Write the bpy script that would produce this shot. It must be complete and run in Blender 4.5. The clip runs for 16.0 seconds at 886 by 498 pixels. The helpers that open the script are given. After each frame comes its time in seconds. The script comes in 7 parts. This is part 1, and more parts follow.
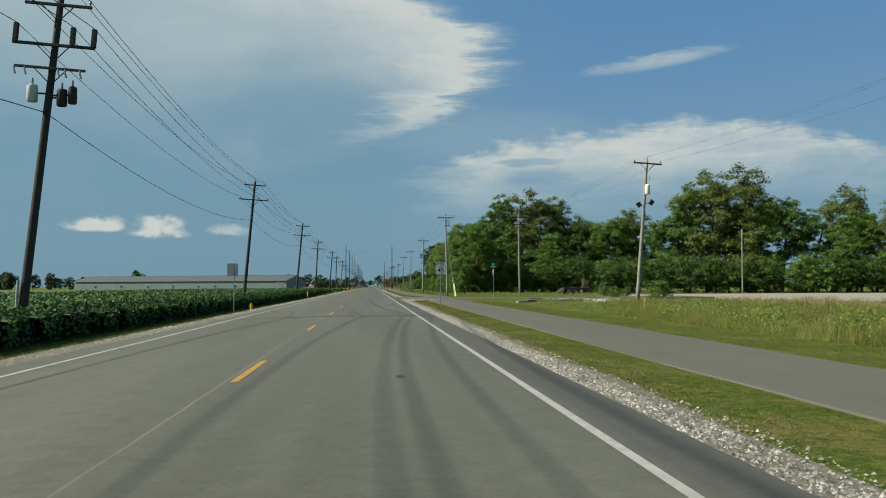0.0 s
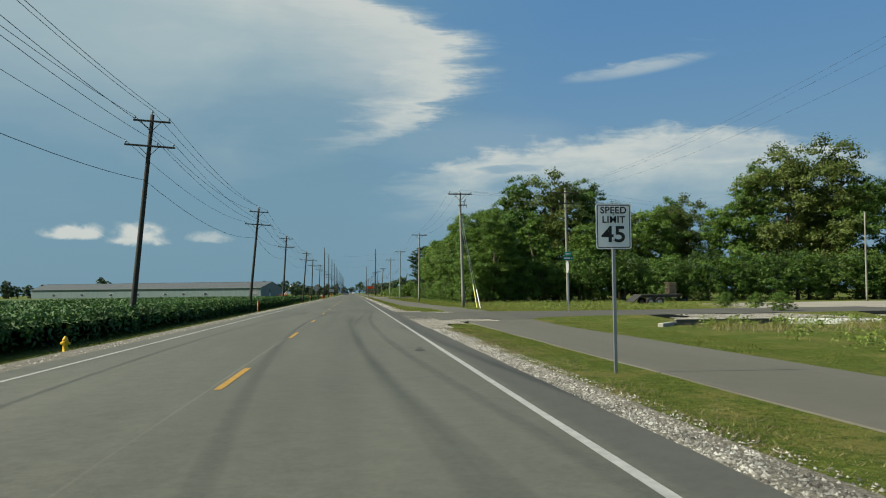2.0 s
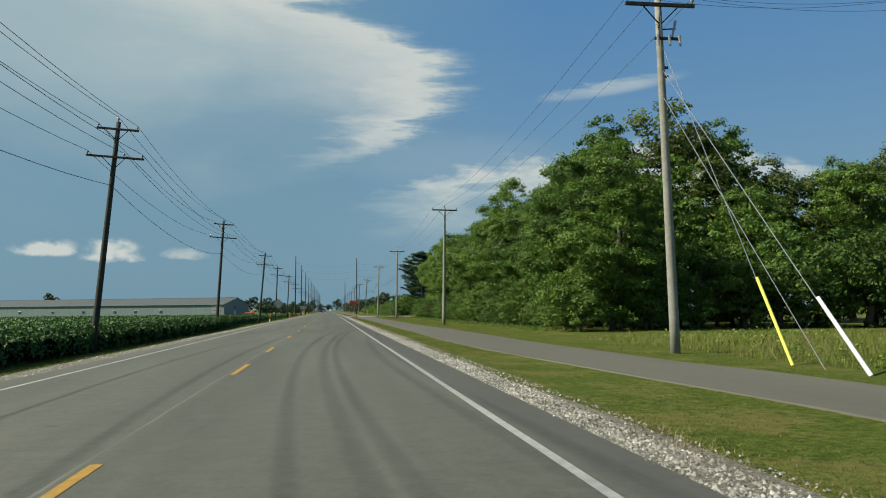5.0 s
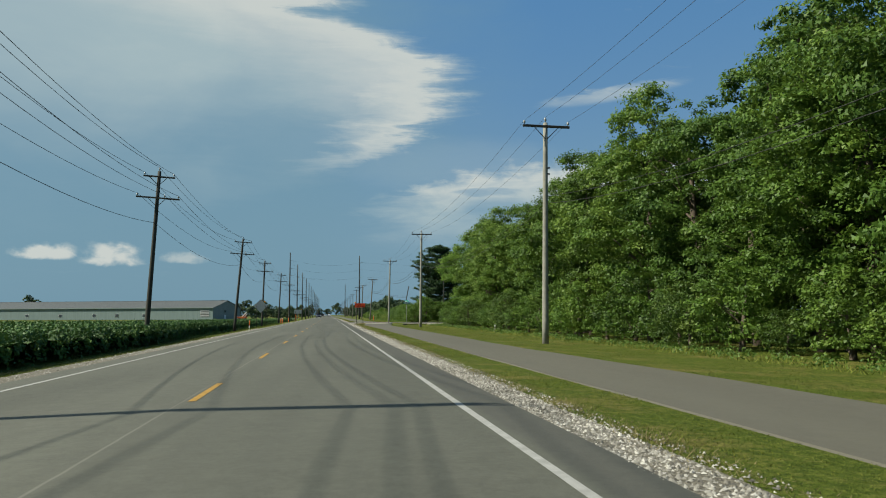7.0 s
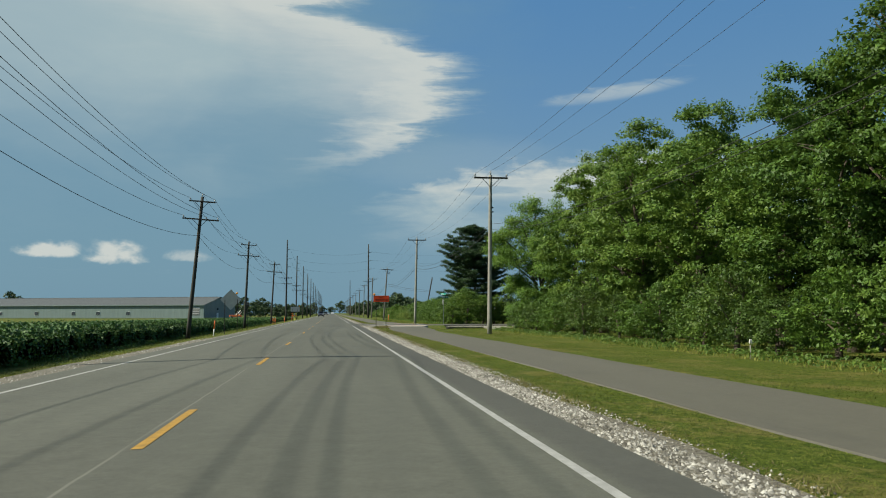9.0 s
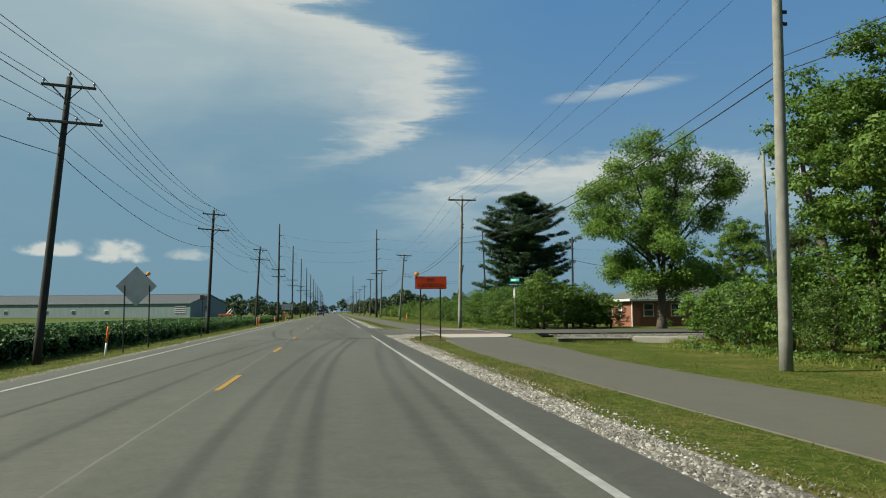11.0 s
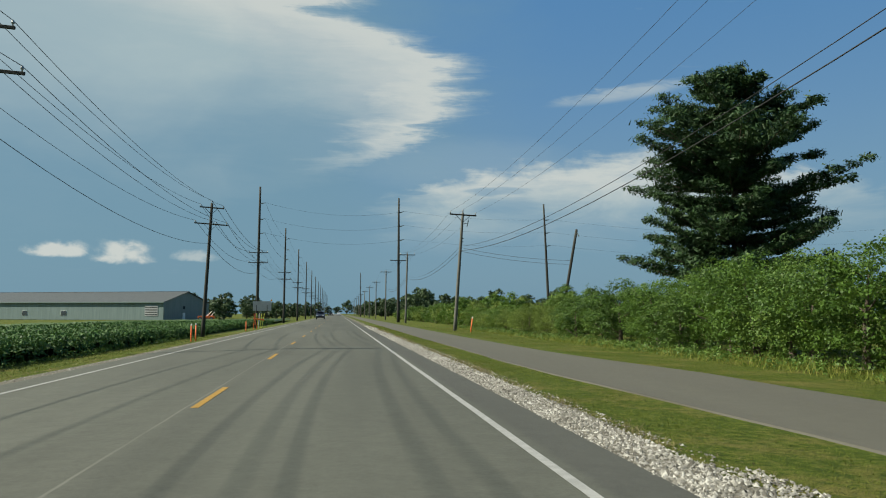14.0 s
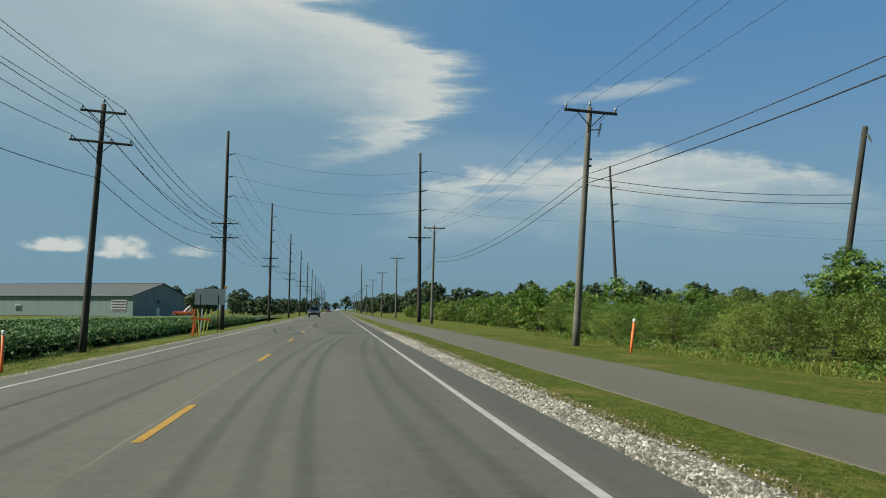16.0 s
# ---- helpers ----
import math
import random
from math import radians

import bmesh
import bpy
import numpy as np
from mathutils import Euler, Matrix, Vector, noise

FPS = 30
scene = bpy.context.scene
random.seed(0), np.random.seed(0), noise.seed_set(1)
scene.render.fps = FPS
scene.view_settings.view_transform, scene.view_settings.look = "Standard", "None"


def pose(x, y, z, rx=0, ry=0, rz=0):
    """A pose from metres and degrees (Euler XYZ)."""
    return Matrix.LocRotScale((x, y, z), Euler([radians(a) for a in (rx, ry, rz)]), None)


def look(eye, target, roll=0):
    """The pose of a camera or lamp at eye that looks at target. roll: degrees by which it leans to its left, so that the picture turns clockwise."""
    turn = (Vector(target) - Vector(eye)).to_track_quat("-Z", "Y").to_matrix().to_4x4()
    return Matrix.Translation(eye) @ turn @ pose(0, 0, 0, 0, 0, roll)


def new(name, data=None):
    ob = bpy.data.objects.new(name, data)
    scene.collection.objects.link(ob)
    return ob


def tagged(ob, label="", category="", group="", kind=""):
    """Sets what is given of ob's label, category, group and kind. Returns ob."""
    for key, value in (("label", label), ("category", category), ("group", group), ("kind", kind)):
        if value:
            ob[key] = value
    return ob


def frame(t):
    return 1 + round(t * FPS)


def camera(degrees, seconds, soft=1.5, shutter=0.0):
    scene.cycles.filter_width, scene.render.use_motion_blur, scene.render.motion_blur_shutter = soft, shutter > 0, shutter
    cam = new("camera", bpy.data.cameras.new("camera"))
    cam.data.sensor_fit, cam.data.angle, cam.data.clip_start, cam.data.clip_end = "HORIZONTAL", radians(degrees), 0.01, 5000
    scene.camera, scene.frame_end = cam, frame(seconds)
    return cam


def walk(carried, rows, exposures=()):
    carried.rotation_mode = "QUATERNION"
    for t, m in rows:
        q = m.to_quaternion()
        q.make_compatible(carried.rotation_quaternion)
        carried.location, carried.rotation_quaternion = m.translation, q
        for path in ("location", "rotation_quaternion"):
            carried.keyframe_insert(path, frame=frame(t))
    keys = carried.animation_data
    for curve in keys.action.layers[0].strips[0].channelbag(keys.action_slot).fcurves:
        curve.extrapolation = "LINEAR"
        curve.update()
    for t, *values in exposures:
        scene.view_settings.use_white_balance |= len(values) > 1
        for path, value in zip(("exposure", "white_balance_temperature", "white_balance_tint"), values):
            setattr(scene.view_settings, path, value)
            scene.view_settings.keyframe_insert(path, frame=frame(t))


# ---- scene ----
cam = camera(58.03, 16.0, 1.05)
PATH = [
    (0, (1.803, 1.261, 1.262), (1.981, 3.251, 1.353), -0.2),
    (0.5, (1.753, 10.054, 1.267), (1.941, 12.043, 1.362), -0.3),
    (1, (1.714, 19.314, 1.273), (1.914, 21.302, 1.375), -0.2),
    (1.5, (1.731, 28.533, 1.269), (1.942, 30.519, 1.375), -0.2),
    (2, (1.782, 37.665, 1.268), (2.006, 39.649, 1.375), -0.5),
    (2.5, (1.784, 47.08, 1.249), (2.018, 49.063, 1.36), -0.4),
    (3, (1.776, 56.383, 1.24), (2.019, 58.365, 1.356), -0.6),
    (3.5, (1.831, 65.826, 1.237), (2.082, 67.806, 1.357), -0.9),
    (4, (1.825, 75.26, 1.233), (2.087, 77.239, 1.362), -0.8),
    (6.5, (1.963, 120.395, 1.245), (2.251, 122.367, 1.412), -0.4),
    (7, (1.943, 129.633, 1.232), (2.224, 131.607, 1.395), -0.2),
    (7.5, (1.837, 138.922, 1.259), (2.116, 140.896, 1.422), -0.2),
    (8, (1.819, 148.94, 1.257), (2.094, 150.914, 1.418), -0.2),
    (8.5, (1.774, 158.663, 1.264), (2.051, 160.638, 1.421), -0.1),
    (9, (1.769, 168.434, 1.246), (2.042, 170.409, 1.405), -0.1),
    (11.5, (1.862, 214.258, 1.238), (2.131, 216.234, 1.392), -0.3),
    (12, (1.91, 223.958, 1.257), (2.18, 225.934, 1.411), -0.4),
    (12.5, (1.948, 233.517, 1.263), (2.222, 235.492, 1.415), -0.4),
    (13, (1.985, 242.819, 1.27), (2.265, 244.793, 1.422), -0.2),
    (13.5, (1.992, 251.871, 1.265), (2.266, 253.846, 1.416), -0.1),
    (14, (1.921, 260.912, 1.28), (2.178, 262.889, 1.441), 0.1),
    (14.5, (1.849, 270.305, 1.289), (2.105, 272.282, 1.449), 0.2),
    (15, (1.859, 279.502, 1.259), (2.117, 281.479, 1.417), 0.3),
    (15.5, (1.847, 288.2, 1.27), (2.104, 290.178, 1.424), 0.4),
    (16, (1.873, 297.082, 1.275), (2.133, 299.059, 1.428), 0.4),
]
walk(cam, [(t, look(eye, target, roll)) for t, eye, target, roll in PATH], [(0.0, 0.7, 6500, 4.0), (16.0, 0.7, 6500, 4.0)])

# ---------------------------------------------------------------- world, sun
SUN_EL, SUN_AZ = 40.5, -91.5          # degrees; azimuth from +Y towards +X
sun_data = bpy.data.lights.new("sun", "SUN")
sun_data.energy, sun_data.angle, sun_data.color = 5.0, radians(0.53), (1.0, 0.92, 0.79)
sun = new("sun", sun_data)
_sd = Vector((math.sin(radians(SUN_AZ)) * math.cos(radians(SUN_EL)), math.cos(radians(SUN_AZ)) * math.cos(radians(SUN_EL)), math.sin(radians(SUN_EL))))
sun.matrix_world = look(tuple(_sd * 60), (0, 0, 0))
scene.view_settings.exposure = 0.0


class Net:
    """Short-hand for node trees: every method returns an output socket."""

    def __init__(self, tree):
        self.t = tree
        tree.nodes.clear()

    def node(self, kind):
        return self.t.nodes.new(kind)

    def put(self, sock, v):
        if isinstance(v, bpy.types.NodeSocket):
            self.t.links.new(v, sock)
        elif v is not None:
            if sock.type == "RGBA" and len(v) == 3:
                v = (*v, 1)
            sock.default_value = v

    def m(self, op, a, b=None, c=None, clamp=False):
        n = self.node("ShaderNodeMath")
        n.operation, n.use_clamp = op, clamp
        for s, v in zip(n.inputs, (a, b, c)):
            self.put(s, v)
        return n.outputs[0]

    def vm(self, op, a, b=None, scale=None):
        n = self.node("ShaderNodeVectorMath")
        n.operation = op
        self.put(n.inputs[0], a)
        self.put(n.inputs[1], b)
        if scale is not None:
            self.put(n.inputs[3], scale)
        return n.outputs["Value"] if op in ("LENGTH", "DOT_PRODUCT", "DISTANCE") else n.outputs[0]

    def step(self, v, lo, hi):
        n = self.node("ShaderNodeMapRange")
        n.interpolation_type = "SMOOTHSTEP"
        for k, x in (("Value", v), ("From Min", lo), ("From Max", hi)):
            self.put(n.inputs[k], x)
        return n.outputs[0]

    def mix(self, f, a, b, blend="MIX"):
        n = self.node("ShaderNodeMix")
        n.data_type, n.blend_type = "RGBA", blend
        self.put(n.inputs[0], f)
        self.put(n.inputs[6], a)
        self.put(n.inputs[7], b)
        return n.outputs[2]

    def noise(self, vec, scale, detail=4.0, rough=0.55, distort=0.0):
        n = self.node("ShaderNodeTexNoise")
        self.put(n.inputs["Vector"], vec)
        self.put(n.inputs["Scale"], scale)
        self.put(n.inputs["Detail"], detail)
        self.put(n.inputs["Roughness"], rough)
        self.put(n.inputs["Distortion"], distort)
        return n.outputs[0]

    def xyz(self, v):
        n = self.node("ShaderNodeSeparateXYZ")
        self.put(n.inputs[0], v)
        return n.outputs

    def vec(self, x, y, z):
        n = self.node("ShaderNodeCombineXYZ")
        for s, v in zip(n.inputs, (x, y, z)):
            self.put(s, v)
        return n.outputs[0]

    def coords(self, which="Object"):
        return self.node("ShaderNodeTexCoord").outputs[which]


world = bpy.data.worlds.new("sky")
world.use_nodes = True
scene.world = world
k = Net(world.node_tree)
sky = k.node("ShaderNodeTexSky")
sky.sky_type = "NISHITA"
sky.sun_disc, sky.sun_elevation, sky.sun_rotation = False, radians(SUN_EL), radians(SUN_AZ)
sky.air_density, sky.dust_density, sky.ozone_density = 1.0, 1.4, 1.6
d = k.coords("Generated")
dx, dy, dz = k.xyz(d)
az = k.m("MULTIPLY", k.m("ARCTAN2", dx, dy), 57.2958)
el = k.m("MULTIPLY", k.m("ARCSINE", dz), 57.2958)
# streaky noise in angle space: stretched along the azimuth
ang = k.vec(k.m("MULTIPLY", az, 0.55), k.m("MULTIPLY", el, 1.5), 0.0)
n_big = k.m("SUBTRACT", k.noise(ang, 0.10, 6.0, 0.6), 0.5)
n_mid = k.m("SUBTRACT", k.noise(ang, 0.33, 6.0, 0.62, 0.6), 0.5)
n_fine = k.m("SUBTRACT", k.noise(k.vec(k.m("MULTIPLY", az, 0.45), k.m("MULTIPLY", el, 2.2), 3.0), 0.55, 8.0, 0.66, 0.9), 0.5)


def blob(a0, e0, ra, re, wob):
    """A soft patch of cloud about a direction, its rim broken up by noise."""
    q = k.m("ADD", k.m("POWER", k.m("DIVIDE", k.m("SUBTRACT", az, a0), ra), 2.0), k.m("POWER", k.m("DIVIDE", k.m("SUBTRACT", el, e0), re), 2.0))
    return k.m("SUBTRACT", 1.0, k.m("ADD", q, k.m("MULTIPLY", n_fine, -wob)))


n_puff = k.m("SUBTRACT", k.noise(k.vec(az, k.m("MULTIPLY", el, 1.5), 7.0), 0.62, 5.0, 0.55, 0.2), 0.5)


def puffy(a0, e0, ra, re):
    """A small heap cloud: flat below, billowing above."""
    up = k.m("SUBTRACT", el, e0)
    sq = k.m("MULTIPLY", up, k.m("ADD", 1.0, k.m("MULTIPLY", k.step(up, 0.0, -0.05), 1.1)))
    q = k.m("ADD", k.m("POWER", k.m("DIVIDE", k.m("SUBTRACT", az, a0), ra), 2.0), k.m("POWER", k.m("DIVIDE", sq, re), 2.0))
    return k.step(k.m("ADD", k.m("SUBTRACT", 1.0, q), k.m("MULTIPLY", n_puff, 2.4)), 0.0, 0.9)


# anvil: everything left of a bowed edge that tapers downwards, feathered into level streaks
n_feather = k.m("SUBTRACT", k.noise(k.vec(k.m("MULTIPLY", az, 0.10), k.m("MULTIPLY", el, 1.05), 4.0), 0.85, 5.0, 0.6, 0.5), 0.5)
n_soft = k.m("SUBTRACT", k.noise(k.vec(k.m("MULTIPLY", az, 0.5), k.m("MULTIPLY", el, 0.9), 2.0), 0.16, 5.0, 0.5, 0.4), 0.5)
below = k.m("MAXIMUM", k.m("SUBTRACT", 16.0, el), 0.0)
over = k.m("MINIMUM", k.m("MAXIMUM", k.m("SUBTRACT", el, 17.2), 0.0), 3.5)
bow = k.m("SUBTRACT", 9.7, k.m("ADD", k.m("MULTIPLY", k.m("MULTIPLY", below, below), 0.225), k.m("MULTIPLY", k.m("MULTIPLY", over, over), 0.75)))
depth = k.m("ADD", k.m("SUBTRACT", bow, az), k.m("ADD", k.m("MULTIPLY", n_feather, 8.0), k.m("ADD", k.m("MULTIPLY", n_fine, 5.0), k.m("MULTIPLY", n_puff, 2.6))))
floor_el = k.m("ADD", el, k.m("ADD", k.m("MULTIPLY", n_big, 8.0), k.m("MULTIPLY", n_soft, 7.0)))
low_edge = k.m("SUBTRACT", 10.2, k.m("MULTIPLY", az, 0.05))
anvil = k.m("MULTIPLY", k.step(depth, -1.4, 3.2), k.step(k.m("SUBTRACT", floor_el, low_edge), -5.0, 7.5))
# the grey belly beside the bright rim, and the paler sheet farther left
shade = k.step(blob(k.m("ADD", -3.2, k.m("MULTIPLY", n_soft, 7.0)), k.m("ADD", 11.6, k.m("MULTIPLY", n_soft, 4.0)), 8.5, 3.6, 0.7), -0.3, 1.0)
anvil = k.m("MULTIPLY", anvil, k.m("SUBTRACT", 1.0, k.m("MULTIPLY", shade, 0.72)))
anvil = k.m("MULTIPLY", anvil, k.m("ADD", 0.86, k.m("MULTIPLY", n_soft, 0.9)), clamp=True)
rim_width = k.m("ADD", 3.6, k.m("MULTIPLY", k.m("MAXIMUM", k.m("SUBTRACT", el, 12.0), 0.0), 1.0))
core = k.m("MULTIPLY", k.step(depth, -0.6, 3.0), k.m("SUBTRACT", 1.0, k.step(k.m("DIVIDE", k.m("ADD", depth, k.m("MULTIPLY", n_soft, 6.0)), rim_width), 0.3, 2.2)))
core = k.m("MULTIPLY", core, k.step(el, 9.0, 12.0))
anvil = k.m("MAXIMUM", anvil, k.m("MULTIPLY", core, 0.95))
# heaped bank low over the trees: billowing top, frayed ends, a soft underside
left_of = k.m("MAXIMUM", k.m("SUBTRACT", 15.0, az), 0.0)
right_of = k.m("MAXIMUM", k.m("SUBTRACT", az, 22.0), 0.0)
rise = k.m("MULTIPLY", k.m("MINIMUM", k.m("MAXIMUM", k.m("SUBTRACT", az, 15.0), 0.0), 7.0), 0.1)
bank_top = k.m("ADD", k.m("SUBTRACT", k.m("ADD", 10.6, rise), k.m("ADD", k.m("MULTIPLY", k.m("MULTIPLY", left_of, left_of), 0.015), k.m("MULTIPLY", k.m("MULTIPLY", right_of, right_of), 0.018))), k.m("ADD", k.m("MULTIPLY", n_puff, 2.4), k.m("MULTIPLY", n_fine, 2.2)))
bank = k.m("SUBTRACT", 1.0, k.step(k.m("SUBTRACT", el, bank_top), -1.0, 0.5))
bank = k.m("MULTIPLY", bank, k.m("MULTIPLY", k.step(k.m("ADD", az, k.m("ADD", k.m("MULTIPLY", n_fine, 5.0), k.m("MULTIPLY", n_feather, 5.0))), 1.5, 7.5), 0.95))
bank = k.m("MULTIPLY", bank, k.step(k.m("ADD", el, k.m("ADD", k.m("MULTIPLY", n_mid, 3.5), k.m("MULTIPLY", left_of, 0.06))), 4.2, 8.6))
bank = k.m("MULTIPLY", bank, k.m("MULTIPLY", k.m("SUBTRACT", 1.0, k.step(az, 30.0, 46.0)), k.m("ADD", 0.9, k.m("ADD", k.m("MULTIPLY", n_mid, 0.9), k.m("MULTIPLY", n_feather, 0.8))), clamp=True), clamp=True)
lens = k.m("MAXIMUM", k.m("MULTIPLY", k.step(blob(11.2, k.m("ADD", 8.7, k.m("MULTIPLY", n_mid, 0.9)), 2.8, 0.34, 2.4), 0.0, 1.0), 0.75), k.m("MAXIMUM", k.step(blob(5.2, 8.6, 1.3, 0.22, 0.9), 0.0, 0.8), k.m("MULTIPLY", k.step(blob(12.0, 7.6, 3.4, 0.8, 1.4), 0.0, 1.0), 0.7)))
bank = k.m("MULTIPLY", bank, k.m("SUBTRACT", 1.0, k.m("MULTIPLY", lens, 0.7)))
glow_veil = k.m("MULTIPLY", k.step(blob(9.0, 10.6, 9.0, 2.2, 0.6), -0.2, 1.0), 0.24)
veil = k.m("MULTIPLY", k.m("SUBTRACT", 1.0, k.step(el, 3.0, 15.0)), 0.45)
wisp_el = k.m("ADD", 13.25, k.m("ADD", k.m("MULTIPLY", az, 0.10), k.m("MULTIPLY", n_fine, 0.6)))
wisp = k.m("MULTIPLY", k.step(blob(20.3, wisp_el, 5.6, 0.62, 1.6), -0.1, 1.15), 0.62)
puff = k.m("MAXIMUM", puffy(-18.4, 3.95, 2.1, 0.9), k.m("MAXIMUM", puffy(-14.4, 3.75, 2.35, 1.25), k.m("MULTIPLY", puffy(-10.0, 3.75, 2.1, 0.7), 0.7)))
streak = k.m("MULTIPLY", k.step(k.m("ADD", n_fine, k.m("MULTIPLY", n_big, 0.7)), 0.16, 0.42), 0.30)
cover = k.m("MAXIMUM", k.m("MAXIMUM", anvil, k.m("MAXIMUM", bank, glow_veil)), k.m("MAXIMUM", wisp, k.m("MAXIMUM", puff, streak)))
light_part = k.m("MAXIMUM", k.m("MAXIMUM", core, k.m("MULTIPLY", bank, k.step(k.m("ADD", el, k.m("MULTIPLY", n_puff, 2.0)), 6.8, 9.8))), k.m("MAXIMUM", puff, wisp))
cloud = k.mix(k.m("ADD", light_part, k.m("MULTIPLY", n_mid, 0.35), clamp=True), (3.75, 4.7, 5.2), (6.0, 6.2, 6.1))
# hazy blue-grey body of air to the left and towards the horizon
haze = k.m("MAXIMUM", veil, k.m("MULTIPLY", k.m("SUBTRACT", 1.0, k.step(k.m("ADD", az, k.m("MULTIPLY", n_big, 20.0)), -4.0, 16.0)), 0.75))
blue = k.mix(k.step(el, 3.0, 24.0), (1.6, 3.0, 4.5), (0.85, 2.4, 4.9))
air = k.mix(haze, k.mix(0.75, sky.outputs[0], blue), (1.75, 3.05, 4.0))
bg = k.node("ShaderNodeBackground")
k.put(bg.inputs[0], k.mix(cover, air, cloud))
bg.inputs[1].default_value = 0.0616
k.t.links.new(bg.outputs[0], k.node("ShaderNodeOutputWorld").inputs[0])

# ---------------------------------------------------------------- materials
MATS = {}


def material(name, low, high, scale=8.0, rough=0.8, bump=0.2, fine=60.0, metal=0.0, spread=0.35, spec=0.3, which="Object"):
    """Two colours mixed by noise at two scales, with fine relief."""
    m = bpy.data.materials.new(name)
    m.use_nodes = True
    n = Net(m.node_tree)
    v = n.coords(which)
    a = n.noise(v, scale, 5.0, 0.6)
    b = n.noise(v, fine, 4.0, 0.65)
    f = n.m("ADD", n.m("MULTIPLY", n.step(a, 0.5 - spread, 0.5 + spread), 0.65), n.m("MULTIPLY", b, 0.35), clamp=True)
    p = n.node("ShaderNodeBsdfPrincipled")
    n.put(p.inputs["Base Color"], n.mix(f, low, high))
    n.put(p.inputs["Roughness"], n.m("ADD", rough - 0.08, n.m("MULTIPLY", b, 0.16), clamp=True))
    p.inputs["Metallic"].default_value = metal
    p.inputs["Specular IOR Level"].default_value = spec
    if bump:
        bn = n.node("ShaderNodeBump")
        bn.inputs["Strength"].default_value = bump
        bn.inputs["Distance"].default_value = 0.02
        n.put(bn.inputs["Height"], n.m("ADD", b, n.m("MULTIPLY", a, 0.5)))
        n.put(p.inputs["Normal"], bn.outputs[0])
    n.t.links.new(p.outputs[0], n.node("ShaderNodeOutputMaterial").inputs[0])
    MATS[name] = m
    return m


def leafy(name, dark, mid, bright, rough=0.55, glow=0.3, vary=0.34):
    """Leaves: colour varies leaf by leaf and plant by plant; some light passes through."""
    m = bpy.data.materials.new(name)
    m.use_nodes = True
    n = Net(m.node_tree)
    r = n.node("ShaderNodeNewGeometry").outputs["Random Per Island"]
    o = n.node("ShaderNodeObjectInfo").outputs["Random"]
    patch = n.noise(n.coords(), 0.95, 3.0)
    f = n.m("ADD", n.m("MULTIPLY", r, vary), n.m("ADD", n.m("MULTIPLY", n.m("SUBTRACT", o, 0.5), 0.45), n.m("MULTIPLY", n.step(patch, 0.32, 0.68), 1.0 - vary)), clamp=True)
    c = n.mix(n.step(f, 0.0, 0.55), dark, mid)
    c = n.mix(n.step(f, 0.55, 1.0), c, bright)
    p = n.node("ShaderNodeBsdfPrincipled")
    n.put(p.inputs["Base Color"], c)
    p.inputs["Roughness"].default_value = rough
    p.inputs["Specular IOR Level"].default_value = 0.25
    tr = n.node("ShaderNodeBsdfTranslucent")
    n.put(tr.inputs[0], n.mix(0.5, c, bright))
    mx = n.node("ShaderNodeMixShader")
    mx.inputs[0].default_value = glow
    n.t.links.new(p.outputs[0], mx.inputs[1])
    n.t.links.new(tr.outputs[0], mx.inputs[2])
    n.t.links.new(mx.outputs[0], n.node("ShaderNodeOutputMaterial").inputs[0])
    MATS[name] = m
    return m


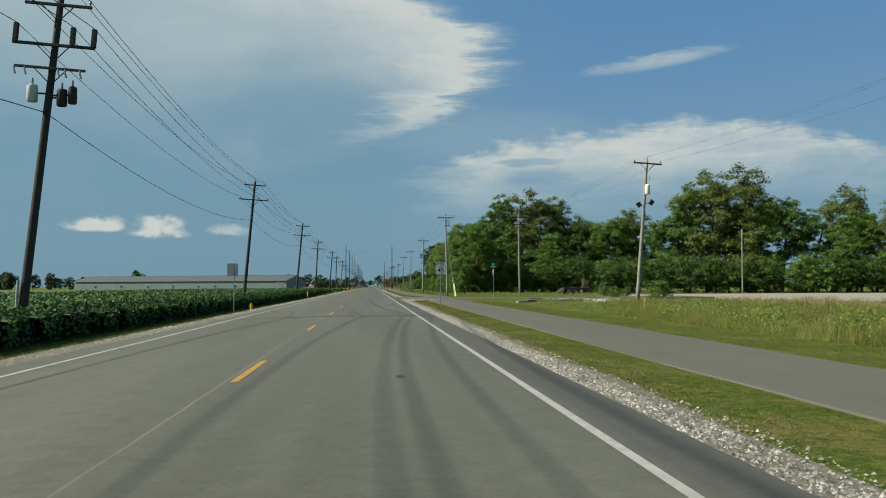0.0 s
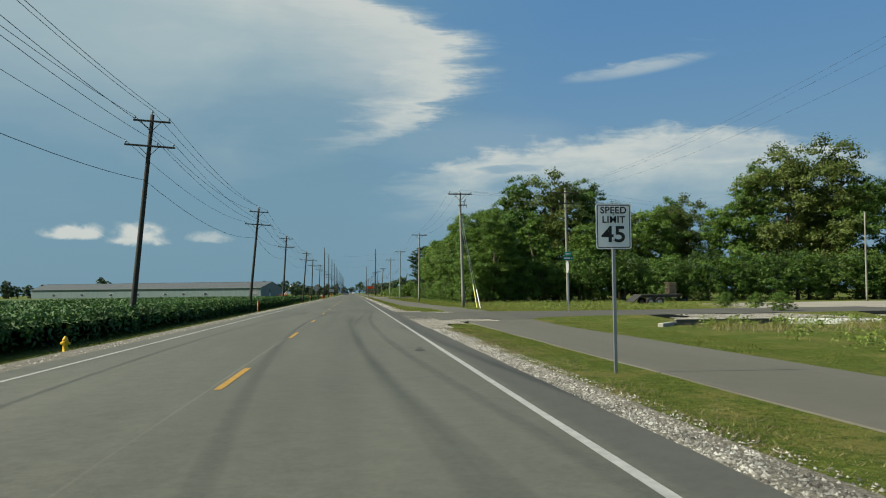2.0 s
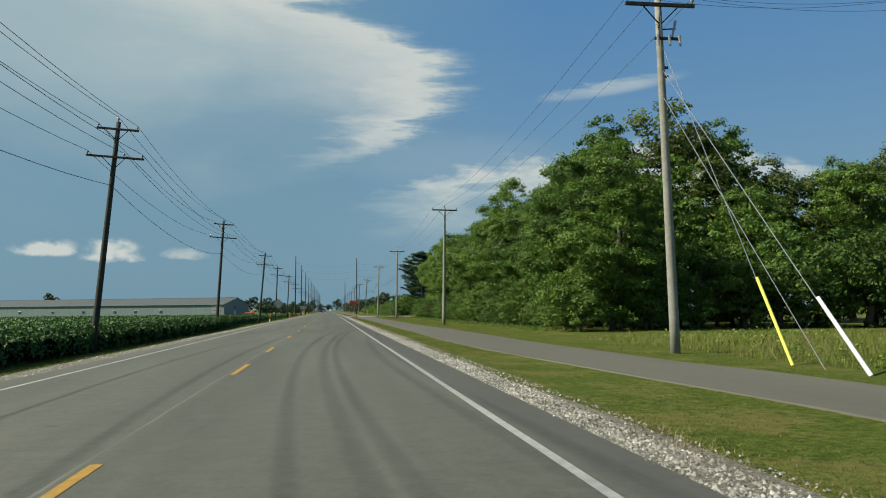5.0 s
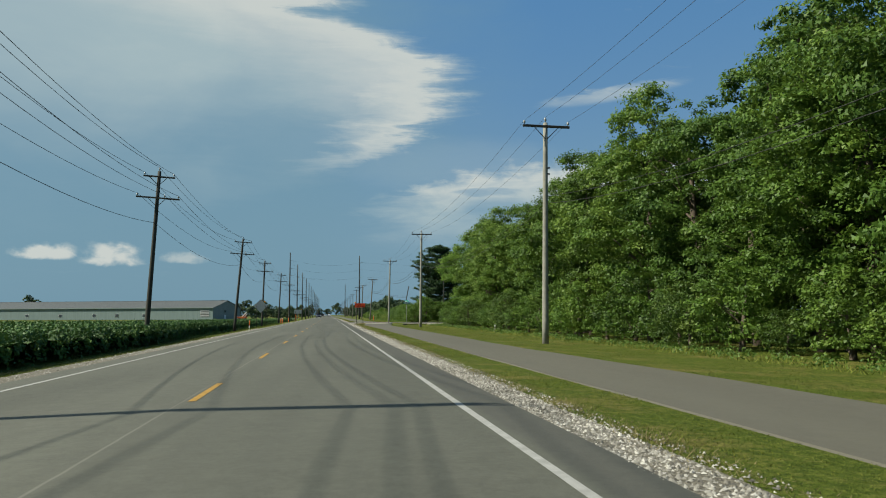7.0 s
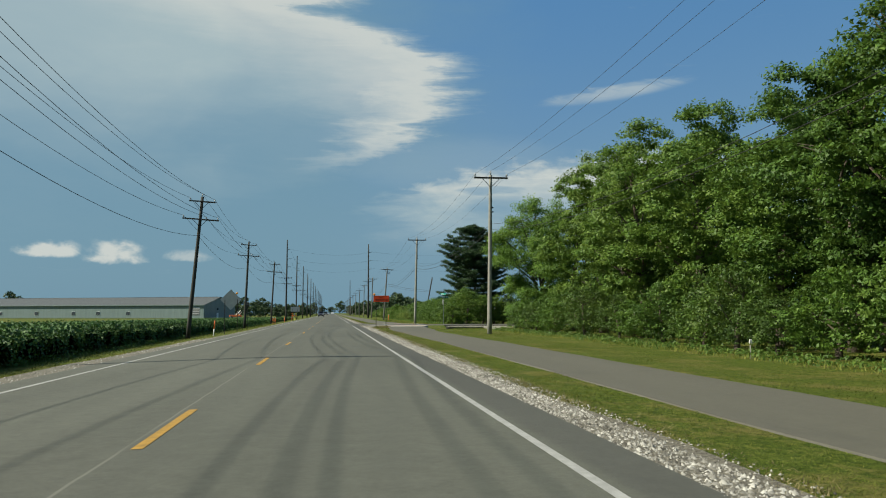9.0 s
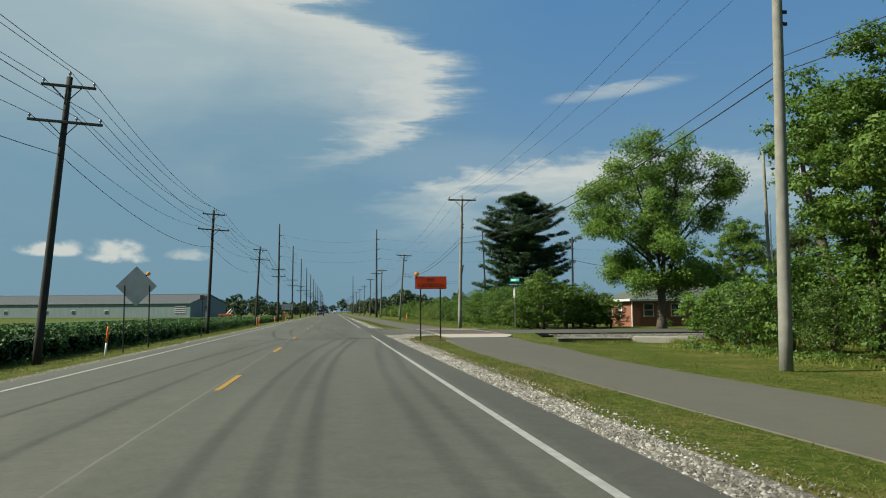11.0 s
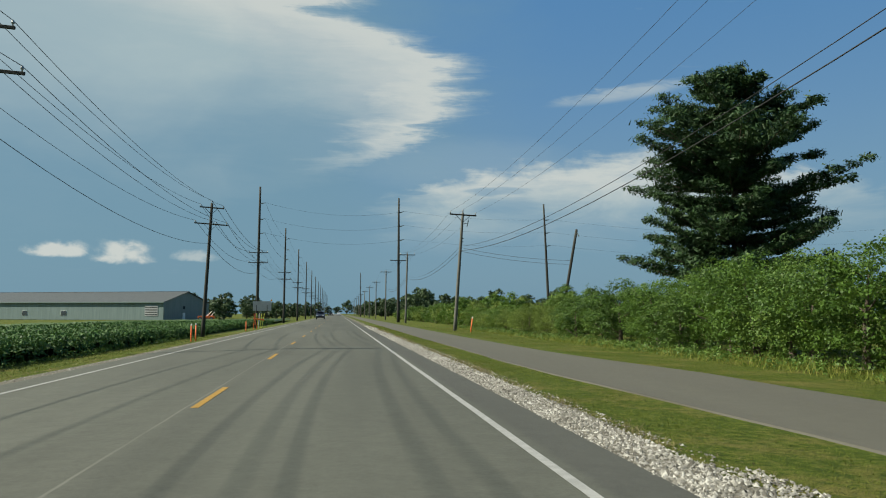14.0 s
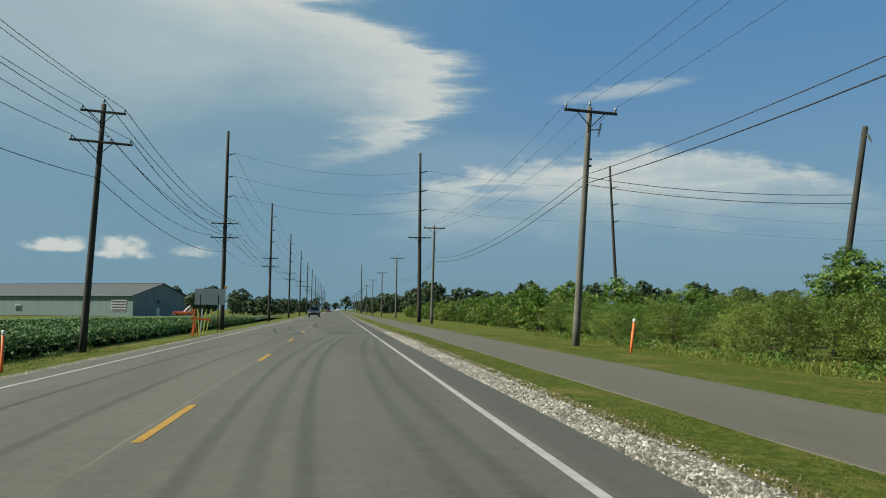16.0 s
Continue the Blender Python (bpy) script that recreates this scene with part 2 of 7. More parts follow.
def asphalt(name, low, high, tracks=False):
    m = bpy.data.materials.new(name)
    m.use_nodes = True
    n = Net(m.node_tree)
    v = n.coords()
    x, y, z = n.xyz(v)
    broad = n.noise(n.vec(n.m("MULTIPLY", x, 0.5), n.m("MULTIPLY", y, 0.05), 0.0), 1.0, 4.0)
    grain = n.noise(v, 55.0, 3.0, 0.7)
    speck = n.noise(v, 14.0, 5.0, 0.7)
    mottle = n.noise(v, 3.2, 6.0, 0.72)
    chips = n.noise(v, 120.0, 2.0, 0.6)
    f = n.m("ADD", n.m("MULTIPLY", n.step(broad, 0.25, 0.75), 0.38), n.m("ADD", n.m("MULTIPLY", n.step(grain, 0.25, 0.75), 0.22), n.m("ADD", n.m("MULTIPLY", n.step(speck, 0.3, 0.7), 0.24), n.m("MULTIPLY", n.step(mottle, 0.3, 0.7), 0.26))), clamp=True)
    c = n.mix(f, low, high)
    c = n.mix(n.m("MULTIPLY", n.step(chips, 0.62, 0.78), 0.35), c, (0.19, 0.185, 0.165))
    # dull patches and spots of tar
    blot = n.noise(n.vec(n.m("MULTIPLY", x, 0.8), n.m("MULTIPLY", y, 0.35), 3.0), 1.3, 5.0, 0.65)
    c = n.mix(n.m("MULTIPLY", n.step(blot, 0.56, 0.72), 0.16), c, (0.03, 0.03, 0.028))
    spots = n.noise(n.vec(x, y, 21.0), 2.1, 2.0, 0.4)
    c = n.mix(n.m("MULTIPLY", n.step(spots, 0.765, 0.80), 0.5), c, (0.022, 0.022, 0.021))
    if tracks:
        # dark wheel marks that wander slowly along the lanes
        wob = n.m("MULTIPLY", n.m("SUBTRACT", n.noise(n.vec(0.0, n.m("MULTIPLY", y, 0.042), 0.0), 1.0, 2.0), 0.5), 1.7)
        soft = n.noise(n.vec(n.m("MULTIPLY", x, 1.4), n.m("MULTIPLY", y, 0.09), 5.0), 1.0, 4.0, 0.6)
        total = None
        for x0, w, amt, k1 in ((-2.75, 0.09, 0.16, 0.3), (-1.75, 0.09, 0.26, 0.4), (0.14, 0.20, 0.55, 0.12), (0.85, 0.17, 0.62, 1.0), (1.58, 0.15, 0.5, 1.05), (2.32, 0.17, 0.66, 0.95), (2.86, 0.11, 0.34, 1.0)):
            dist = n.m("ABSOLUTE", n.m("SUBTRACT", x, n.m("ADD", x0, n.m("MULTIPLY", wob, k1))))
            band = n.m("MULTIPLY", n.m("SUBTRACT", 1.0, n.step(dist, 0.0, w * 2.1)), n.m("MULTIPLY", n.m("MULTIPLY", n.step(soft, 0.30, 0.62), n.m("ADD", 0.45, n.m("MULTIPLY", n.step(mottle, 0.25, 0.7), 0.75))), amt))
            total = band if total is None else n.m("MAXIMUM", total, band)
        c = n.mix(n.m("MULTIPLY", total, 0.22), c, (0.02, 0.0205, 0.02))
        shoulder = n.step(x, 3.80, 3.95)
        c = n.mix(n.m("MULTIPLY", shoulder, 0.38), c, (0.034, 0.032, 0.032))
        # crack seal beside the centre line
        seam = n.m("ABSOLUTE", n.m("SUBTRACT", x, n.m("ADD", -0.13, n.m("MULTIPLY", n.m("SUBTRACT", n.noise(n.vec(0, y, 0), 0.8, 3.0), 0.5), 0.05))))
        c = n.mix(n.m("MULTIPLY", n.m("SUBTRACT", 1.0, n.step(seam, 0.008, 0.022)), n.m("MULTIPLY", n.step(n.noise(n.vec(0, y, 9.0), 0.12, 2.0), 0.30, 0.50), 0.5)), c, (0.16, 0.155, 0.13))
    p = n.node("ShaderNodeBsdfPrincipled")
    n.put(p.inputs["Base Color"], c)
    n.put(p.inputs["Roughness"], n.m("ADD", 0.72, n.m("MULTIPLY", grain, 0.2)))
    p.inputs["Specular IOR Level"].default_value = 0.3
    bn = n.node("ShaderNodeBump")
    bn.inputs["Strength"].default_value = 0.5
    bn.inputs["Distance"].default_value = 0.006
    n.put(bn.inputs["Height"], n.m("ADD", grain, n.m("MULTIPLY", speck, 0.5)))
    n.put(p.inputs["Normal"], bn.outputs[0])
    n.t.links.new(p.outputs[0], n.node("ShaderNodeOutputMaterial").inputs[0])
    MATS[name] = m
    return m


def brickwork(name):
    m = bpy.data.materials.new(name)
    m.use_nodes = True
    n = Net(m.node_tree)
    x, y, z = n.xyz(n.coords())
    b = n.node("ShaderNodeTexBrick")
    n.put(b.inputs["Vector"], n.vec(n.m("ADD", x, y), z, 0.0))
    b.inputs["Color1"].default_value, b.inputs["Color2"].default_value, b.inputs["Mortar"].default_value = (0.27, 0.082, 0.038, 1), (0.18, 0.052, 0.027, 1), (0.20, 0.145, 0.11, 1)
    b.inputs["Scale"].default_value, b.inputs["Mortar Size"].default_value = 1.0, 0.006
    b.inputs["Brick Width"].default_value, b.inputs["Row Height"].default_value = 0.21, 0.068
    p = n.node("ShaderNodeBsdfPrincipled")
    n.put(p.inputs["Base Color"], b.outputs[0])
    p.inputs["Roughness"].default_value = 0.85
    n.t.links.new(p.outputs[0], n.node("ShaderNodeOutputMaterial").inputs[0])
    return m


def ribbed(name, low, high, period, axis, rough=0.5, bump=0.6):
    """Sheet metal with upright ribs and streaks."""
    m = bpy.data.materials.new(name)
    m.use_nodes = True
    n = Net(m.node_tree)
    v = n.coords()
    c = n.xyz(v)
    rib = n.m("PINGPONG", c[axis], period / 2)
    st = n.noise(n.vec(n.m("MULTIPLY", c[0], 1.5), n.m("MULTIPLY", c[1], 1.5), n.m("MULTIPLY", c[2], 0.12)), 1.0, 5.0)
    p = n.node("ShaderNodeBsdfPrincipled")
    n.put(p.inputs["Base Color"], n.mix(n.step(st, 0.25, 0.75), low, high))
    p.inputs["Roughness"].default_value = rough
    bn = n.node("ShaderNodeBump")
    bn.inputs["Strength"].default_value = bump
    bn.inputs["Distance"].default_value = 0.03
    n.put(bn.inputs["Height"], n.step(rib, 0.0, period * 0.12))
    n.put(p.inputs["Normal"], bn.outputs[0])
    n.t.links.new(p.outputs[0], n.node("ShaderNodeOutputMaterial").inputs[0])
    return m


ROAD = asphalt("road_asphalt", (0.04042, 0.04136, 0.03252), (0.0987, 0.1009, 0.0799), tracks=True)
SIDE = asphalt("side_asphalt", (0.0356, 0.03412, 0.0267), (0.08505, 0.0811, 0.0628))
PATHM = asphalt("path_asphalt", (0.066, 0.0622, 0.0475), (0.096, 0.0915, 0.0702))


def turf(name, deep, mid, pale, dry):
    """Mown grass: tufts, blades and yellowing patches."""
    m = bpy.data.materials.new(name)
    m.use_nodes = True
    n = Net(m.node_tree)
    v = n.coords()
    patch = n.noise(v, 0.55, 5.0, 0.6)
    tuft = n.noise(v, 7.0, 5.0, 0.7)
    blade = n.noise(v, 38.0, 4.0, 0.75)
    f = n.m("ADD", n.m("MULTIPLY", n.step(tuft, 0.32, 0.68), 0.5), n.m("MULTIPLY", n.step(blade, 0.3, 0.7), 0.5))
    c = n.mix(n.step(f, 0.0, 0.55), deep, mid)
    c = n.mix(n.step(f, 0.5, 1.0), c, pale)
    c = n.mix(n.m("MULTIPLY", n.step(n.m("ADD", patch, n.m("MULTIPLY", n.m("SUBTRACT", tuft, 0.5), 0.5)), 0.46, 0.68), 0.75), c, dry)
    p = n.node("ShaderNodeBsdfPrincipled")
    n.put(p.inputs["Base Color"], c)
    p.inputs["Roughness"].default_value = 0.9
    p.inputs["Specular IOR Level"].default_value = 0.1
    bn = n.node("ShaderNodeBump")
    bn.inputs["Strength"].default_value = 0.9
    bn.inputs["Distance"].default_value = 0.05
    n.put(bn.inputs["Height"], n.m("ADD", n.m("MULTIPLY", tuft, 1.2), n.m("MULTIPLY", blade, 0.6)))
    n.put(p.inputs["Normal"], bn.outputs[0])
    n.t.links.new(p.outputs[0], n.node("ShaderNodeOutputMaterial").inputs[0])
    MATS[name] = m
    return m


GRASS = turf("grass_ground", (0.020, 0.036, 0.004), (0.062, 0.085, 0.010), (0.128, 0.142, 0.028), (0.138, 0.118, 0.036))
BLADE = leafy("grass_blade", (0.040, 0.064, 0.007), (0.078, 0.106, 0.012), (0.150, 0.158, 0.030), 0.8, 0.3, 0.6)
TALL = leafy("tall_grass", (0.070, 0.105, 0.012), (0.135, 0.172, 0.026), (0.225, 0.232, 0.052), 0.7, 0.4)
STRAW = leafy("dry_grass", (0.1346, 0.1163, 0.05233), (0.2081, 0.1775, 0.0814), (0.2754, 0.2326, 0.1163), 0.7, 0.3)
WEED = leafy("brown_weed", (0.06, 0.028, 0.014), (0.10, 0.05, 0.022), (0.15, 0.085, 0.04), 0.8, 0.15)
SHOULDER = material("shoulder_gravel", (0.045, 0.040, 0.030), (0.21, 0.192, 0.150), 22.0, 0.95, 1.0, 70.0, spread=0.2)
STONE = leafy("limestone", (0.055, 0.051, 0.042), (0.225, 0.216, 0.188), (0.47, 0.457, 0.41), 0.9, 0.0, 0.8)
RUBBLE = leafy("dull_limestone", (0.05, 0.047, 0.039), (0.165, 0.155, 0.131), (0.33, 0.315, 0.272), 0.9, 0.0, 0.8)
LOT = material("lot_gravel", (0.1769, 0.1613, 0.1285), (0.2705, 0.2497, 0.2026), 0.15, 0.95, 0.6, 9.0)
WHITE = material("white_line_paint", (0.19, 0.19, 0.177), (0.35, 0.35, 0.329), 6.0, 0.7, 0.3, 70.0, spread=0.28)
YELLOW = material("yellow_line_paint", (0.16, 0.100, 0.024), (0.40, 0.225, 0.029), 6.0, 0.7, 0.3, 70.0, spread=0.28)
CONCRETE = material("concrete", (0.2513, 0.2394, 0.2047), (0.371, 0.3531, 0.3013), 1.5, 0.9, 0.4, 30.0)
CONCRETE_OLD = material("stained_concrete", (0.035, 0.038, 0.037), (0.10, 0.10, 0.094), 1.5, 0.9, 0.4, 30.0)
BRICKRED = material("tactile_red", (0.24, 0.06, 0.045), (0.34, 0.1, 0.075), 5.0, 0.85, 0.4, 50.0)
WOOD_OLD = material("weathered_pole_wood", (0.140, 0.137, 0.116), (0.275, 0.272, 0.238), 3.0, 0.9, 0.5, 40.0)
WOOD_DARK = material("creosote_pole_wood", (0.018, 0.0185, 0.0155), (0.05, 0.048, 0.04), 3.0, 0.85, 0.5, 40.0)
WOOD_MID = material("brown_pole_wood", (0.070, 0.068, 0.058), (0.150, 0.146, 0.128), 3.0, 0.9, 0.5, 40.0)
WOOD_PALE = material("pallet_wood", (0.144, 0.1116, 0.072), (0.2448, 0.1944, 0.1296), 4.0, 0.9, 0.4, 30.0)
BARK = material("bark", (0.0504, 0.0396, 0.0288), (0.1152, 0.0936, 0.072), 3.0, 0.95, 0.9, 18.0)
STEEL = material("galvanised_steel", (0.2448, 0.252, 0.2592), (0.36, 0.3672, 0.3744), 8.0, 0.45, 0.1, 60.0, metal=0.85)
ALU = material("aluminium_sign_back", (0.30, 0.305, 0.31), (0.42, 0.425, 0.43), 3.0, 0.5, 0.05, 40.0, metal=0.15)
IRON = material("dark_iron", (0.02, 0.02, 0.02), (0.05, 0.045, 0.04), 8.0, 0.7, 0.3, 60.0, metal=0.3)
RUBBER = material("rubber", (0.018, 0.018, 0.018), (0.035, 0.035, 0.035), 8.0, 0.85, 0.2, 60.0)
WIREM = material("weathered_cable", (0.015, 0.015, 0.015), (0.0275, 0.0275, 0.0275), 4.0, 0.7, 0.0)
PORCELAIN = material("porcelain", (0.16, 0.17, 0.18), (0.3, 0.31, 0.32), 6.0, 0.3, 0.0, spec=0.5)
TANK = material("transformer_grey", (0.36, 0.40, 0.38), (0.5, 0.53, 0.5), 4.0, 0.5, 0.1)
SIGN_W = material("sign_white", (0.72, 0.72, 0.70), (0.82, 0.82, 0.80), 5.0, 0.5, 0.0)
SIGN_K = material("sign_black", (0.012, 0.012, 0.012), (0.025, 0.025, 0.025), 5.0, 0.5, 0.0)
SIGN_O = material("sign_orange", (0.86, 0.068, 0.012), (0.95, 0.085, 0.016), 4.0, 0.45, 0.0)
SIGN_G = material("sign_green", (0.0, 0.10, 0.065), (0.0, 0.15, 0.095), 4.0, 0.45, 0.0)
SIGN_T = material("sign_teal", (0.0, 0.28, 0.19), (0.0, 0.36, 0.24), 4.0, 0.45, 0.0)
AMBER = material("amber_lens", (0.75, 0.24, 0.01), (0.9, 0.36, 0.02), 8.0, 0.25, 0.1, spec=0.6)
ORANGE_P = material("orange_plastic", (0.62, 0.12, 0.03), (0.78, 0.18, 0.05), 6.0, 0.55, 0.1)
YELLOW_P = material("yellow_plastic", (0.62, 0.58, 0.09), (0.78, 0.74, 0.14), 6.0, 0.5, 0.05)
HYDRANT = material("hydrant_yellow", (0.55, 0.34, 0.02), (0.72, 0.46, 0.04), 9.0, 0.5, 0.2)
WHITE_P = material("white_plastic", (0.62, 0.62, 0.6), (0.78, 0.78, 0.76), 6.0, 0.5, 0.05)
SHED_WALL = ribbed("shed_wall_sheet", (0.1152, 0.1612, 0.1578), (0.1554, 0.2073, 0.2015), 0.6, 0)
SHED_END = ribbed("shed_end_sheet", (0.1478, 0.1752, 0.1697), (0.1916, 0.2189, 0.208), 0.6, 1)
SHED_ROOF = ribbed("shed_roof_sheet", (0.04497, 0.05097, 0.05247), (0.06299, 0.06894, 0.07043), 0.6, 0)
DARK_TRIM = material("dark_trim", (0.03, 0.035, 0.035), (0.06, 0.065, 0.065), 3.0, 0.6, 0.1)
BRICK = brickwork("house_brick")
SHINGLE = material("roof_shingle", (0.055, 0.066, 0.054), (0.098, 0.112, 0.092), 1.5, 0.9, 0.6, 16.0)
PAINT_W = material("white_trim_paint", (0.6, 0.6, 0.57), (0.76, 0.76, 0.73), 3.0, 0.6, 0.05)
GLASS = material("window_glass", (0.02, 0.025, 0.03), (0.05, 0.06, 0.07), 1.0, 0.08, 0.0, spec=0.8)
SOY = leafy("soybean_leaf", (0.022, 0.058, 0.014), (0.055, 0.118, 0.026), (0.115, 0.190, 0.048), 0.6, 0.06)
SOY_TOP = material("soybean_canopy", (0.02184, 0.04732, 0.01165), (0.0728, 0.1201, 0.03058), 1.6, 0.8, 1.0, 9.0)
LEAF_A = leafy("leaf_green", (0.03526, 0.07396, 0.00946), (0.07396, 0.1419, 0.01892), (0.1376, 0.2116, 0.0344))
LEAF_B = leafy("leaf_deep_green", (0.0344, 0.07568, 0.01118), (0.07052, 0.1359, 0.02064), (0.129, 0.1995, 0.03526))
LEAF_C = leafy("leaf_yellow_green", (0.03354, 0.0688, 0.00946), (0.07568, 0.1376, 0.01806), (0.141, 0.2107, 0.03526))
LEAF_E = leafy("leaf_brush", (0.055, 0.085, 0.013), (0.115, 0.165, 0.026), (0.19, 0.24, 0.05))
LEAF_D = leafy("leaf_olive", (0.0387, 0.06192, 0.01118), (0.08428, 0.117, 0.02236), (0.1479, 0.1763, 0.04128))
# undergrowth leaf: the shade below the woods is put into its darker colour
LEAF_SHADE = leafy("leaf_shaded_undergrowth", (0.024, 0.050, 0.008), (0.052, 0.098, 0.015), (0.105, 0.155, 0.028))
NEEDLE = leafy("pine_needle", (0.014, 0.034, 0.012), (0.032, 0.068, 0.021), (0.072, 0.122, 0.038), 0.6, 0.12)
LEAF_S = leafy("leaf_thicket", (0.028, 0.060, 0.010), (0.060, 0.116, 0.018), (0.120, 0.185, 0.033), 0.55, 0.25, 0.4)
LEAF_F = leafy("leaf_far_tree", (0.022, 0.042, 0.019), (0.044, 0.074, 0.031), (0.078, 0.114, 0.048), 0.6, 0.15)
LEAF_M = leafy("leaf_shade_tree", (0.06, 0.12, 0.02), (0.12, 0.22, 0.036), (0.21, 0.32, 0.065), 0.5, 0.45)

# ---------------------------------------------------------------- geometry helpers
rng = np.random.default_rng(7)


class Geo:
    """Collects vertices and faces of one mesh."""

    def __init__(self):
        self.v, self.f = [], []

    def add(self, verts, faces):
        o = len(self.v)
        self.v.extend(tuple(p) for p in verts)
        self.f.extend(tuple(i + o for i in f) for f in faces)
        return self

    def box(self, c, s, m=None, ch=None):
        """A box with chamfered edges: centre, full sizes, optional turn, chamfer."""
        h = [q / 2 for q in s]
        b = min(h) * 0.25 if ch is None else min(ch, min(h) * 0.9)
        bm = bmesh.new()
        bmesh.ops.create_cube(bm, size=1.0)
        for v in bm.verts:
            v.co = Vector((v.co.x * s[0], v.co.y * s[1], v.co.z * s[2]))
        if b > 0:
            bmesh.ops.bevel(bm, geom=list(bm.edges), offset=b, segments=1, affect="EDGES", profile=0.5)
        bm.verts.index_update()
        vs = [(m @ v.co if m else v.co) + Vector(c) for v in bm.verts]
        fs = [[v.index for v in f.verts] for f in bm.faces]
        bm.free()
        return self.add(vs, fs)

    def tube(self, pts, radii, n=8, cap=True):
        pts = [Vector(p) for p in pts]
        rings = []
        for i, p in enumerate(pts):
            t = (pts[min(i + 1, len(pts) - 1)] - pts[max(i - 1, 0)]).normalized()
            ref = Vector((1, 0, 0)) if abs(t.x) < 0.8 else Vector((0, 1, 0))
            u = t.cross(ref).normalized()
            w = t.cross(u)
            rings.append([p + (u * math.cos(a) + w * math.sin(a)) * radii[i] for a in (2 * math.pi * j / n for j in range(n))])
        vs = [p for r in rings for p in r]
        fs = [(i * n + j, i * n + (j + 1) % n, (i + 1) * n + (j + 1) % n, (i + 1) * n + j) for i in range(len(pts) - 1) for j in range(n)]
        if cap:
            fs += [tuple(range(n))[::-1], tuple((len(pts) - 1) * n + j for j in range(n))]
        return self.add(vs, fs)

    def plate(self, outline, y, thick):
        """An upright plate in the xz plane from its outline, facing -y."""
        n = len(outline)
        vs = [(x, y, z) for x, z in outline] + [(x, y + thick, z) for x, z in outline]
        return self.add(vs, [tuple(range(n)), tuple(range(2 * n - 1, n - 1, -1))] + [(i, i + n, (i + 1) % n + n, (i + 1) % n) for i in range(n)])


def mesh_of(name, geo, mat, smooth=False):
    me = bpy.data.meshes.new(name)
    me.from_pydata(geo.v, [], geo.f)
    me.materials.append(mat)
    if smooth:
        me.polygons.foreach_set("use_smooth", [True] * len(me.polygons))
    me.update()
    return me


def part(name, geo, mat, parent, label="", smooth=False):
    ob = new(name, mesh_of(name, geo, mat, smooth))
    ob.parent = parent
    return tagged(ob, label)


def solo(name, geo, mat, label, category, group="", kind="", smooth=False, at=(0, 0, 0)):
    ob = new(name, mesh_of(name, geo, mat, smooth))
    ob.location = at
    return tagged(ob, label, category, group, kind)


def thing(name, at, label, category, group="", turn=0.0):
    ob = new(name)
    ob.matrix_basis = pose(*at, 0, 0, turn)
    ob.empty_display_size = 0.3
    return tagged(ob, label, category, group)


def quads(name, verts, mat, smooth=False):
    """A mesh of loose faces from an array of shape (n, corners, 3)."""
    n, c = verts.shape[:2]
    me = bpy.data.meshes.new(name)
    me.vertices.add(n * c)
    me.vertices.foreach_set("co", np.asarray(verts, dtype=np.float32).ravel())
    me.loops.add(n * c)
    me.loops.foreach_set("vertex_index", np.arange(n * c, dtype=np.int32))
    me.polygons.add(n)
    me.polygons.foreach_set("loop_start", np.arange(0, n * c, c, dtype=np.int32))
    me.materials.append(mat)
    me.update(calc_edges=True)
    me.validate()
    return me


def leaf_tris(centres, size, facing, loose=0.8, narrow=0.6, seed=1):
    """Three-cornered leaves that lean towards the direction each one faces."""
    g = np.random.default_rng(seed)
    n = len(centres)
    nor = facing + g.normal(size=(n, 3)) * loose
    nor /= np.linalg.norm(nor, axis=1, keepdims=True) + 1e-9
    a = np.cross(nor, g.normal(size=(n, 3)))
    a /= np.linalg.norm(a, axis=1, keepdims=True) + 1e-9
    b = np.cross(nor, a)
    s = (size * g.uniform(0.6, 1.3, n))[:, None]
    return np.stack([centres + a * s * 0.6, centres - a * s * 0.4 + b * s * narrow * 0.55, centres - a * s * 0.4 - b * s * narrow * 0.55], axis=1)


def leaf_quads(centres, size, up=0.5, out=None, narrow=0.62, seed=1):
    """Diamond leaves with random tilt; up and out bias where they face."""
    g = np.random.default_rng(seed)
    n = len(centres)
    nor = g.normal(size=(n, 3))
    nor[:, 2] += up * 2
    if out is not None:
        nor += out * 1.2
    nor /= np.linalg.norm(nor, axis=1, keepdims=True)
    a = np.cross(nor, g.normal(size=(n, 3)))
    a /= np.linalg.norm(a, axis=1, keepdims=True)
    b = np.cross(nor, a)
    s = (size * g.uniform(0.6, 1.25, n))[:, None]
    fold = nor * s * 0.16
    return np.stack([centres - a * s * 0.5, centres + b * s * narrow * 0.5 + fold, centres + a * s * 0.5, centres - b * s * narrow * 0.5 + fold], axis=1)


PROFILE_X = [-3000, -11.7, -9.5, -7.0, -5.4, -4.65, 0.0, 3.0, 4.45, 5.2, 6.72, 9.9, 13.0, 3000]
PROFILE_Z = [-1.03, -1.03, -0.95, -0.56, -0.17, -0.165, -0.045, -0.045, -0.05, -0.05, -0.10, -0.12, -0.25, -0.25]


def gz(x):
    return float(np.interp(x, PROFILE_X, PROFILE_Z))


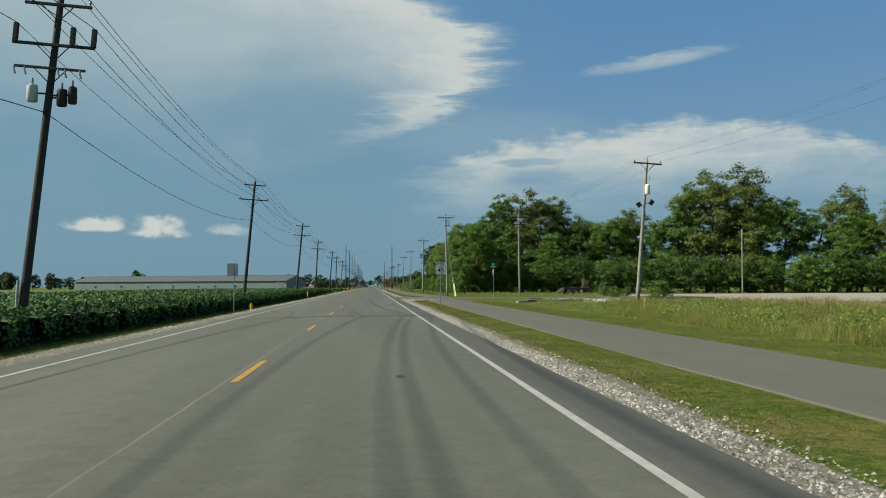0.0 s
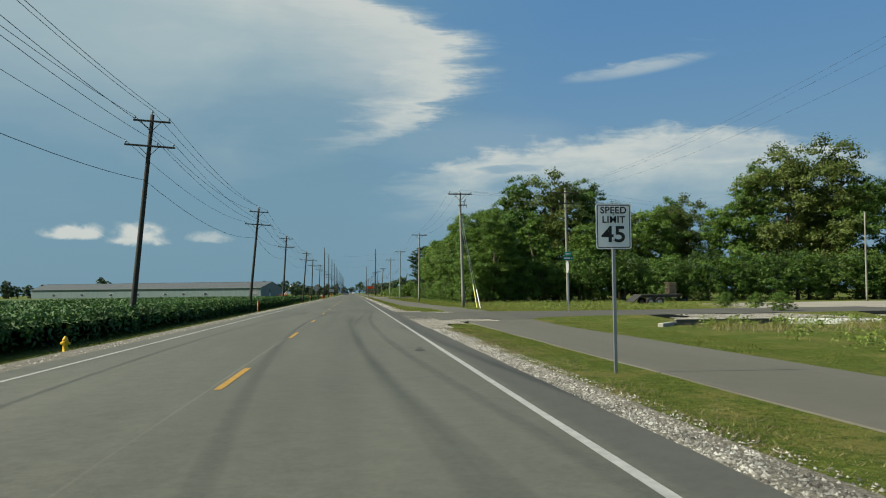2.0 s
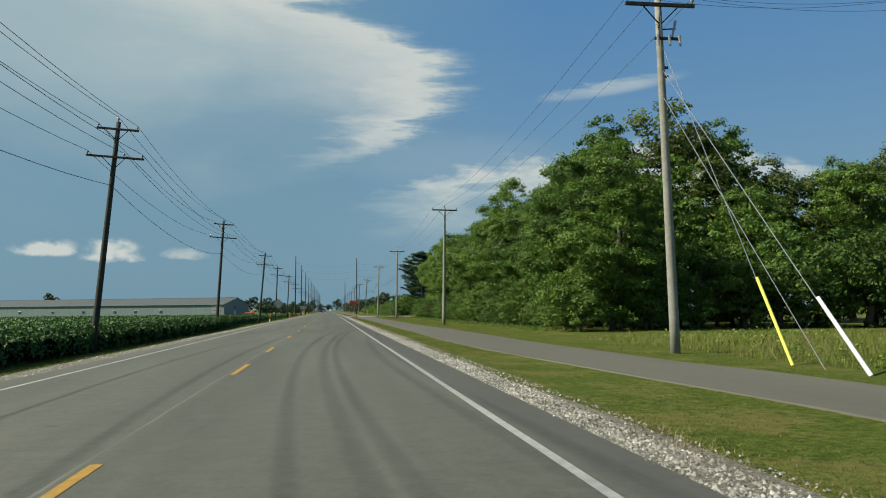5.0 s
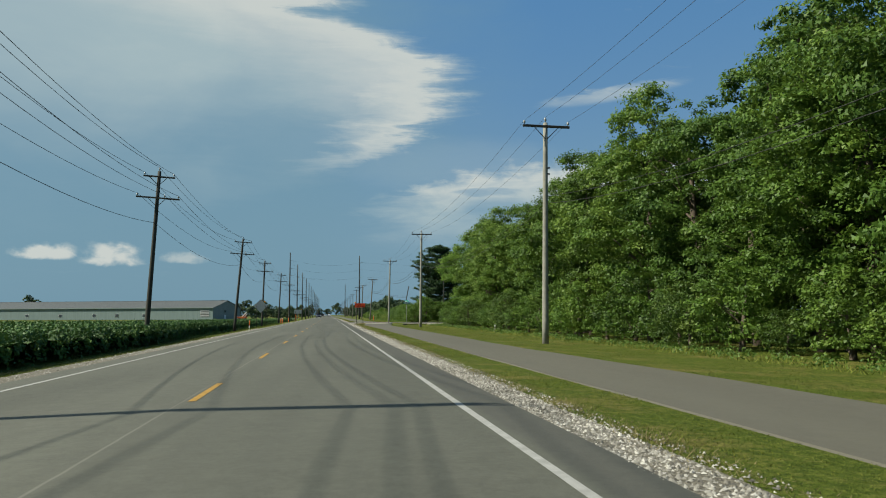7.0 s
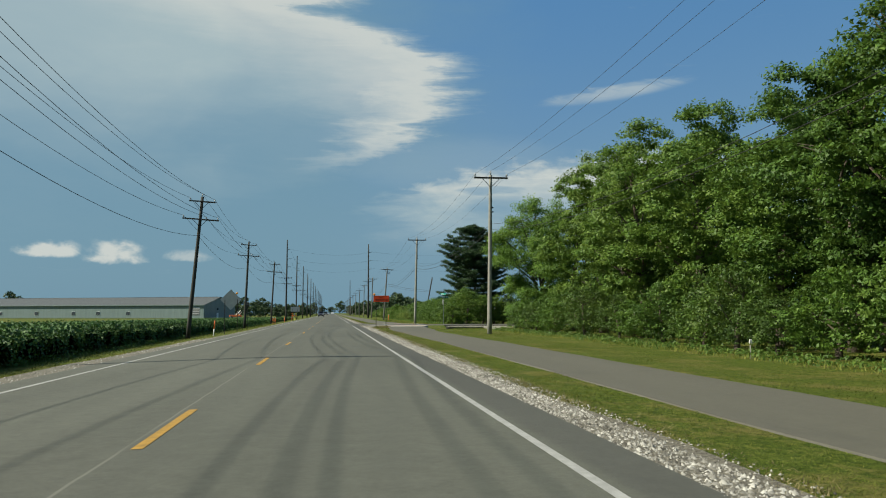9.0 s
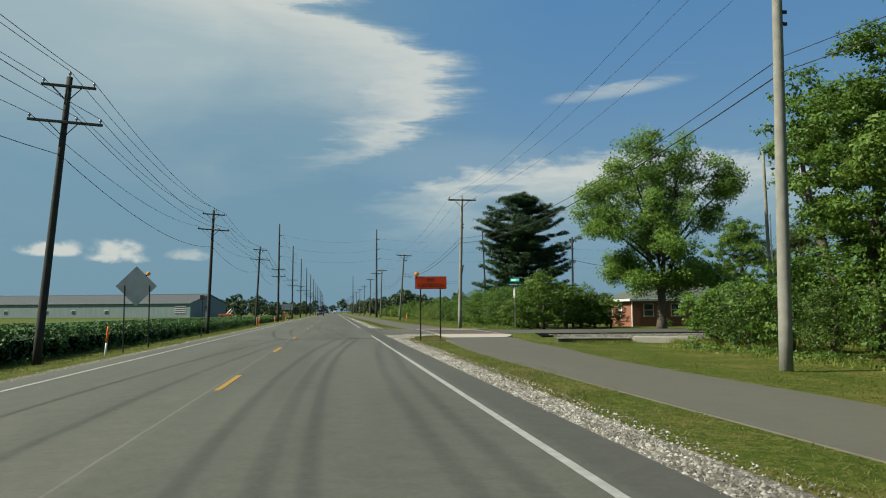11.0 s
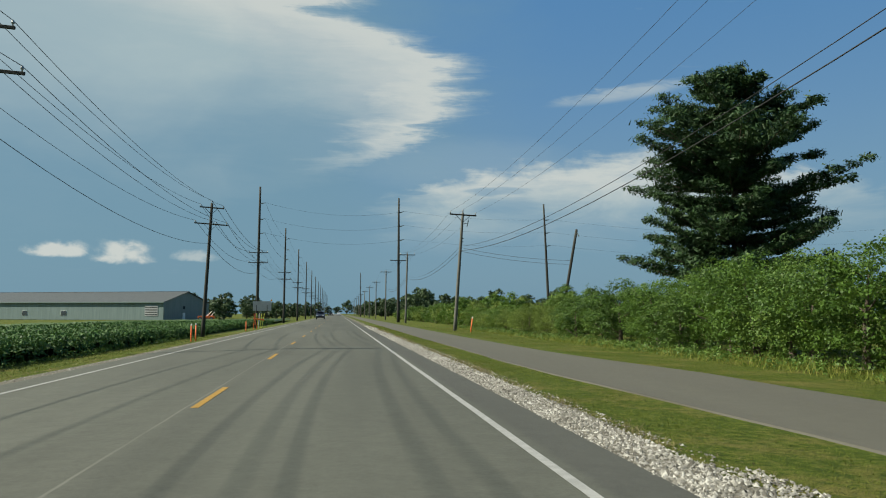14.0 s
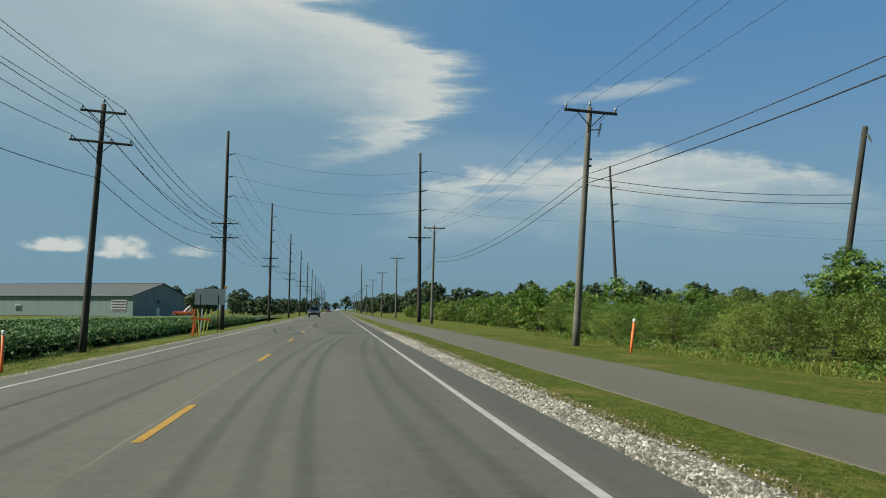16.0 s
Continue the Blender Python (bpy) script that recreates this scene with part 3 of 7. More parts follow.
# ---------------------------------------------------------------- ground, road, path
def strip(name, xs, ys, lift, mat, label, category, thick=0.0, jag=0.0):
    """A long sheet over the ground's profile between the xs, cut at the ys."""
    g = Geo()
    if lift:
        # skirts that reach into the ground
        xs = [xs[0] - 0.02] + list(xs) + [xs[-1] + 0.02]
    for y in ys:
        for i, x in enumerate(xs):
            if lift and i in (0, len(xs) - 1):
                g.v.append((x + (-0.03 if i == 0 else 0.03), y, gz(x) - 0.03))
                continue
            j = rng.uniform(-jag, jag) if jag and i in (1, len(xs) - 2) else 0.0
            g.v.append((x + j, y, gz(x) + lift))
    w = len(xs)
    for r in range(len(ys) - 1):
        for i in range(w - 1):
            g.f.append((r * w + i, r * w + i + 1, (r + 1) * w + i + 1, (r + 1) * w + i))
    ob = new(name, mesh_of(name, g, mat))
    return tagged(ob, label, category, kind="structure")


gx = [-3000, -1200, -500, -200, -100, -50, -25, -14, -11.7, -10.5, -9.5, -8.2, -7, -6, -5.4, -4.65, -2.5, 0, 3.0, 4.45, 5.2, 6.0, 6.72, 8.3, 9.9, 11.5, 13, 16, 22, 30, 45, 70, 120, 250, 600, 1500, 3000]
gy = [-1500, -400, -100] + list(range(-40, 460, 10)) + [480, 520, 600, 700, 850, 1000, 1300, 1800, 2500, 3500]
ground = strip("ground", gx, gy, 0.0, GRASS, "flat mown grassland of green and yellowing grass", "ground")


def road_z(x):
    """The crown: the far lane falls away, the near one is almost level."""
    return float(np.interp(x, [-4.62, -3.8, 0.0, 3.72, 4.47], [-0.135, -0.105, 0.0, 0.0, -0.012]))


ry = list(np.arange(-60, 520, 4.0)) + list(np.arange(520, 1500, 40.0)) + [2000, 2800]
road = strip("road", [-4.62, -4.2, -3.8, -1.9, 0, 1.8, 3.72, 4.1, 4.47], ry, 0.0, ROAD, "worn grey asphalt two-lane road with dark wheel marks", "road", jag=0.04)
for v in road.data.vertices:
    v.co.z = road_z(v.co.x)
strip("gravel_shoulder_left", [-5.35, -5.0, -4.58], [y for y in ry if y < 214], 0.016, SHOULDER, "pale gravel shoulder beside the asphalt", "gravel shoulder", jag=0.14)
strip("gravel_shoulder_left", [-4.98, -4.8, -4.58], [y for y in ry if y > 210], 0.016, SHOULDER, "thin line of pale gravel beside the asphalt", "gravel shoulder", jag=0.08)
strip("gravel_shoulder_right", [4.4, 4.75, 5.1], ry, 0.016, SHOULDER, "white crushed limestone shoulder beside the asphalt", "gravel shoulder", jag=0.12)


def path_near(y):
    """Offset of the path's roadside edge from 6.72."""
    return float(np.interp(y, [74, 88, 96, 102, 110, 120, 126, 140, 160, 205, 222, 230, 238, 243, 260, 268, 273, 278, 283, 296, 306, 345], [0.08, 1.1, 1.7, 1.6, 0.9, 0.15, -0.05, 0.0, -0.06, 0.0, -0.38, -0.45, -0.05, 0.15, 0.5, 0.6, 0.4, 0.05, -0.1, -0.12, -0.22, -0.2]))


def path_far(y):
    """Offset of the path's outer edge from 9.9."""
    return float(np.interp(y, [74, 88, 98, 110, 120, 127, 137, 147, 160, 205, 224, 229, 233, 242, 260, 272, 278, 283, 288, 296, 308, 345], [0.05, 1.4, 1.5, 0.9, 0.2, -0.05, 0.1, 0.0, -0.42, -0.4, -0.65, -0.3, 0.05, 0.28, 0.85, 0.9, 0.6, 0.15, -0.25, -0.5, -0.62, -0.6]))


def path_run(name, y0, y1):
    ys = list(np.arange(y0, y1, 3.0)) + [y1]
    ob = strip(name, [6.72, 7.6, 8.4, 9.2, 9.9], ys, 0.022, PATHM, "brownish grey asphalt cycle path along the road", "path", jag=0.05)
    # its edges wander: it bows away from the road past the first side street
    for v in ob.data.vertices:
        f = (v.co.x - 6.72) / 3.18
        v.co.x += (1 - f) * path_near(v.co.y) + f * path_far(v.co.y)
        v.co.z = min(v.co.z, gz(v.co.x) + 0.022) if 0.0 < f < 1.0 else v.co.z
    # the path rises to the level of the side streets
    for v in ob.data.vertices:
        near = min(abs(v.co.y - q) for q in (74.0, 88.0, 242.7, 260.6))
        if near < 6.0 and v.co.z > gz(v.co.x) - 0.01:
            v.co.z += (-0.024 - v.co.z) * (1 - near / 6.0)
    return ob


path_run("path_near", -60, 74.0)
path_run("path_middle", 88.0, 242.7)
path_run("path_far", 260.6, 900)


def slab(name, outline, z, mat, label, category, thick=0.16):
    g = Geo()
    n = len(outline)
    g.v = [(x, y, z) for x, y in outline] + [(x, y, z - thick) for x, y in outline]
    g.f = [tuple(range(n))] + [(i, i + n, (i + 1) % n + n, (i + 1) % n) for i in range(n)]
    return tagged(new(name, mesh_of(name, g, mat)), label, category, kind="structure")


# first side street: flares into the road
slab("side_street_first", [(4.44, 70.5)] + [(5.6, 72.6), (6.8, 73.6), (9.9, 74.2), (11.5, 76.4), (13.5, 77.6), (30, 80.0), (37, 80.8), (37.5, 91.0), (30, 90.2), (17.0, 88.2), (13.0, 88.4), (11.0, 88.6), (8.3, 88.6), (7.75, 86.9), (7.1, 88.5), (6.0, 89.8), (5.0, 91.0), (4.44, 91.9)], -0.02, SIDE, "dark asphalt side street joining the road", "side street")
# second side street
slab("side_street_second", [(4.44, 246.4), (6.2, 248.2), (14.0, 248.6), (60, 249.8), (160, 253), (160, 261), (60, 257.6), (24, 256.8), (15, 257.0), (11.4, 257.6), (7.4, 259.95), (6.0, 262.6), (4.44, 266.5)], -0.021, SIDE, "dark asphalt side street with white crossing lines", "side street")
slab("concrete_ramp_near", [(6.95, 242.3), (9.85, 242.1), (10.5, 243.8), (11.0, 245.9), (11.0, 247.6), (7.15, 247.6)], -0.006, CONCRETE, "pale concrete kerb ramp at the crossing", "kerb ramp")
slab("concrete_ramp_far", [(7.45, 260.1), (11.0, 257.9), (12.2, 259.2), (10.4, 260.5), (8.1, 260.75)], -0.006, CONCRETE, "pale concrete kerb ramp beyond the crossing", "kerb ramp")
slab("tactile_strip_near", [(7.1, 247.62), (10.95, 247.62), (11.0, 248.35), (7.1, 248.35)], -0.003, BRICKRED, "brick red tactile paving strip", "tactile paving")
slab("tactile_strip_far", [(7.75, 259.97), (10.95, 257.98), (11.2, 258.3), (8.0, 260.25)], -0.002, BRICKRED, "brick red tactile paving strip", "tactile paving")
slab("parking_lot", [(25.5, 95), (28, 86), (33, 72), (60, 58), (140, 55), (140, 128), (60, 126), (36, 119)], -0.225, LOT, "pale gravel yard in front of the trees", "gravel yard")
slab("gravel_bed_first", [(15.6, 70.9), (20.4, 70.8), (24.5, 70.4), (25, 78.7), (19.6, 78.0), (17.2, 73.6)], -0.04, SHOULDER, "pale broken stone behind the headwall", "stone bed", 0.3)
slab("gravel_bed_second", [(14.4, 247.7), (12.3, 241.4), (15.45, 240.75), (18.5, 239.5), (22.5, 239.8), (24.5, 248.7)], -0.085, SHOULDER, "pale broken stone behind the headwall", "stone bed", 0.3)
slab("spilled_gravel", [(4.44, 66.0), (5.1, 66.2), (5.3, 68.3), (6.1, 71.6), (7.6, 73.3), (8.2, 73.6), (7.9, 74.2), (7.2, 73.9), (6.2, 73.4), (5.4, 73.5), (4.9, 72.9), (4.47, 72.3)], -0.026, SHOULDER, "crushed stone spilled over the corner", "gravel patch", 0.14)

slab("corner_gravel", [(4.44, 242.5), (5.1, 242.6), (5.9, 244.8), (6.6, 247.0), (7.12, 247.7), (7.12, 248.4), (6.2, 248.25), (4.44, 246.5)], -0.035, SHOULDER, "crushed stone at the corner of the side street", "gravel patch", 0.2)


def bank(name, edge, z, drop, run):
    """A grassy slope from a street's edge down to the ground."""
    g = Geo()
    for x, y in edge:
        g.v += [(x, y + 0.05, z), (x + run[0] * 0.5, y + run[1] * 0.5, z - drop * 0.42), (x + run[0], y + run[1], z - drop)]
    for i in range(len(edge) - 1):
        g.f += [(3 * i + j, 3 * i + j + 1, 3 * i + j + 4, 3 * i + j + 3) for j in range(2)]
    return tagged(new(name, mesh_of(name, g, GRASS)), "short grass bank beside the side street", "grass bank", kind="structure")


bank("grass_bank_first", [(9.95, 74.3), (11.5, 76.4), (13.5, 77.6), (17.0, 78.1)], -0.018, 0.25, (0.8, -2.4))
bank("grass_bank_first", [(25, 79.3), (27.5, 79.6), (30, 80.0)], -0.018, 0.25, (0.2, -2.2))
g = Geo()
g.v = [(6.93, 242.65, -0.008), (7.1, 247.65, -0.008), (5.7, 246.6, -0.045), (5.5, 240.8, -0.09), (6.75, 240.8, -0.085)]
g.f = [(0, 1, 2), (0, 2, 3), (0, 3, 4)]
tagged(new("grass_bank_second", mesh_of("grass_bank_second", g, GRASS)), "short grass rising to the kerb ramp", "grass bank", kind="structure")
bank("grass_bank_second", [(11.0, 248.45), (12.9, 248.55)], -0.019, 0.22, (0.0, -2.0))
bank("grass_bank_second", [(24.4, 248.95), (60, 249.8), (160, 253)], -0.019, 0.25, (0.2, -2.2))
bank("grass_bank_far", [(160, 260.95), (60, 257.55), (24, 256.75), (15.2, 256.95), (12.2, 257.4)], -0.019, 0.22, (0.3, 2.0))
bank("grass_bank_far", [(30, 90.15), (17.0, 88.15), (13.0, 88.4)], -0.019, 0.22, (0.2, 2.0))

# ---------------------------------------------------------------- painted lines
def line(name, x0, x1, y0, y1, z, mat, label, group):
    g = Geo()
    ys = np.linspace(y0, y1, max(2, int((y1 - y0) / 3) + 1))
    for y in ys:
        g.v += [(x0 + rng.uniform(-.004, .004), y, z if z < 0 else z + road_z(x0)), (x1 + rng.uniform(-.004, .004), y, z if z < 0 else z + road_z(x1))]
    g.f = [(2 * i, 2 * i + 1, 2 * i + 3, 2 * i + 2) for i in range(len(ys) - 1)]
    return tagged(new(name, mesh_of(name, g, mat)), label, "road marking", group, "structure")


EDGE_R = 3.72
line("edge_line_right", EDGE_R - 0.05, EDGE_R + 0.05, -60, 245.9, 0.004, WHITE, "solid white edge line on the asphalt", "edge lines")
line("edge_line_right", EDGE_R - 0.05, EDGE_R + 0.05, 265.2, 1400, 0.004, WHITE, "solid white edge line on the asphalt", "edge lines")
line("edge_line_left", -3.86, -3.75, -60, 1400, 0.004, WHITE, "solid white edge line on the asphalt", "edge lines")
DASH = [12.0 + 12.19 * i for i in range(-4, 9)] + [117.9, 130.1, 141.6, 153.0, 165.0, 176.2, 188.3, 200.4, 218.0, 230.2, 241.6, 261.1, 272.2, 283.8, 294.6, 305.1, 317.3] + [329.5 + 12.19 * i for i in range(40)]
for y in DASH:
    line("centre_dash", -0.055, 0.055, y, y + 3.05, 0.004, YELLOW, "worn yellow centre dash on the asphalt", "centre dashes")
line("crossing_line", 7.42, 7.55, 248.5, 259.7, -0.016, WHITE, "white crossing line over the side street", "crossing lines")
line("crossing_line", 11.0, 11.13, 248.5, 257.6, -0.016, WHITE, "white crossing line over the side street", "crossing lines")
# tar spots on the near lane
for x, y, a, b in ((3.3, 56.0, 0.08, 0.10), (3.26, 55.4, 0.12, 0.12), (3.22, 54.95, 0.14, 0.16), (3.51, 66.2, 0.11, 0.06), (3.55, 65.55, 0.1, 0.06), (2.2, 12.4, 0.08, 0.2), (2.35, 72.3, 0.09, 0.12)):
    g = Geo()
    g.v = [(x + a * math.cos(i * 0.698) * rng.uniform(0.7, 1.15), y + b * math.sin(i * 0.698) * rng.uniform(0.7, 1.15), 0.004 + road_z(x)) for i in range(9)]
    g.f = [tuple(range(9))]
    tagged(new("tar_spot", mesh_of("tar_spot", g, RUBBER)), "small dark tar spot on the asphalt", "road stain", "tar spots", "structure")

# ---------------------------------------------------------------- utility poles and wires
def axis_point(base, top, z):
    f = (z - base[2]) / (top[2] - base[2])
    return Vector((base[0] + (top[0] - base[0]) * f, base[1] + (top[1] - base[1]) * f, z))


def insulator(p, parent, h=0.22):
    g = Geo().tube([p, p + Vector((0, 0, h * 0.3)), p + Vector((0, 0, h * 0.45)), p + Vector((0, 0, h * 0.7)), p + Vector((0, 0, h))], [0.025, 0.025, 0.07, 0.06, 0.03], 8)
    return part("insulator", g, PORCELAIN, parent, "grey porcelain insulator", True)


def crossarm(c, left, right, tilt, parent, mat, depth=0.12):
    """A beam across the pole with two braces; returns the height offsets."""
    m = Matrix.Rotation(radians(tilt), 3, "Y")
    w = left + right
    mid = Vector(c) + m @ Vector(((right - left) / 2, -0.17, 0))
    arm = part("crossarm", Geo().box(mid, (w, 0.10, depth), m, 0.012), mat, parent)
    for s in (-1, 1):
        a = Vector(c) + m @ Vector((s * 0.62, -0.20, -0.05))
        b = Vector(c) + Vector((s * 0.05, -0.14, -0.62))
        part("brace", Geo().tube([a, b], [0.022, 0.022], 6), IRON, parent, "thin iron brace")
    return arm, m


def pole_shaft(base, top, r0, r1, mat, parent):
    b = Vector((0, 0, -0.3))
    t = Vector(top) - Vector(base)
    pts = [b] + [t * f for f in (0.1, 0.3, 0.5, 0.7, 0.85, 1.0)]
    rad = [r0] + [r0 + (r1 - r0) * f for f in (0.1, 0.3, 0.5, 0.7, 0.85, 1.0)]
    return part("pole_shaft", Geo().tube(pts, rad, 14), mat, parent, smooth=True)


def line_pole(base, top, label, group, mat, arms, tilt=0.0, pin=True, r0=0.19, r1=0.125):
    """arms: (drop from the top, reach left, reach right, pins). Returns the thing and the wire points."""
    e = thing("utility_pole", base, label, "utility pole", group)
    pole_shaft(base, top, r0, r1, mat, e)
    wires = []
    rel = Vector(top) - Vector(base)
    if pin:
        p = rel + Vector((0, 0, 0.0))
        insulator(p, e, 0.28)
        wires.append(p + Vector((0, 0, 0.28)) + Vector(base))
    for drop, left, right, pins in arms:
        c = rel * (1 - drop / rel.z)
        _, m = crossarm(c, left, right, tilt, e, WOOD_DARK)
        for x in pins:
            p = c + m @ Vector((x, -0.17, 0.06))
            insulator(p, e)
            wires.append(p + Vector((0, 0, 0.2)) + Vector(base))
    return e, wires


def wire(p, q, sag, r=0.012, name="overhead_wire", label="thin dark overhead wire between the poles", group="overhead wires"):
    p, q = Vector(p), Vector(q)
    n = 14
    pts = [p.lerp(q, i / n) - Vector((0, 0, 4 * sag * (i / n) * (1 - i / n))) for i in range(n + 1)]
    return solo(name, Geo().tube(pts, [r] * (n + 1), 5), WIREM, label, "wire", group)


LEFT_BASE = [(-12.18, 34.5), (-12.15, 90.03), (-11.18, 140.3), (-11.45, 191.35), (-10.8, 241.4), (-11.12, 290.2), (-11.0, 340.2)]
LEFT_TOP = [(-10.72, 13.6), (-10.95, 12.75), (-10.04, 12.0), (-10.75, 12.02), (-9.8, 11.6), (-10.68, 11.81), (-10.42, 11.92)]
left_runs = []
for i, ((bx, by), (tx, tz)) in enumerate(zip(LEFT_BASE, LEFT_TOP)):
    z0 = -1.05 if i < 3 else -0.93
    arms = [(0.45, 1.10, 1.20, (-1.0, 1.12)), (2.05, 1.50, 1.65, (-1.42, 0.55, 1.55))]
    if i == 0:
        arms = [(0.95, 1.30, 1.32, (-1.2, 1.25)), (2.6, 1.60, 1.62, ())]
    e, w = line_pole((bx, by, z0), (tx, by, tz), "dark creosoted wooden utility pole at the field's edge", "poles beside the field", WOOD_DARK, arms, 4.0)
    comm = axis_point((bx, by, z0), (tx, by, tz), (8.25, 8.5, 8.35, 8.1, 8.1, 8.0, 8.0)[i]) + Vector((0, -0.15, 0))
    part("cable_clamp", Geo().box(comm - Vector((bx, by, z0)), (0.12, 0.12, 0.14)), IRON, e)
    if i == 0:
        # bolted stand-offs on the second arm, a third arm with cut-outs, and transformers
        rel = Vector((tx - bx, 0, tz - z0))
        c2 = rel * (1 - 2.6 / rel.z)
        m = Matrix.Rotation(radians(4.0), 3, "Y")
        for x in (-1.5, 0.72, 1.55):
            p = c2 + m @ Vector((x, -0.17, 0.4))
            part("standoff_post", Geo().box(p, (0.2, 0.16, 0.78), m, 0.03), WOOD_DARK, e)
            w.append(p + Vector((0, 0, 0.42)) + Vector((bx, by, z0)))
        c3 = rel * (1 - 3.55 / rel.z)
        crossarm(c3, 1.42, 1.35, 4.0, e, WOOD_DARK, 0.10)
        for x in (-1.36, -0.95, 0.35, 0.62, 1.2):
            p = c3 + m @ Vector((x, -0.26, -0.03))
            part("cutout_switch", Geo().tube([p, p - Vector((0.03, 0, 0.1)), p - Vector((-0.02, 0, 0.32))], [0.05, 0.035, 0.045], 8), PORCELAIN, e, "drooping porcelain cut-out switch")
        for dx, dz, r, mt in ((-0.62, 4.55, 0.21, TANK), (0.55, 4.72, 0.2, IRON), (0.95, 4.62, 0.17, IRON)):
            c = rel * (1 - dz / rel.z) + Vector((dx, -0.1, 0))
            part("transformer_can", Geo().tube([c - Vector((0, 0, .36)), c - Vector((0, 0, .32)), c + Vector((0, 0, .26)), c + Vector((0, 0, .32)), c + Vector((0, 0, .36))], [r * .8, r, r, r * .95, r * .4], 14), mt, e, "upright pole transformer can", True)
            part("bushing", Geo().tube([c + Vector((0, 0, .36)), c + Vector((0.03, -.05, .6))], [0.05, 0.03], 8), PORCELAIN, e)
            part("bracket", Geo().tube([c, rel * (1 - dz / rel.z)], [0.04, 0.04], 6), IRON, e)
        q = rel * 0.10
        part("conduit_riser", Geo().tube([Vector((-0.1, -0.19, 0.1)), q + Vector((-0.12, -0.2, 1.1))], [0.06, 0.06], 8), ALU, e, "grey plastic conduit riser")
        part("meter_box", Geo().box(Vector((-0.22, -0.2, 1.15)), (0.24, 0.16, 0.42)), ALU, e, "small grey metal box")
    left_runs.append((w, comm))

# before the first pole the line goes on behind the camera
for (w0, c0), (w1, c1) in zip(left_runs, left_runs[1:]):
    for p, q in zip(w0, w1):
        wire(p, q, 0.95, 0.014)
    wire(c0, c1, 1.15, 0.016, "telephone_cable", "thicker dark telephone cable slung between poles", "telephone cables")
for p in left_runs[0][0][:6]:
    wire(p, p + Vector((-0.2, -52, 0.0)), 1.0, 0.017)
wire(left_runs[0][1], left_runs[0][1] + Vector((-0.2, -52, 0)), 1.3, 0.02, "telephone_cable", "thicker dark telephone cable slung between poles", "telephone cables")

# tall steel-dark transmission poles farther along the field
tall_left = []
for j in range(13):
    y = 386.7 + 60.5 * j
    base, top = (-10.55, y, -0.95), (-10.42, y, 20.9 - 0.05 * j)
    e = thing("transmission_pole", base, "tall dark wooden transmission pole with stepped arms", "utility pole", "tall poles beside the field")
    pole_shaft(base, top, 0.26, 0.15, WOOD_DARK, e)
    pts = []
    rel = Vector(top) - Vector(base)
    for z in (18.2, 15.7, 13.5):
        a = rel * ((z + 0.95) / rel.z)
        b = a + Vector((0.85, 0, 0.22))
        part("standoff_insulator", Geo().tube([a, a.lerp(b, 0.5), b], [0.05, 0.075, 0.04], 8), PORCELAIN, e, "slanting grey stand-off insulator")
        pts.append(b + Vector(base))
    low = []
    for z in (10.6, 9.05):
        a = rel * ((z + 0.95) / rel.z)
        crossarm(a, 1.5, 1.42, 0.5, e, WOOD_DARK)
        for x in (-1.4, 0.55, 1.35):
            p = a + Vector((x, -0.17, 0.06))
            insulator(p, e)
            low.append(p + Vector(base) + Vector((0, 0, .2)))
    tall_left.append((pts, low))
for (a, la), (b, lb) in zip(tall_left[:5], tall_left[1:6]):
    for p, q in zip(a + la, b + lb):
        wire(p, q, 1.3, 0.016)
last_w, last_c = left_runs[-1]
for p, q in zip(last_w, [tall_left[0][1][1], tall_left[0][1][0], tall_left[0][1][2], tall_left[0][1][3], tall_left[0][1][4], tall_left[0][1][5]]):
    wire(p, q, 1.2, 0.02)
wire(last_c, Vector((-10.5, 386.6, 7.6)), 1.2, 0.02, "telephone_cable", "thicker dark telephone cable slung between poles", "telephone cables")

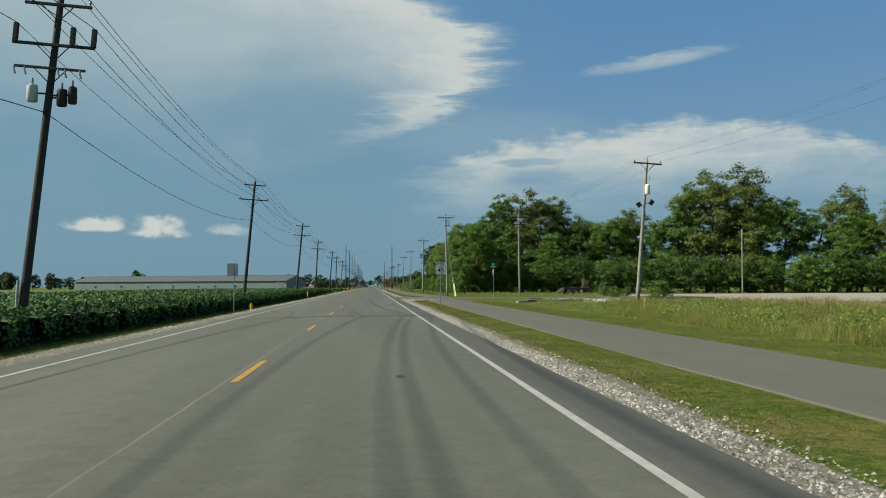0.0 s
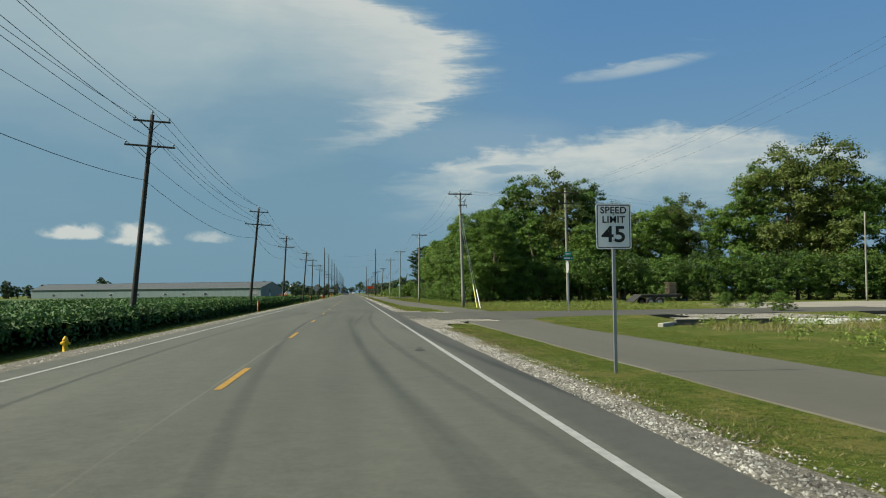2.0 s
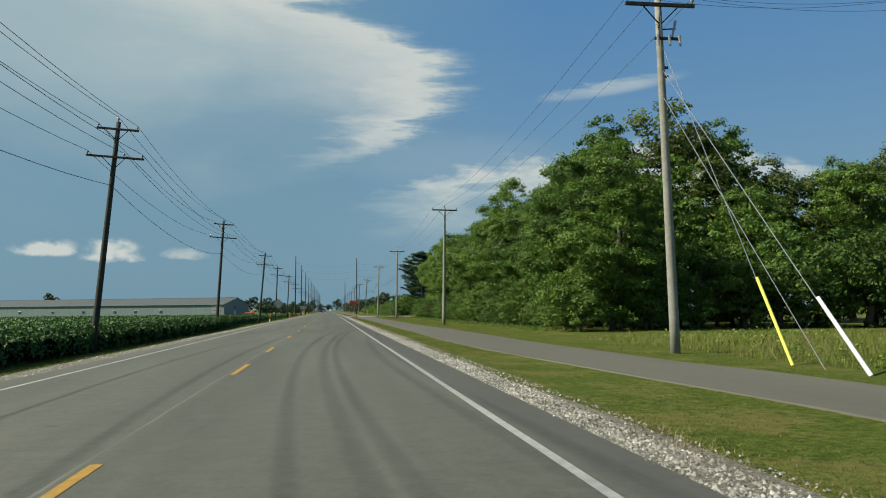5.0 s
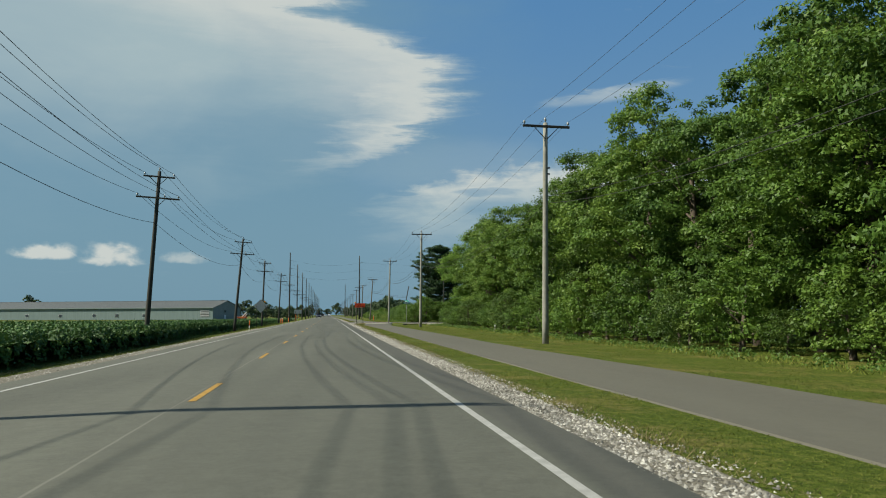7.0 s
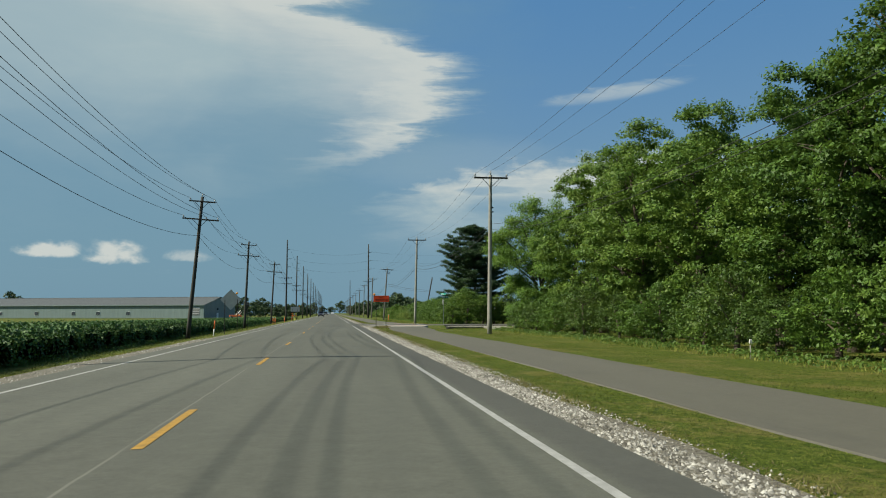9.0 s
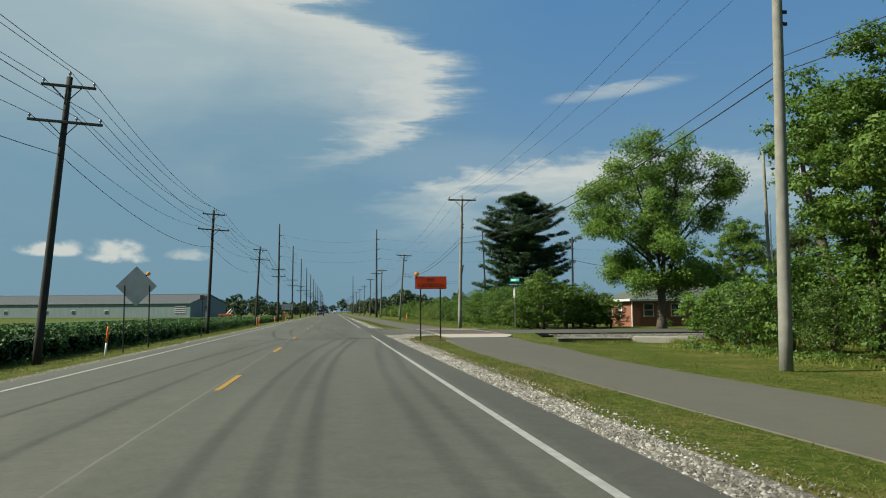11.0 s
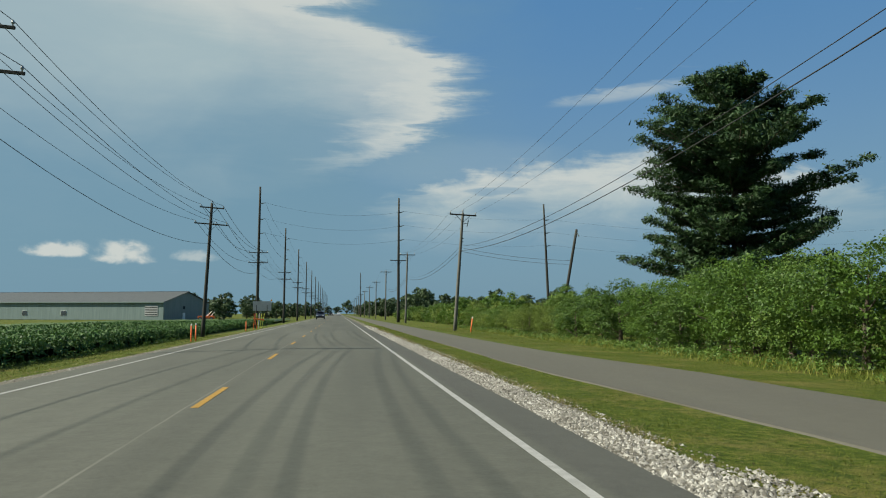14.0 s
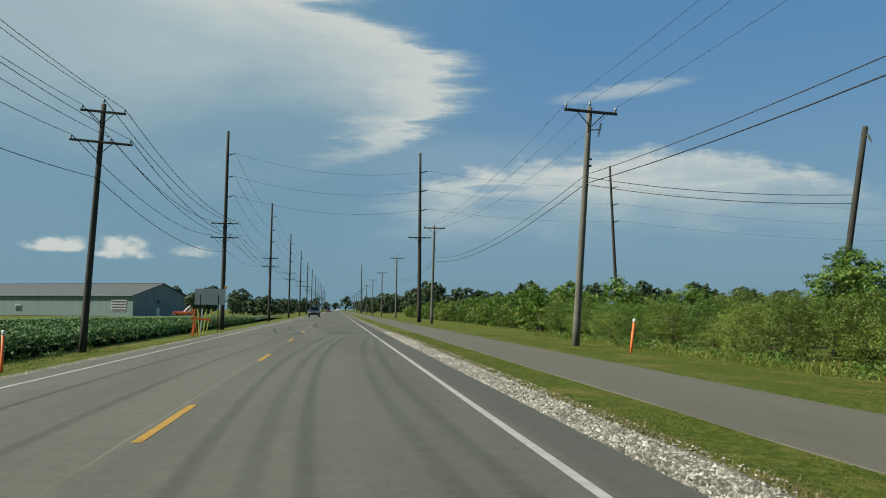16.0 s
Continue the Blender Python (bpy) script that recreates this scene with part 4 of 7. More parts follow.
# poles beside the cycle path
RIGHT = [((12.88, 118.0), (12.62, 11.4)), ((12.47, 168.0), (12.62, 10.8)), ((12.52, 222.85), (12.66, 10.85)), ((12.45, 272.5), (12.70, 10.97)), ((12.02, 330.5), (12.74, 10.2)), ((12.2, 385.0), (12.45, 10.6)), ((12.3, 441.0), (12.4, 10.8)), ((12.3, 488.0), (12.35, 10.3))] + [((12.4, 540.0 + 52 * i), (12.45, 10.5)) for i in range(7)]
right_runs = []
for i, ((bx, by), (tx, tz)) in enumerate(RIGHT):
    base, top = (bx, by, gz(bx)), (tx, by, tz)
    e, w = line_pole(base, top, "weathered grey wooden utility pole beside the cycle path", "poles beside the path", WOOD_OLD if i < 4 else WOOD_MID, [(0.22, 1.2, 1.2, (-1.12, 1.12))], 1.0 if i == 1 else (3.0 if i == 4 else 0.0), True, 0.165, 0.11)
    rel = Vector(top) - Vector(base)
    if i in (0, 4):
        a = rel * (1 - 1.0 / rel.z)
        part("switch_arm", Geo().tube([a, a + Vector((0.55, -0.05, 0.03))], [0.025, 0.025], 6), IRON, e)
        part("cutout_switch", Geo().tube([a + Vector((0.55, -.05, .3)), a + Vector((0.5, -.05, 0.05)), a + Vector((0.42, -.05, -0.28))], [0.05, 0.04, 0.03], 8), PORCELAIN, e, "porcelain cut-out switch")
    if i == 0:
        a = rel * (1 - 1.35 / rel.z)
        part("switch_arm", Geo().box(a + Vector((0.2, -.16, 0)), (0.9, .08, .09)), IRON, e)
        for x in (-0.15, 0.25, 0.6):
            part("cutout_switch", Geo().tube([a + Vector((x, -.2, .1)), a + Vector((x + .03, -.2, -.25))], [0.05, 0.035], 8), PORCELAIN, e, "porcelain cut-out switch")
    for dz in (2.3, 2.6):
        a = rel * (1 - dz / rel.z)
        part("bolt_bracket", Geo().box(a + Vector((0.13, -.06, 0)), (0.16, .06, .08)), IRON, e)
    right_runs.append(w)
for w0, w1 in zip(right_runs[:9], right_runs[1:10]):
    for p, q in zip(w0, w1):
        wire(p, q, 0.9, 0.007)

# pole with a transformer beside the yard, and its neighbour
base, top = (24.25, 67.4, gz(24)), (25.28, 67.4, 11.9)
e, r1w = line_pole(base, top, "weathered wooden pole with a pale transformer and floodlights", "poles beside the yard", WOOD_OLD, [(0.3, 1.2, 1.25, (-1.12, 1.15))], 3.5, True, 0.17, 0.11)
rel = Vector(top) - Vector(base)
a = rel * (1 - 2.55 / rel.z) + Vector((0.12, -0.3, 0))
part("transformer_can", Geo().tube([a - Vector((0, 0, .42)), a - Vector((0, 0, .38)), a + Vector((0, 0, .32)), a + Vector((0, 0, .4)), a + Vector((0, 0, .44))], [.19, .22, .22, .2, .06], 14), WHITE_P, e, "pale grey transformer can", True)
part("bracket", Geo().tube([a, rel * (1 - 2.55 / rel.z)], [0.04, 0.04], 6), IRON, e)
for s, dz in ((1, 3.75), (-1, 3.95)):
    p = rel * (1 - dz / rel.z)
    q = p + Vector((0.42 * s, -0.2, 0.1))
    part("floodlight_arm", Geo().tube([p, q], [0.03, 0.03], 6), IRON, e)
    part("floodlight", Geo().box(q + Vector((0.12 * s, -.1, 0)), (0.36, 0.2, 0.42), Matrix.Rotation(radians(35 * s), 3, "Y")), IRON, e, "dark boxy floodlight")
part("cutout_switch", Geo().tube([rel * (1 - 1.5 / rel.z) + Vector((.3, -.1, .1)), rel * (1 - 1.5 / rel.z) + Vector((.22, -.1, -.25))], [0.05, 0.03], 8), PORCELAIN, e)
base, top = (23.3, 116.3, gz(23)), (23.17, 116.3, 11.4)
e, r2w = line_pole(base, top, "weathered grey wooden pole in the tall grass", "poles beside the yard", WOOD_OLD, [(0.25, 1.3, 1.35, (-1.2, 1.25)), (1.3, 0.8, 0.8, (-0.7, 0.7))], 0.0, True, 0.15, 0.10)
for p, q in zip(right_runs[0], r2w[:3]):
    wire(p, q, 0.5, 0.006)
for p, q in zip(r1w, r2w):
    wire(p, q, 0.8, 0.0045)
for p in r1w:
    wire(p, p + Vector((4, -60, 0)), 0.9, 0.0045)
for p in r2w[:2]:
    wire(p, p + Vector((45, 24, 0)), 0.9, 0.006)
# short bare poles in the yard and by the trees
for bx, by, tz, r in ((60.6, 123.8, 10.1, 0.12),):
    base = (bx, by, gz(bx))
    e = thing("bare_pole", base, "slim bare grey wooden pole at the yard's edge", "pole")
    pole_shaft(base, (bx + .1, by, tz), r, r * .7, WOOD_OLD, e)

# tall transmission poles on the path's side
tall_right = []
for (bx, by), (tx, tz) in [((11.74, 394.0), (11.72, 20.6)), ((39.6, 401.8), (38.7, 21.2)), ((11.9, 640.0), (11.9, 20.5))]:
    base, top = (bx, by, gz(bx)), (tx, by, tz)
    e = thing("transmission_pole", base, "tall dark wooden transmission pole with slanting insulators", "utility pole", "tall poles beside the path")
    pole_shaft(base, top, 0.27, 0.14, WOOD_DARK, e)
    rel = Vector(top) - Vector(base)
    pts = []
    for z in (18.1, 15.75, 13.4):
        a = rel * ((z - base[2]) / rel.z)
        b = a + Vector((0.95, 0, 0.28))
        part("standoff_insulator", Geo().tube([a, a.lerp(b, 0.5), b], [0.06, 0.085, 0.045], 8), PORCELAIN, e, "slanting grey stand-off insulator")
        pts.append(b + Vector(base))
    if by < 400:
        a = rel * ((10.1 - base[2]) / rel.z)
        crossarm(a, 1.4, 1.38, 0.0, e, WOOD_DARK)
        for x in (-1.3, 1.28):
            insulator(a + Vector((x, -.17, .06)), e)
    tall_right.append(pts)
for p, q in zip(tall_left[0][0], tall_right[0]):
    wire(p, q, 1.3, 0.012)
for p, q in zip(tall_right[0], tall_right[1]):
    wire(p, q, 0.6, 0.01)
for p in tall_right[1]:
    wire(p, p + Vector((70, 8, 0)), 1.6, 0.01)
# leaning service poles behind the shrubs, with heavy cables
base, top = (19.6, 323.9, gz(19)), (21.12, 323.9, 8.15)
e = thing("service_pole", base, "leaning dark service pole overgrown with vines", "utility pole", "service poles")
pole_shaft(base, top, 0.13, 0.10, WOOD_DARK, e)
part("cutout_switch", Geo().tube([Vector((1.52, -.1, 8.1)), Vector((1.68, -.1, 7.8))], [0.05, 0.03], 8), PORCELAIN, e)
sp = Vector((20.7, 323.9, 5.6))
base, top = (22.24, 271.9, gz(22)), (22.3, 271.9, 7.6)
e = thing("service_pole", base, "dark service pole with a drop cable among the shrubs", "utility pole", "service poles")
pole_shaft(base, top, 0.10, 0.075, WOOD_DARK, e)
base, top = (37.6, 266.7, gz(37)), (37.3, 266.7, 14.6)
e = thing("service_pole", base, "weathered wooden pole with a white conduit", "utility pole", "service poles")
pole_shaft(base, top, 0.17, 0.12, WOOD_OLD, e)
part("conduit_riser", Geo().tube([Vector((0.16, -0.2, 0)), Vector((0.0, -0.22, 9.4))], [0.05, 0.05], 8), WHITE_P, e, "white plastic conduit")
# two heavy cables along the poles beside the path
hooks = [Vector((12.78, 117.9, 7.1)), Vector((12.66, 167.9, 7.1)), Vector((12.64, 222.7, 7.4)), Vector((12.5, 272.4, 7.45)), Vector((12.5, 330.4, 7.2)), Vector((12.4, 384.9, 7.1)), Vector((12.35, 440.9, 7.1))]
for (p, q), sag in zip(zip(hooks, hooks[1:]), (1.5, 1.4, 1.05, 1.08, 1.1, 1.2)):
    for dz, r in ((0.0, 0.013 if q.y > 230 else 0.010), (-0.38, 0.018 if q.y > 230 else 0.011)):
        o = Vector((0, 0, dz))
        wire(p + o, q + o, sag, r, "telephone_cable", "thick dark telephone cable slung between poles", "telephone cables")
for dz in (0.0, -0.32):
    wire(hooks[4] + Vector((0, 0, dz - 0.1)), sp + Vector((0, 0, dz)), 0.25, 0.014)
wire(Vector((22.25, 271.8, 5.6)), Vector((31.5, 272.5, 4.6)), 0.25, 0.018)

# ---------------------------------------------------------------- signs and posts
def lettering(text, size, c, parent, mat, spacing=1.0, squash=1.0, depth=0.002):
    """Letters as a mesh, upright, facing -y, centred on c."""
    cu = bpy.data.curves.new("lettering", "FONT")
    cu.body, cu.size, cu.align_x, cu.align_y, cu.extrude, cu.space_character = text, size, "CENTER", "CENTER", depth, spacing
    cu.offset = size * 0.018
    tmp = bpy.data.objects.new("lettering_source", cu)
    scene.collection.objects.link(tmp)
    me = bpy.data.meshes.new_from_object(tmp.evaluated_get(bpy.context.evaluated_depsgraph_get()))
    bpy.data.objects.remove(tmp)
    me.materials.clear()
    me.materials.append(mat)
    ob = new("lettering", me)
    ob.parent = parent
    ob.matrix_basis = Matrix.Translation(c) @ pose(0, 0, 0, 90, 0, 0) @ Matrix.Diagonal((squash, 1, 1, 1))
    return ob


def round_rect(cx, cz, w, h, r, n=4):
    out = []
    for sx, sz, a in ((1, -1, -90), (1, 1, 0), (-1, 1, 90), (-1, -1, 180)):
        for i in range(n + 1):
            t = radians(a + 90 * i / n)
            out.append((cx + sx * (w / 2 - r) + r * math.cos(t), cz + sz * (h / 2 - r) + r * math.sin(t)))
    return out


def ring_plate(geo, cx, cz, w, h, r, band, y):
    """A thin raised border."""
    a, b = round_rect(cx, cz, w, h, r), round_rect(cx, cz, w - 2 * band, h - 2 * band, max(r - band, 0.005))
    n = len(a)
    return geo.add([(x, y, z) for x, z in a] + [(x, y, z) for x, z in b], [(i, (i + 1) % n, (i + 1) % n + n, i + n) for i in range(n)])


def u_post(parent, x, z0, z1, name="post", mat=None, lean=0.0):
    g = Geo().box((x + lean / 2, 0.02, (z0 + z1) / 2), (0.06, 0.035, z1 - z0), Matrix.Rotation(math.atan2(lean, z1 - z0), 3, "Y"), 0.008)
    return part(name, g, mat or STEEL, parent)


def speed_sign(at):
    e = thing("speed_limit_sign", at, "white speed limit sign on a thin steel post in the verge", "road sign")
    u_post(e, 0, -0.2, 2.75)
    part("plate", Geo().plate(round_rect(0, 2.40, 0.60, 0.75, 0.04), -0.012, 0.004), SIGN_W, e, "white sheet with black letters")
    part("border", ring_plate(Geo(), 0, 2.40, 0.56, 0.71, 0.03, 0.014, -0.0145), SIGN_K, e)
    lettering("SPEED", 0.155, (0, -0.0165, 2.66), e, SIGN_K, 1.08)
    lettering("LIMIT", 0.155, (0, -0.0165, 2.505), e, SIGN_K, 1.08)
    lettering("45", 0.37, (0, -0.0165, 2.255), e, SIGN_K, 1.0, 1.12)
    for z in (2.2, 2.62):
        part("bolt", Geo().tube([(0, -0.02, z - 0.03), (0, -0.012, z - 0.03)], [0.012, 0.012], 8), STEEL, e)
    return e


speed_sign((6.05, 50.4, gz(6.05)))

e = thing("road_sign", (-6.95, 53.2, gz(-6.95)), "bare aluminium back of a road sign on a steel post", "road sign")
u_post(e, 0.02, -0.2, 3.1)
part("plate", Geo().plate(round_rect(-0.08, 2.30 - gz(-6.95), 0.68, 0.82, 0.04), 0.04, 0.005), ALU, e, "dull grey aluminium sign back")
part("stiffener", Geo().box((-0.02, -0.0, 2.30 - gz(-6.95)), (0.05, 0.02, 0.7)), STEEL, e)

# END CONSTRUCTION
e = thing("construction_sign", (6.13, 240.6, gz(6.1)), "orange construction sign on two dark steel posts in the verge", "road sign")
zc = 2.505 - gz(6.1)
for x in (-0.465, 0.43):
    p = u_post(e, x, -0.3, zc + 0.22, "post", IRON)
    for j in range(18):
        part("hole", Geo().tube([(x, -0.0005, 0.25 + 0.11 * j), (x, 0.003, 0.25 + 0.11 * j)], [0.008, 0.008], 6), SIGN_K, p)
part("plate", Geo().plate(round_rect(0, zc, 1.42, 0.565, 0.035), -0.012, 0.005), SIGN_O, e, "fluorescent red-orange sheet")
part("border", ring_plate(Geo(), 0, zc, 1.405, 0.55, 0.03, 0.011, -0.0145), SIGN_K, e)
lettering("END", 0.215, (0, -0.0165, zc + 0.125), e, SIGN_K, 1.22, 0.72)
lettering("CONSTRUCTION", 0.215, (0, -0.0165, zc - 0.125), e, SIGN_K, 1.16, 0.615)
lamp = part("warning_lamp", Geo().tube([(-0.64, -0.045, zc + 0.385), (-0.64, -0.03, zc + 0.385), (-0.64, 0.03, zc + 0.385), (-0.64, 0.045, zc + 0.385)], [0.07, 0.092, 0.092, 0.07], 20), AMBER, e, "round amber warning lamp", True)
part("lamp_rim", Geo().tube([(-0.64, -0.015, zc + 0.385), (-0.64, 0.015, zc + 0.385)], [0.1, 0.1], 20), ORANGE_P, lamp)
part("lamp_bracket", Geo().box((-0.64, 0.0, zc + 0.265), (0.05, 0.03, 0.12)), IRON, lamp)

# diamond sign seen from behind
gd = gz(-7.62)
e = thing("diamond_sign", (-7.62, 245.0, gd), "back of a diamond construction sign on two dark posts", "road sign")
zc = 2.49 - gd
r = 0.96
part("plate", Geo().plate([(0, zc - r), (r, zc), (0, zc + r), (-r, zc)], 0.05, 0.006), ALU, e, "grey aluminium sign back")
for x in (-0.53, 0.62):
    u_post(e, x, -0.2, zc + 0.03, "post", IRON)
lamp = part("warning_lamp", Geo().tube([(0.56, -0.05, zc + 0.6), (0.56, -.03, zc + 0.6), (0.56, .03, zc + 0.6), (0.56, .05, zc + .6)], [0.07, 0.095, 0.095, 0.07], 18), AMBER, e, "round amber warning lamp", True)
part("lamp_bracket", Geo().box((0.50, 0.0, zc + 0.52), (0.16, 0.03, 0.05)), IRON, lamp)

# small plate on a thin post at the field's edge
gd = gz(-8.95)
e = thing("road_sign", (-8.95, 273.0, gd), "small dark-backed plate on a thin post at the field's edge", "road sign")
u_post(e, 0.0, -0.2, 2.62 - gd, "post", IRON)
part("plate", Geo().plate(round_rect(0, 2.42 - gd, 0.36, 0.40, 0.03), -0.01, 0.005), CONCRETE_OLD, e, "weathered dark grey plate")

# rectangular board seen from behind
gd = gz(-6.55)
e = thing("road_sign", (-6.55, 352.0, gd), "wide grey back of a construction board on two posts", "road sign")
part("plate", Geo().plate(round_rect(0, 2.07 - gd, 2.0, 1.06, 0.04), 0.05, 0.006), ALU, e, "grey aluminium sign back")
for x in (-0.62, 0.55):
    u_post(e, x, -0.2, 2.2 - gd, "post", IRON)
lamp = part("warning_lamp", Geo().tube([(1.0, -.03, 2.7 - gd), (1.0, .03, 2.7 - gd)], [0.1, 0.1], 16), AMBER, e, "round amber warning lamp")


def stop_sign(at, mast, name_plates):
    """A stop sign seen from its edge-on back, with street name blades above it."""
    e = thing("stop_sign", at, "pale back of an octagonal stop sign with green street name blades", "road sign", "stop signs")
    u_post(e, 0.0, -0.2, mast)
    zc = mast - 0.42
    g = Geo()
    pts = [(0.375 * math.cos(radians(22.5 + 45 * i)), zc + 0.375 * math.sin(radians(22.5 + 45 * i))) for i in range(8)]
    m = Matrix.Rotation(radians(88), 3, "Z")
    vs = [m @ Vector((x, 0.05, z)) for x, z in pts] + [m @ Vector((x, 0.055, z)) for x, z in pts]
    g.add(vs, [tuple(range(8)), tuple(range(15, 7, -1))] + [(i, i + 8, (i + 1) % 8 + 8, (i + 1) % 8) for i in range(8)])
    part("plate", g, ALU, e, "grey octagonal sign back")
    for j, (dz, w, mt, turn) in enumerate(name_plates):
        b = part("name_blade", Geo().box((0, 0, mast + dz), (w, 0.012, 0.235), Matrix.Rotation(radians(turn), 3, "Z"), 0.004), mt, e, "green street name blade with a white legend bar")
        t = Matrix.Rotation(radians(turn), 3, "Z")
        for x0, ww, hh in ((-w * 0.10, w * 0.58, 0.085), (w * 0.34, w * 0.14, 0.06)):
            part("legend_bar", Geo().box(t @ Vector((x0, -0.009, 0)) + Vector((0, 0, mast + dz)), (ww, 0.004, hh), t, 0.001), SIGN_W, b)
    return e


stop_sign((14.5, 84.0, gz(14)), 3.34, ((0.37, 0.44, SIGN_T, 12), (0.11, 0.66, SIGN_G, 8)))
stop_sign((14.5, 260.3, gz(14)), 3.15, ((0.50, 0.66, SIGN_T, -28), (0.18, 1.12, SIGN_G, 4)))


def marker_post(x, y, h, r, mat, tip, label, lean=0.0, group="marker posts", split=0.88):
    e = thing("marker_post", (x, y, gz(x)), label, "marker post", group)
    part("post", Geo().tube([(0, 0, -0.1), (lean * 0.25, 0, h * 0.25), (lean * split, 0, h * split)], [r, r, r], 10), mat, e, smooth=True)
    part("tip", Geo().tube([(lean * split, 0, h * split), (lean * 0.98, 0, h * 0.98), (lean, 0, h)], [r * 1.02, r * 1.02, r * 0.4], 10), tip, e, smooth=True)
    return e


marker_post(-7.1, 114.3, 1.15, 0.045, ORANGE_P, ORANGE_P, "orange plastic cable marker post at the field's edge")
marker_post(-9.1, 325.4, 1.4, 0.05, ORANGE_P, WHITE_P, "orange plastic cable marker post with a white tip")
marker_post(-9.5, 325.7, 1.4, 0.05, ORANGE_P, WHITE_P, "orange plastic cable marker post with a white tip")
marker_post(-9.6, 364.0, 1.3, 0.06, ORANGE_P, ORANGE_P, "orange plastic cable marker post at the field's edge")
marker_post(-9.31, 246.3, 1.48, 0.05, WHITE_P, ORANGE_P, "white plastic marker post with an orange upper half", 0.12, "marker posts", 0.45)
marker_post(12.6, 325.5, 1.25, 0.05, ORANGE_P, WHITE_P, "leaning orange plastic cable marker post with a white tip", 0.16)
stake = marker_post(15.1, 192.7, 0.58, 0.018, WOOD_OLD, WOOD_OLD, "thin grey stake with a white cap in the mown verge")
part("cap", Geo().box((0, -0.02, 0.55), (0.10, 0.04, 0.14), None, 0.012), WHITE_P, stake, "white plastic cap")
marker_post(15.5, 40.5, 1.0, 0.03, WOOD_PALE, WOOD_PALE, "short pale wooden stake in the tall grass")


def hydrant(at):
    e = thing("fire_hydrant", at, "yellow cast-iron fire hydrant at the field's edge", "fire hydrant")
    e.scale = (0.75, 0.75, 0.75)
    part("barrel", Geo().tube([(0, 0, -0.05), (0, 0, 0.02), (0, 0, 0.05), (0, 0, 0.5), (0, 0, 0.53), (0, 0, 0.56)], [0.16, 0.16, 0.11, 0.11, 0.15, 0.13], 16), HYDRANT, e, smooth=True)
    part("bonnet", Geo().tube([(0, 0, 0.56), (0, 0, 0.66), (0, 0, 0.73), (0, 0, 0.78)], [0.13, 0.11, 0.06, 0.03], 16), HYDRANT, e, smooth=True)
    for s in (-1, 1):
        part("nozzle", Geo().tube([(s * 0.09, 0, 0.45), (s * 0.19, 0, 0.45), (s * 0.21, 0, 0.45)], [0.06, 0.06, 0.045], 12), HYDRANT, e)
    part("nozzle", Geo().tube([(0, -0.09, 0.42), (0, -0.2, 0.42)], [0.075, 0.07], 12), HYDRANT, e)


hydrant((-7.6, 65.2, gz(-7.6)))

# guy wires with yellow guards
for i, (x, y, gx2, gy2) in enumerate(((13.36, 112.2, 13.0, 110.6), (13.18, 109.0, 13.3, 110.2), (13.25, 110.6, 12.85, 110.9))):
    e = thing("guy_wire", (x, y, gz(x)), "steel guy wire with a yellow plastic guard anchored in the grass", "guy wire", "guy wires")
    top = Vector((12.68 - x, 118.0 - y, 10.0 - 0.9 * i - gz(x)))
    part("strand", Geo().tube([(0, 0, -0.1), tuple(top)], [0.012, 0.012], 5), STEEL, e)
    if i < 2:
        part("guard", Geo().tube([tuple(top * 0.0), tuple(top * (0.22 - 0.04 * i))], [0.045, 0.045], 8), (YELLOW_P, WHITE_P)[i], e, "plastic guard tube")

# barricade stands stacked by the field
e = thing("folded_sign_stands", (-6.6, 349.0, gz(-6.6)), "bundle of striped yellow and orange folding sign stands", "sign stand")
for i, (x, ln, mt) in enumerate(((-0.35, -0.2, ORANGE_P), (-0.15, -0.1, YELLOW_P), (0.0, 0.05, WHITE_P), (0.2, 0.12, YELLOW_P), (0.42, 0.18, YELLOW_P), (-0.5, 0.1, ORANGE_P))):
    part("slat", Geo().box((x, 0.05 * i, 0.85), (0.07, 0.03, 1.75), Matrix.Rotation(ln, 3, "Y"), 0.005), mt, e)
part("rail", Geo().box((0, -0.06, 1.1), (1.2, 0.03, 0.14), Matrix.Rotation(0.12, 3, "Y")), ORANGE_P, e)

# ---------------------------------------------------------------- culvert headwalls
def headwall(name, x0, y0, x1, y1, z0, z1, label, mat=None):
    a, b = Vector((x0, y0, 0)), Vector((x1, y1, 0))
    dlt = b - a
    g = Geo().box((a + b) / 2 + Vector((0, 0, (z0 + z1) / 2)), (dlt.length, 0.25, z1 - z0), Matrix.Rotation(math.atan2(dlt.y, dlt.x), 3, "Z"), 0.03)
    return tagged(new(name, mesh_of(name, g, mat or CONCRETE)), label, "headwall", kind="structure")


headwall("headwall_first", 15.5, 70.75, 20.4, 70.65, -0.9, 0.0, "stained grey concrete culvert headwall beside the side street", CONCRETE_OLD)
headwall("headwall_lip", 15.5, 70.72, 20.4, 70.62, -0.012, 0.018, "thin pale concrete edge along the headwall's top")
headwall("headwall_wing", 15.4, 70.75, 14.3, 69.3, -0.6, -0.1, "pale concrete wing of the culvert headwall")
headwall("headwall_block", 20.5, 70.6, 24.2, 69.0, -0.9, -0.02, "white concrete headwall block in the tall grass", PAINT_W)
headwall("headwall_second", 12.1, 241.2, 15.45, 240.55, -0.9, -0.05, "stained grey concrete culvert headwall beside the side street", CONCRETE_OLD)
headwall("headwall_side", 15.5, 240.5, 18.4, 239.2, -0.9, 0.03, "pale concrete culvert headwall with a stained face")
headwall("headwall_coping", 12.1, 241.15, 15.4, 240.5, -0.06, -0.035, "thin pale concrete edge along the headwall's top")

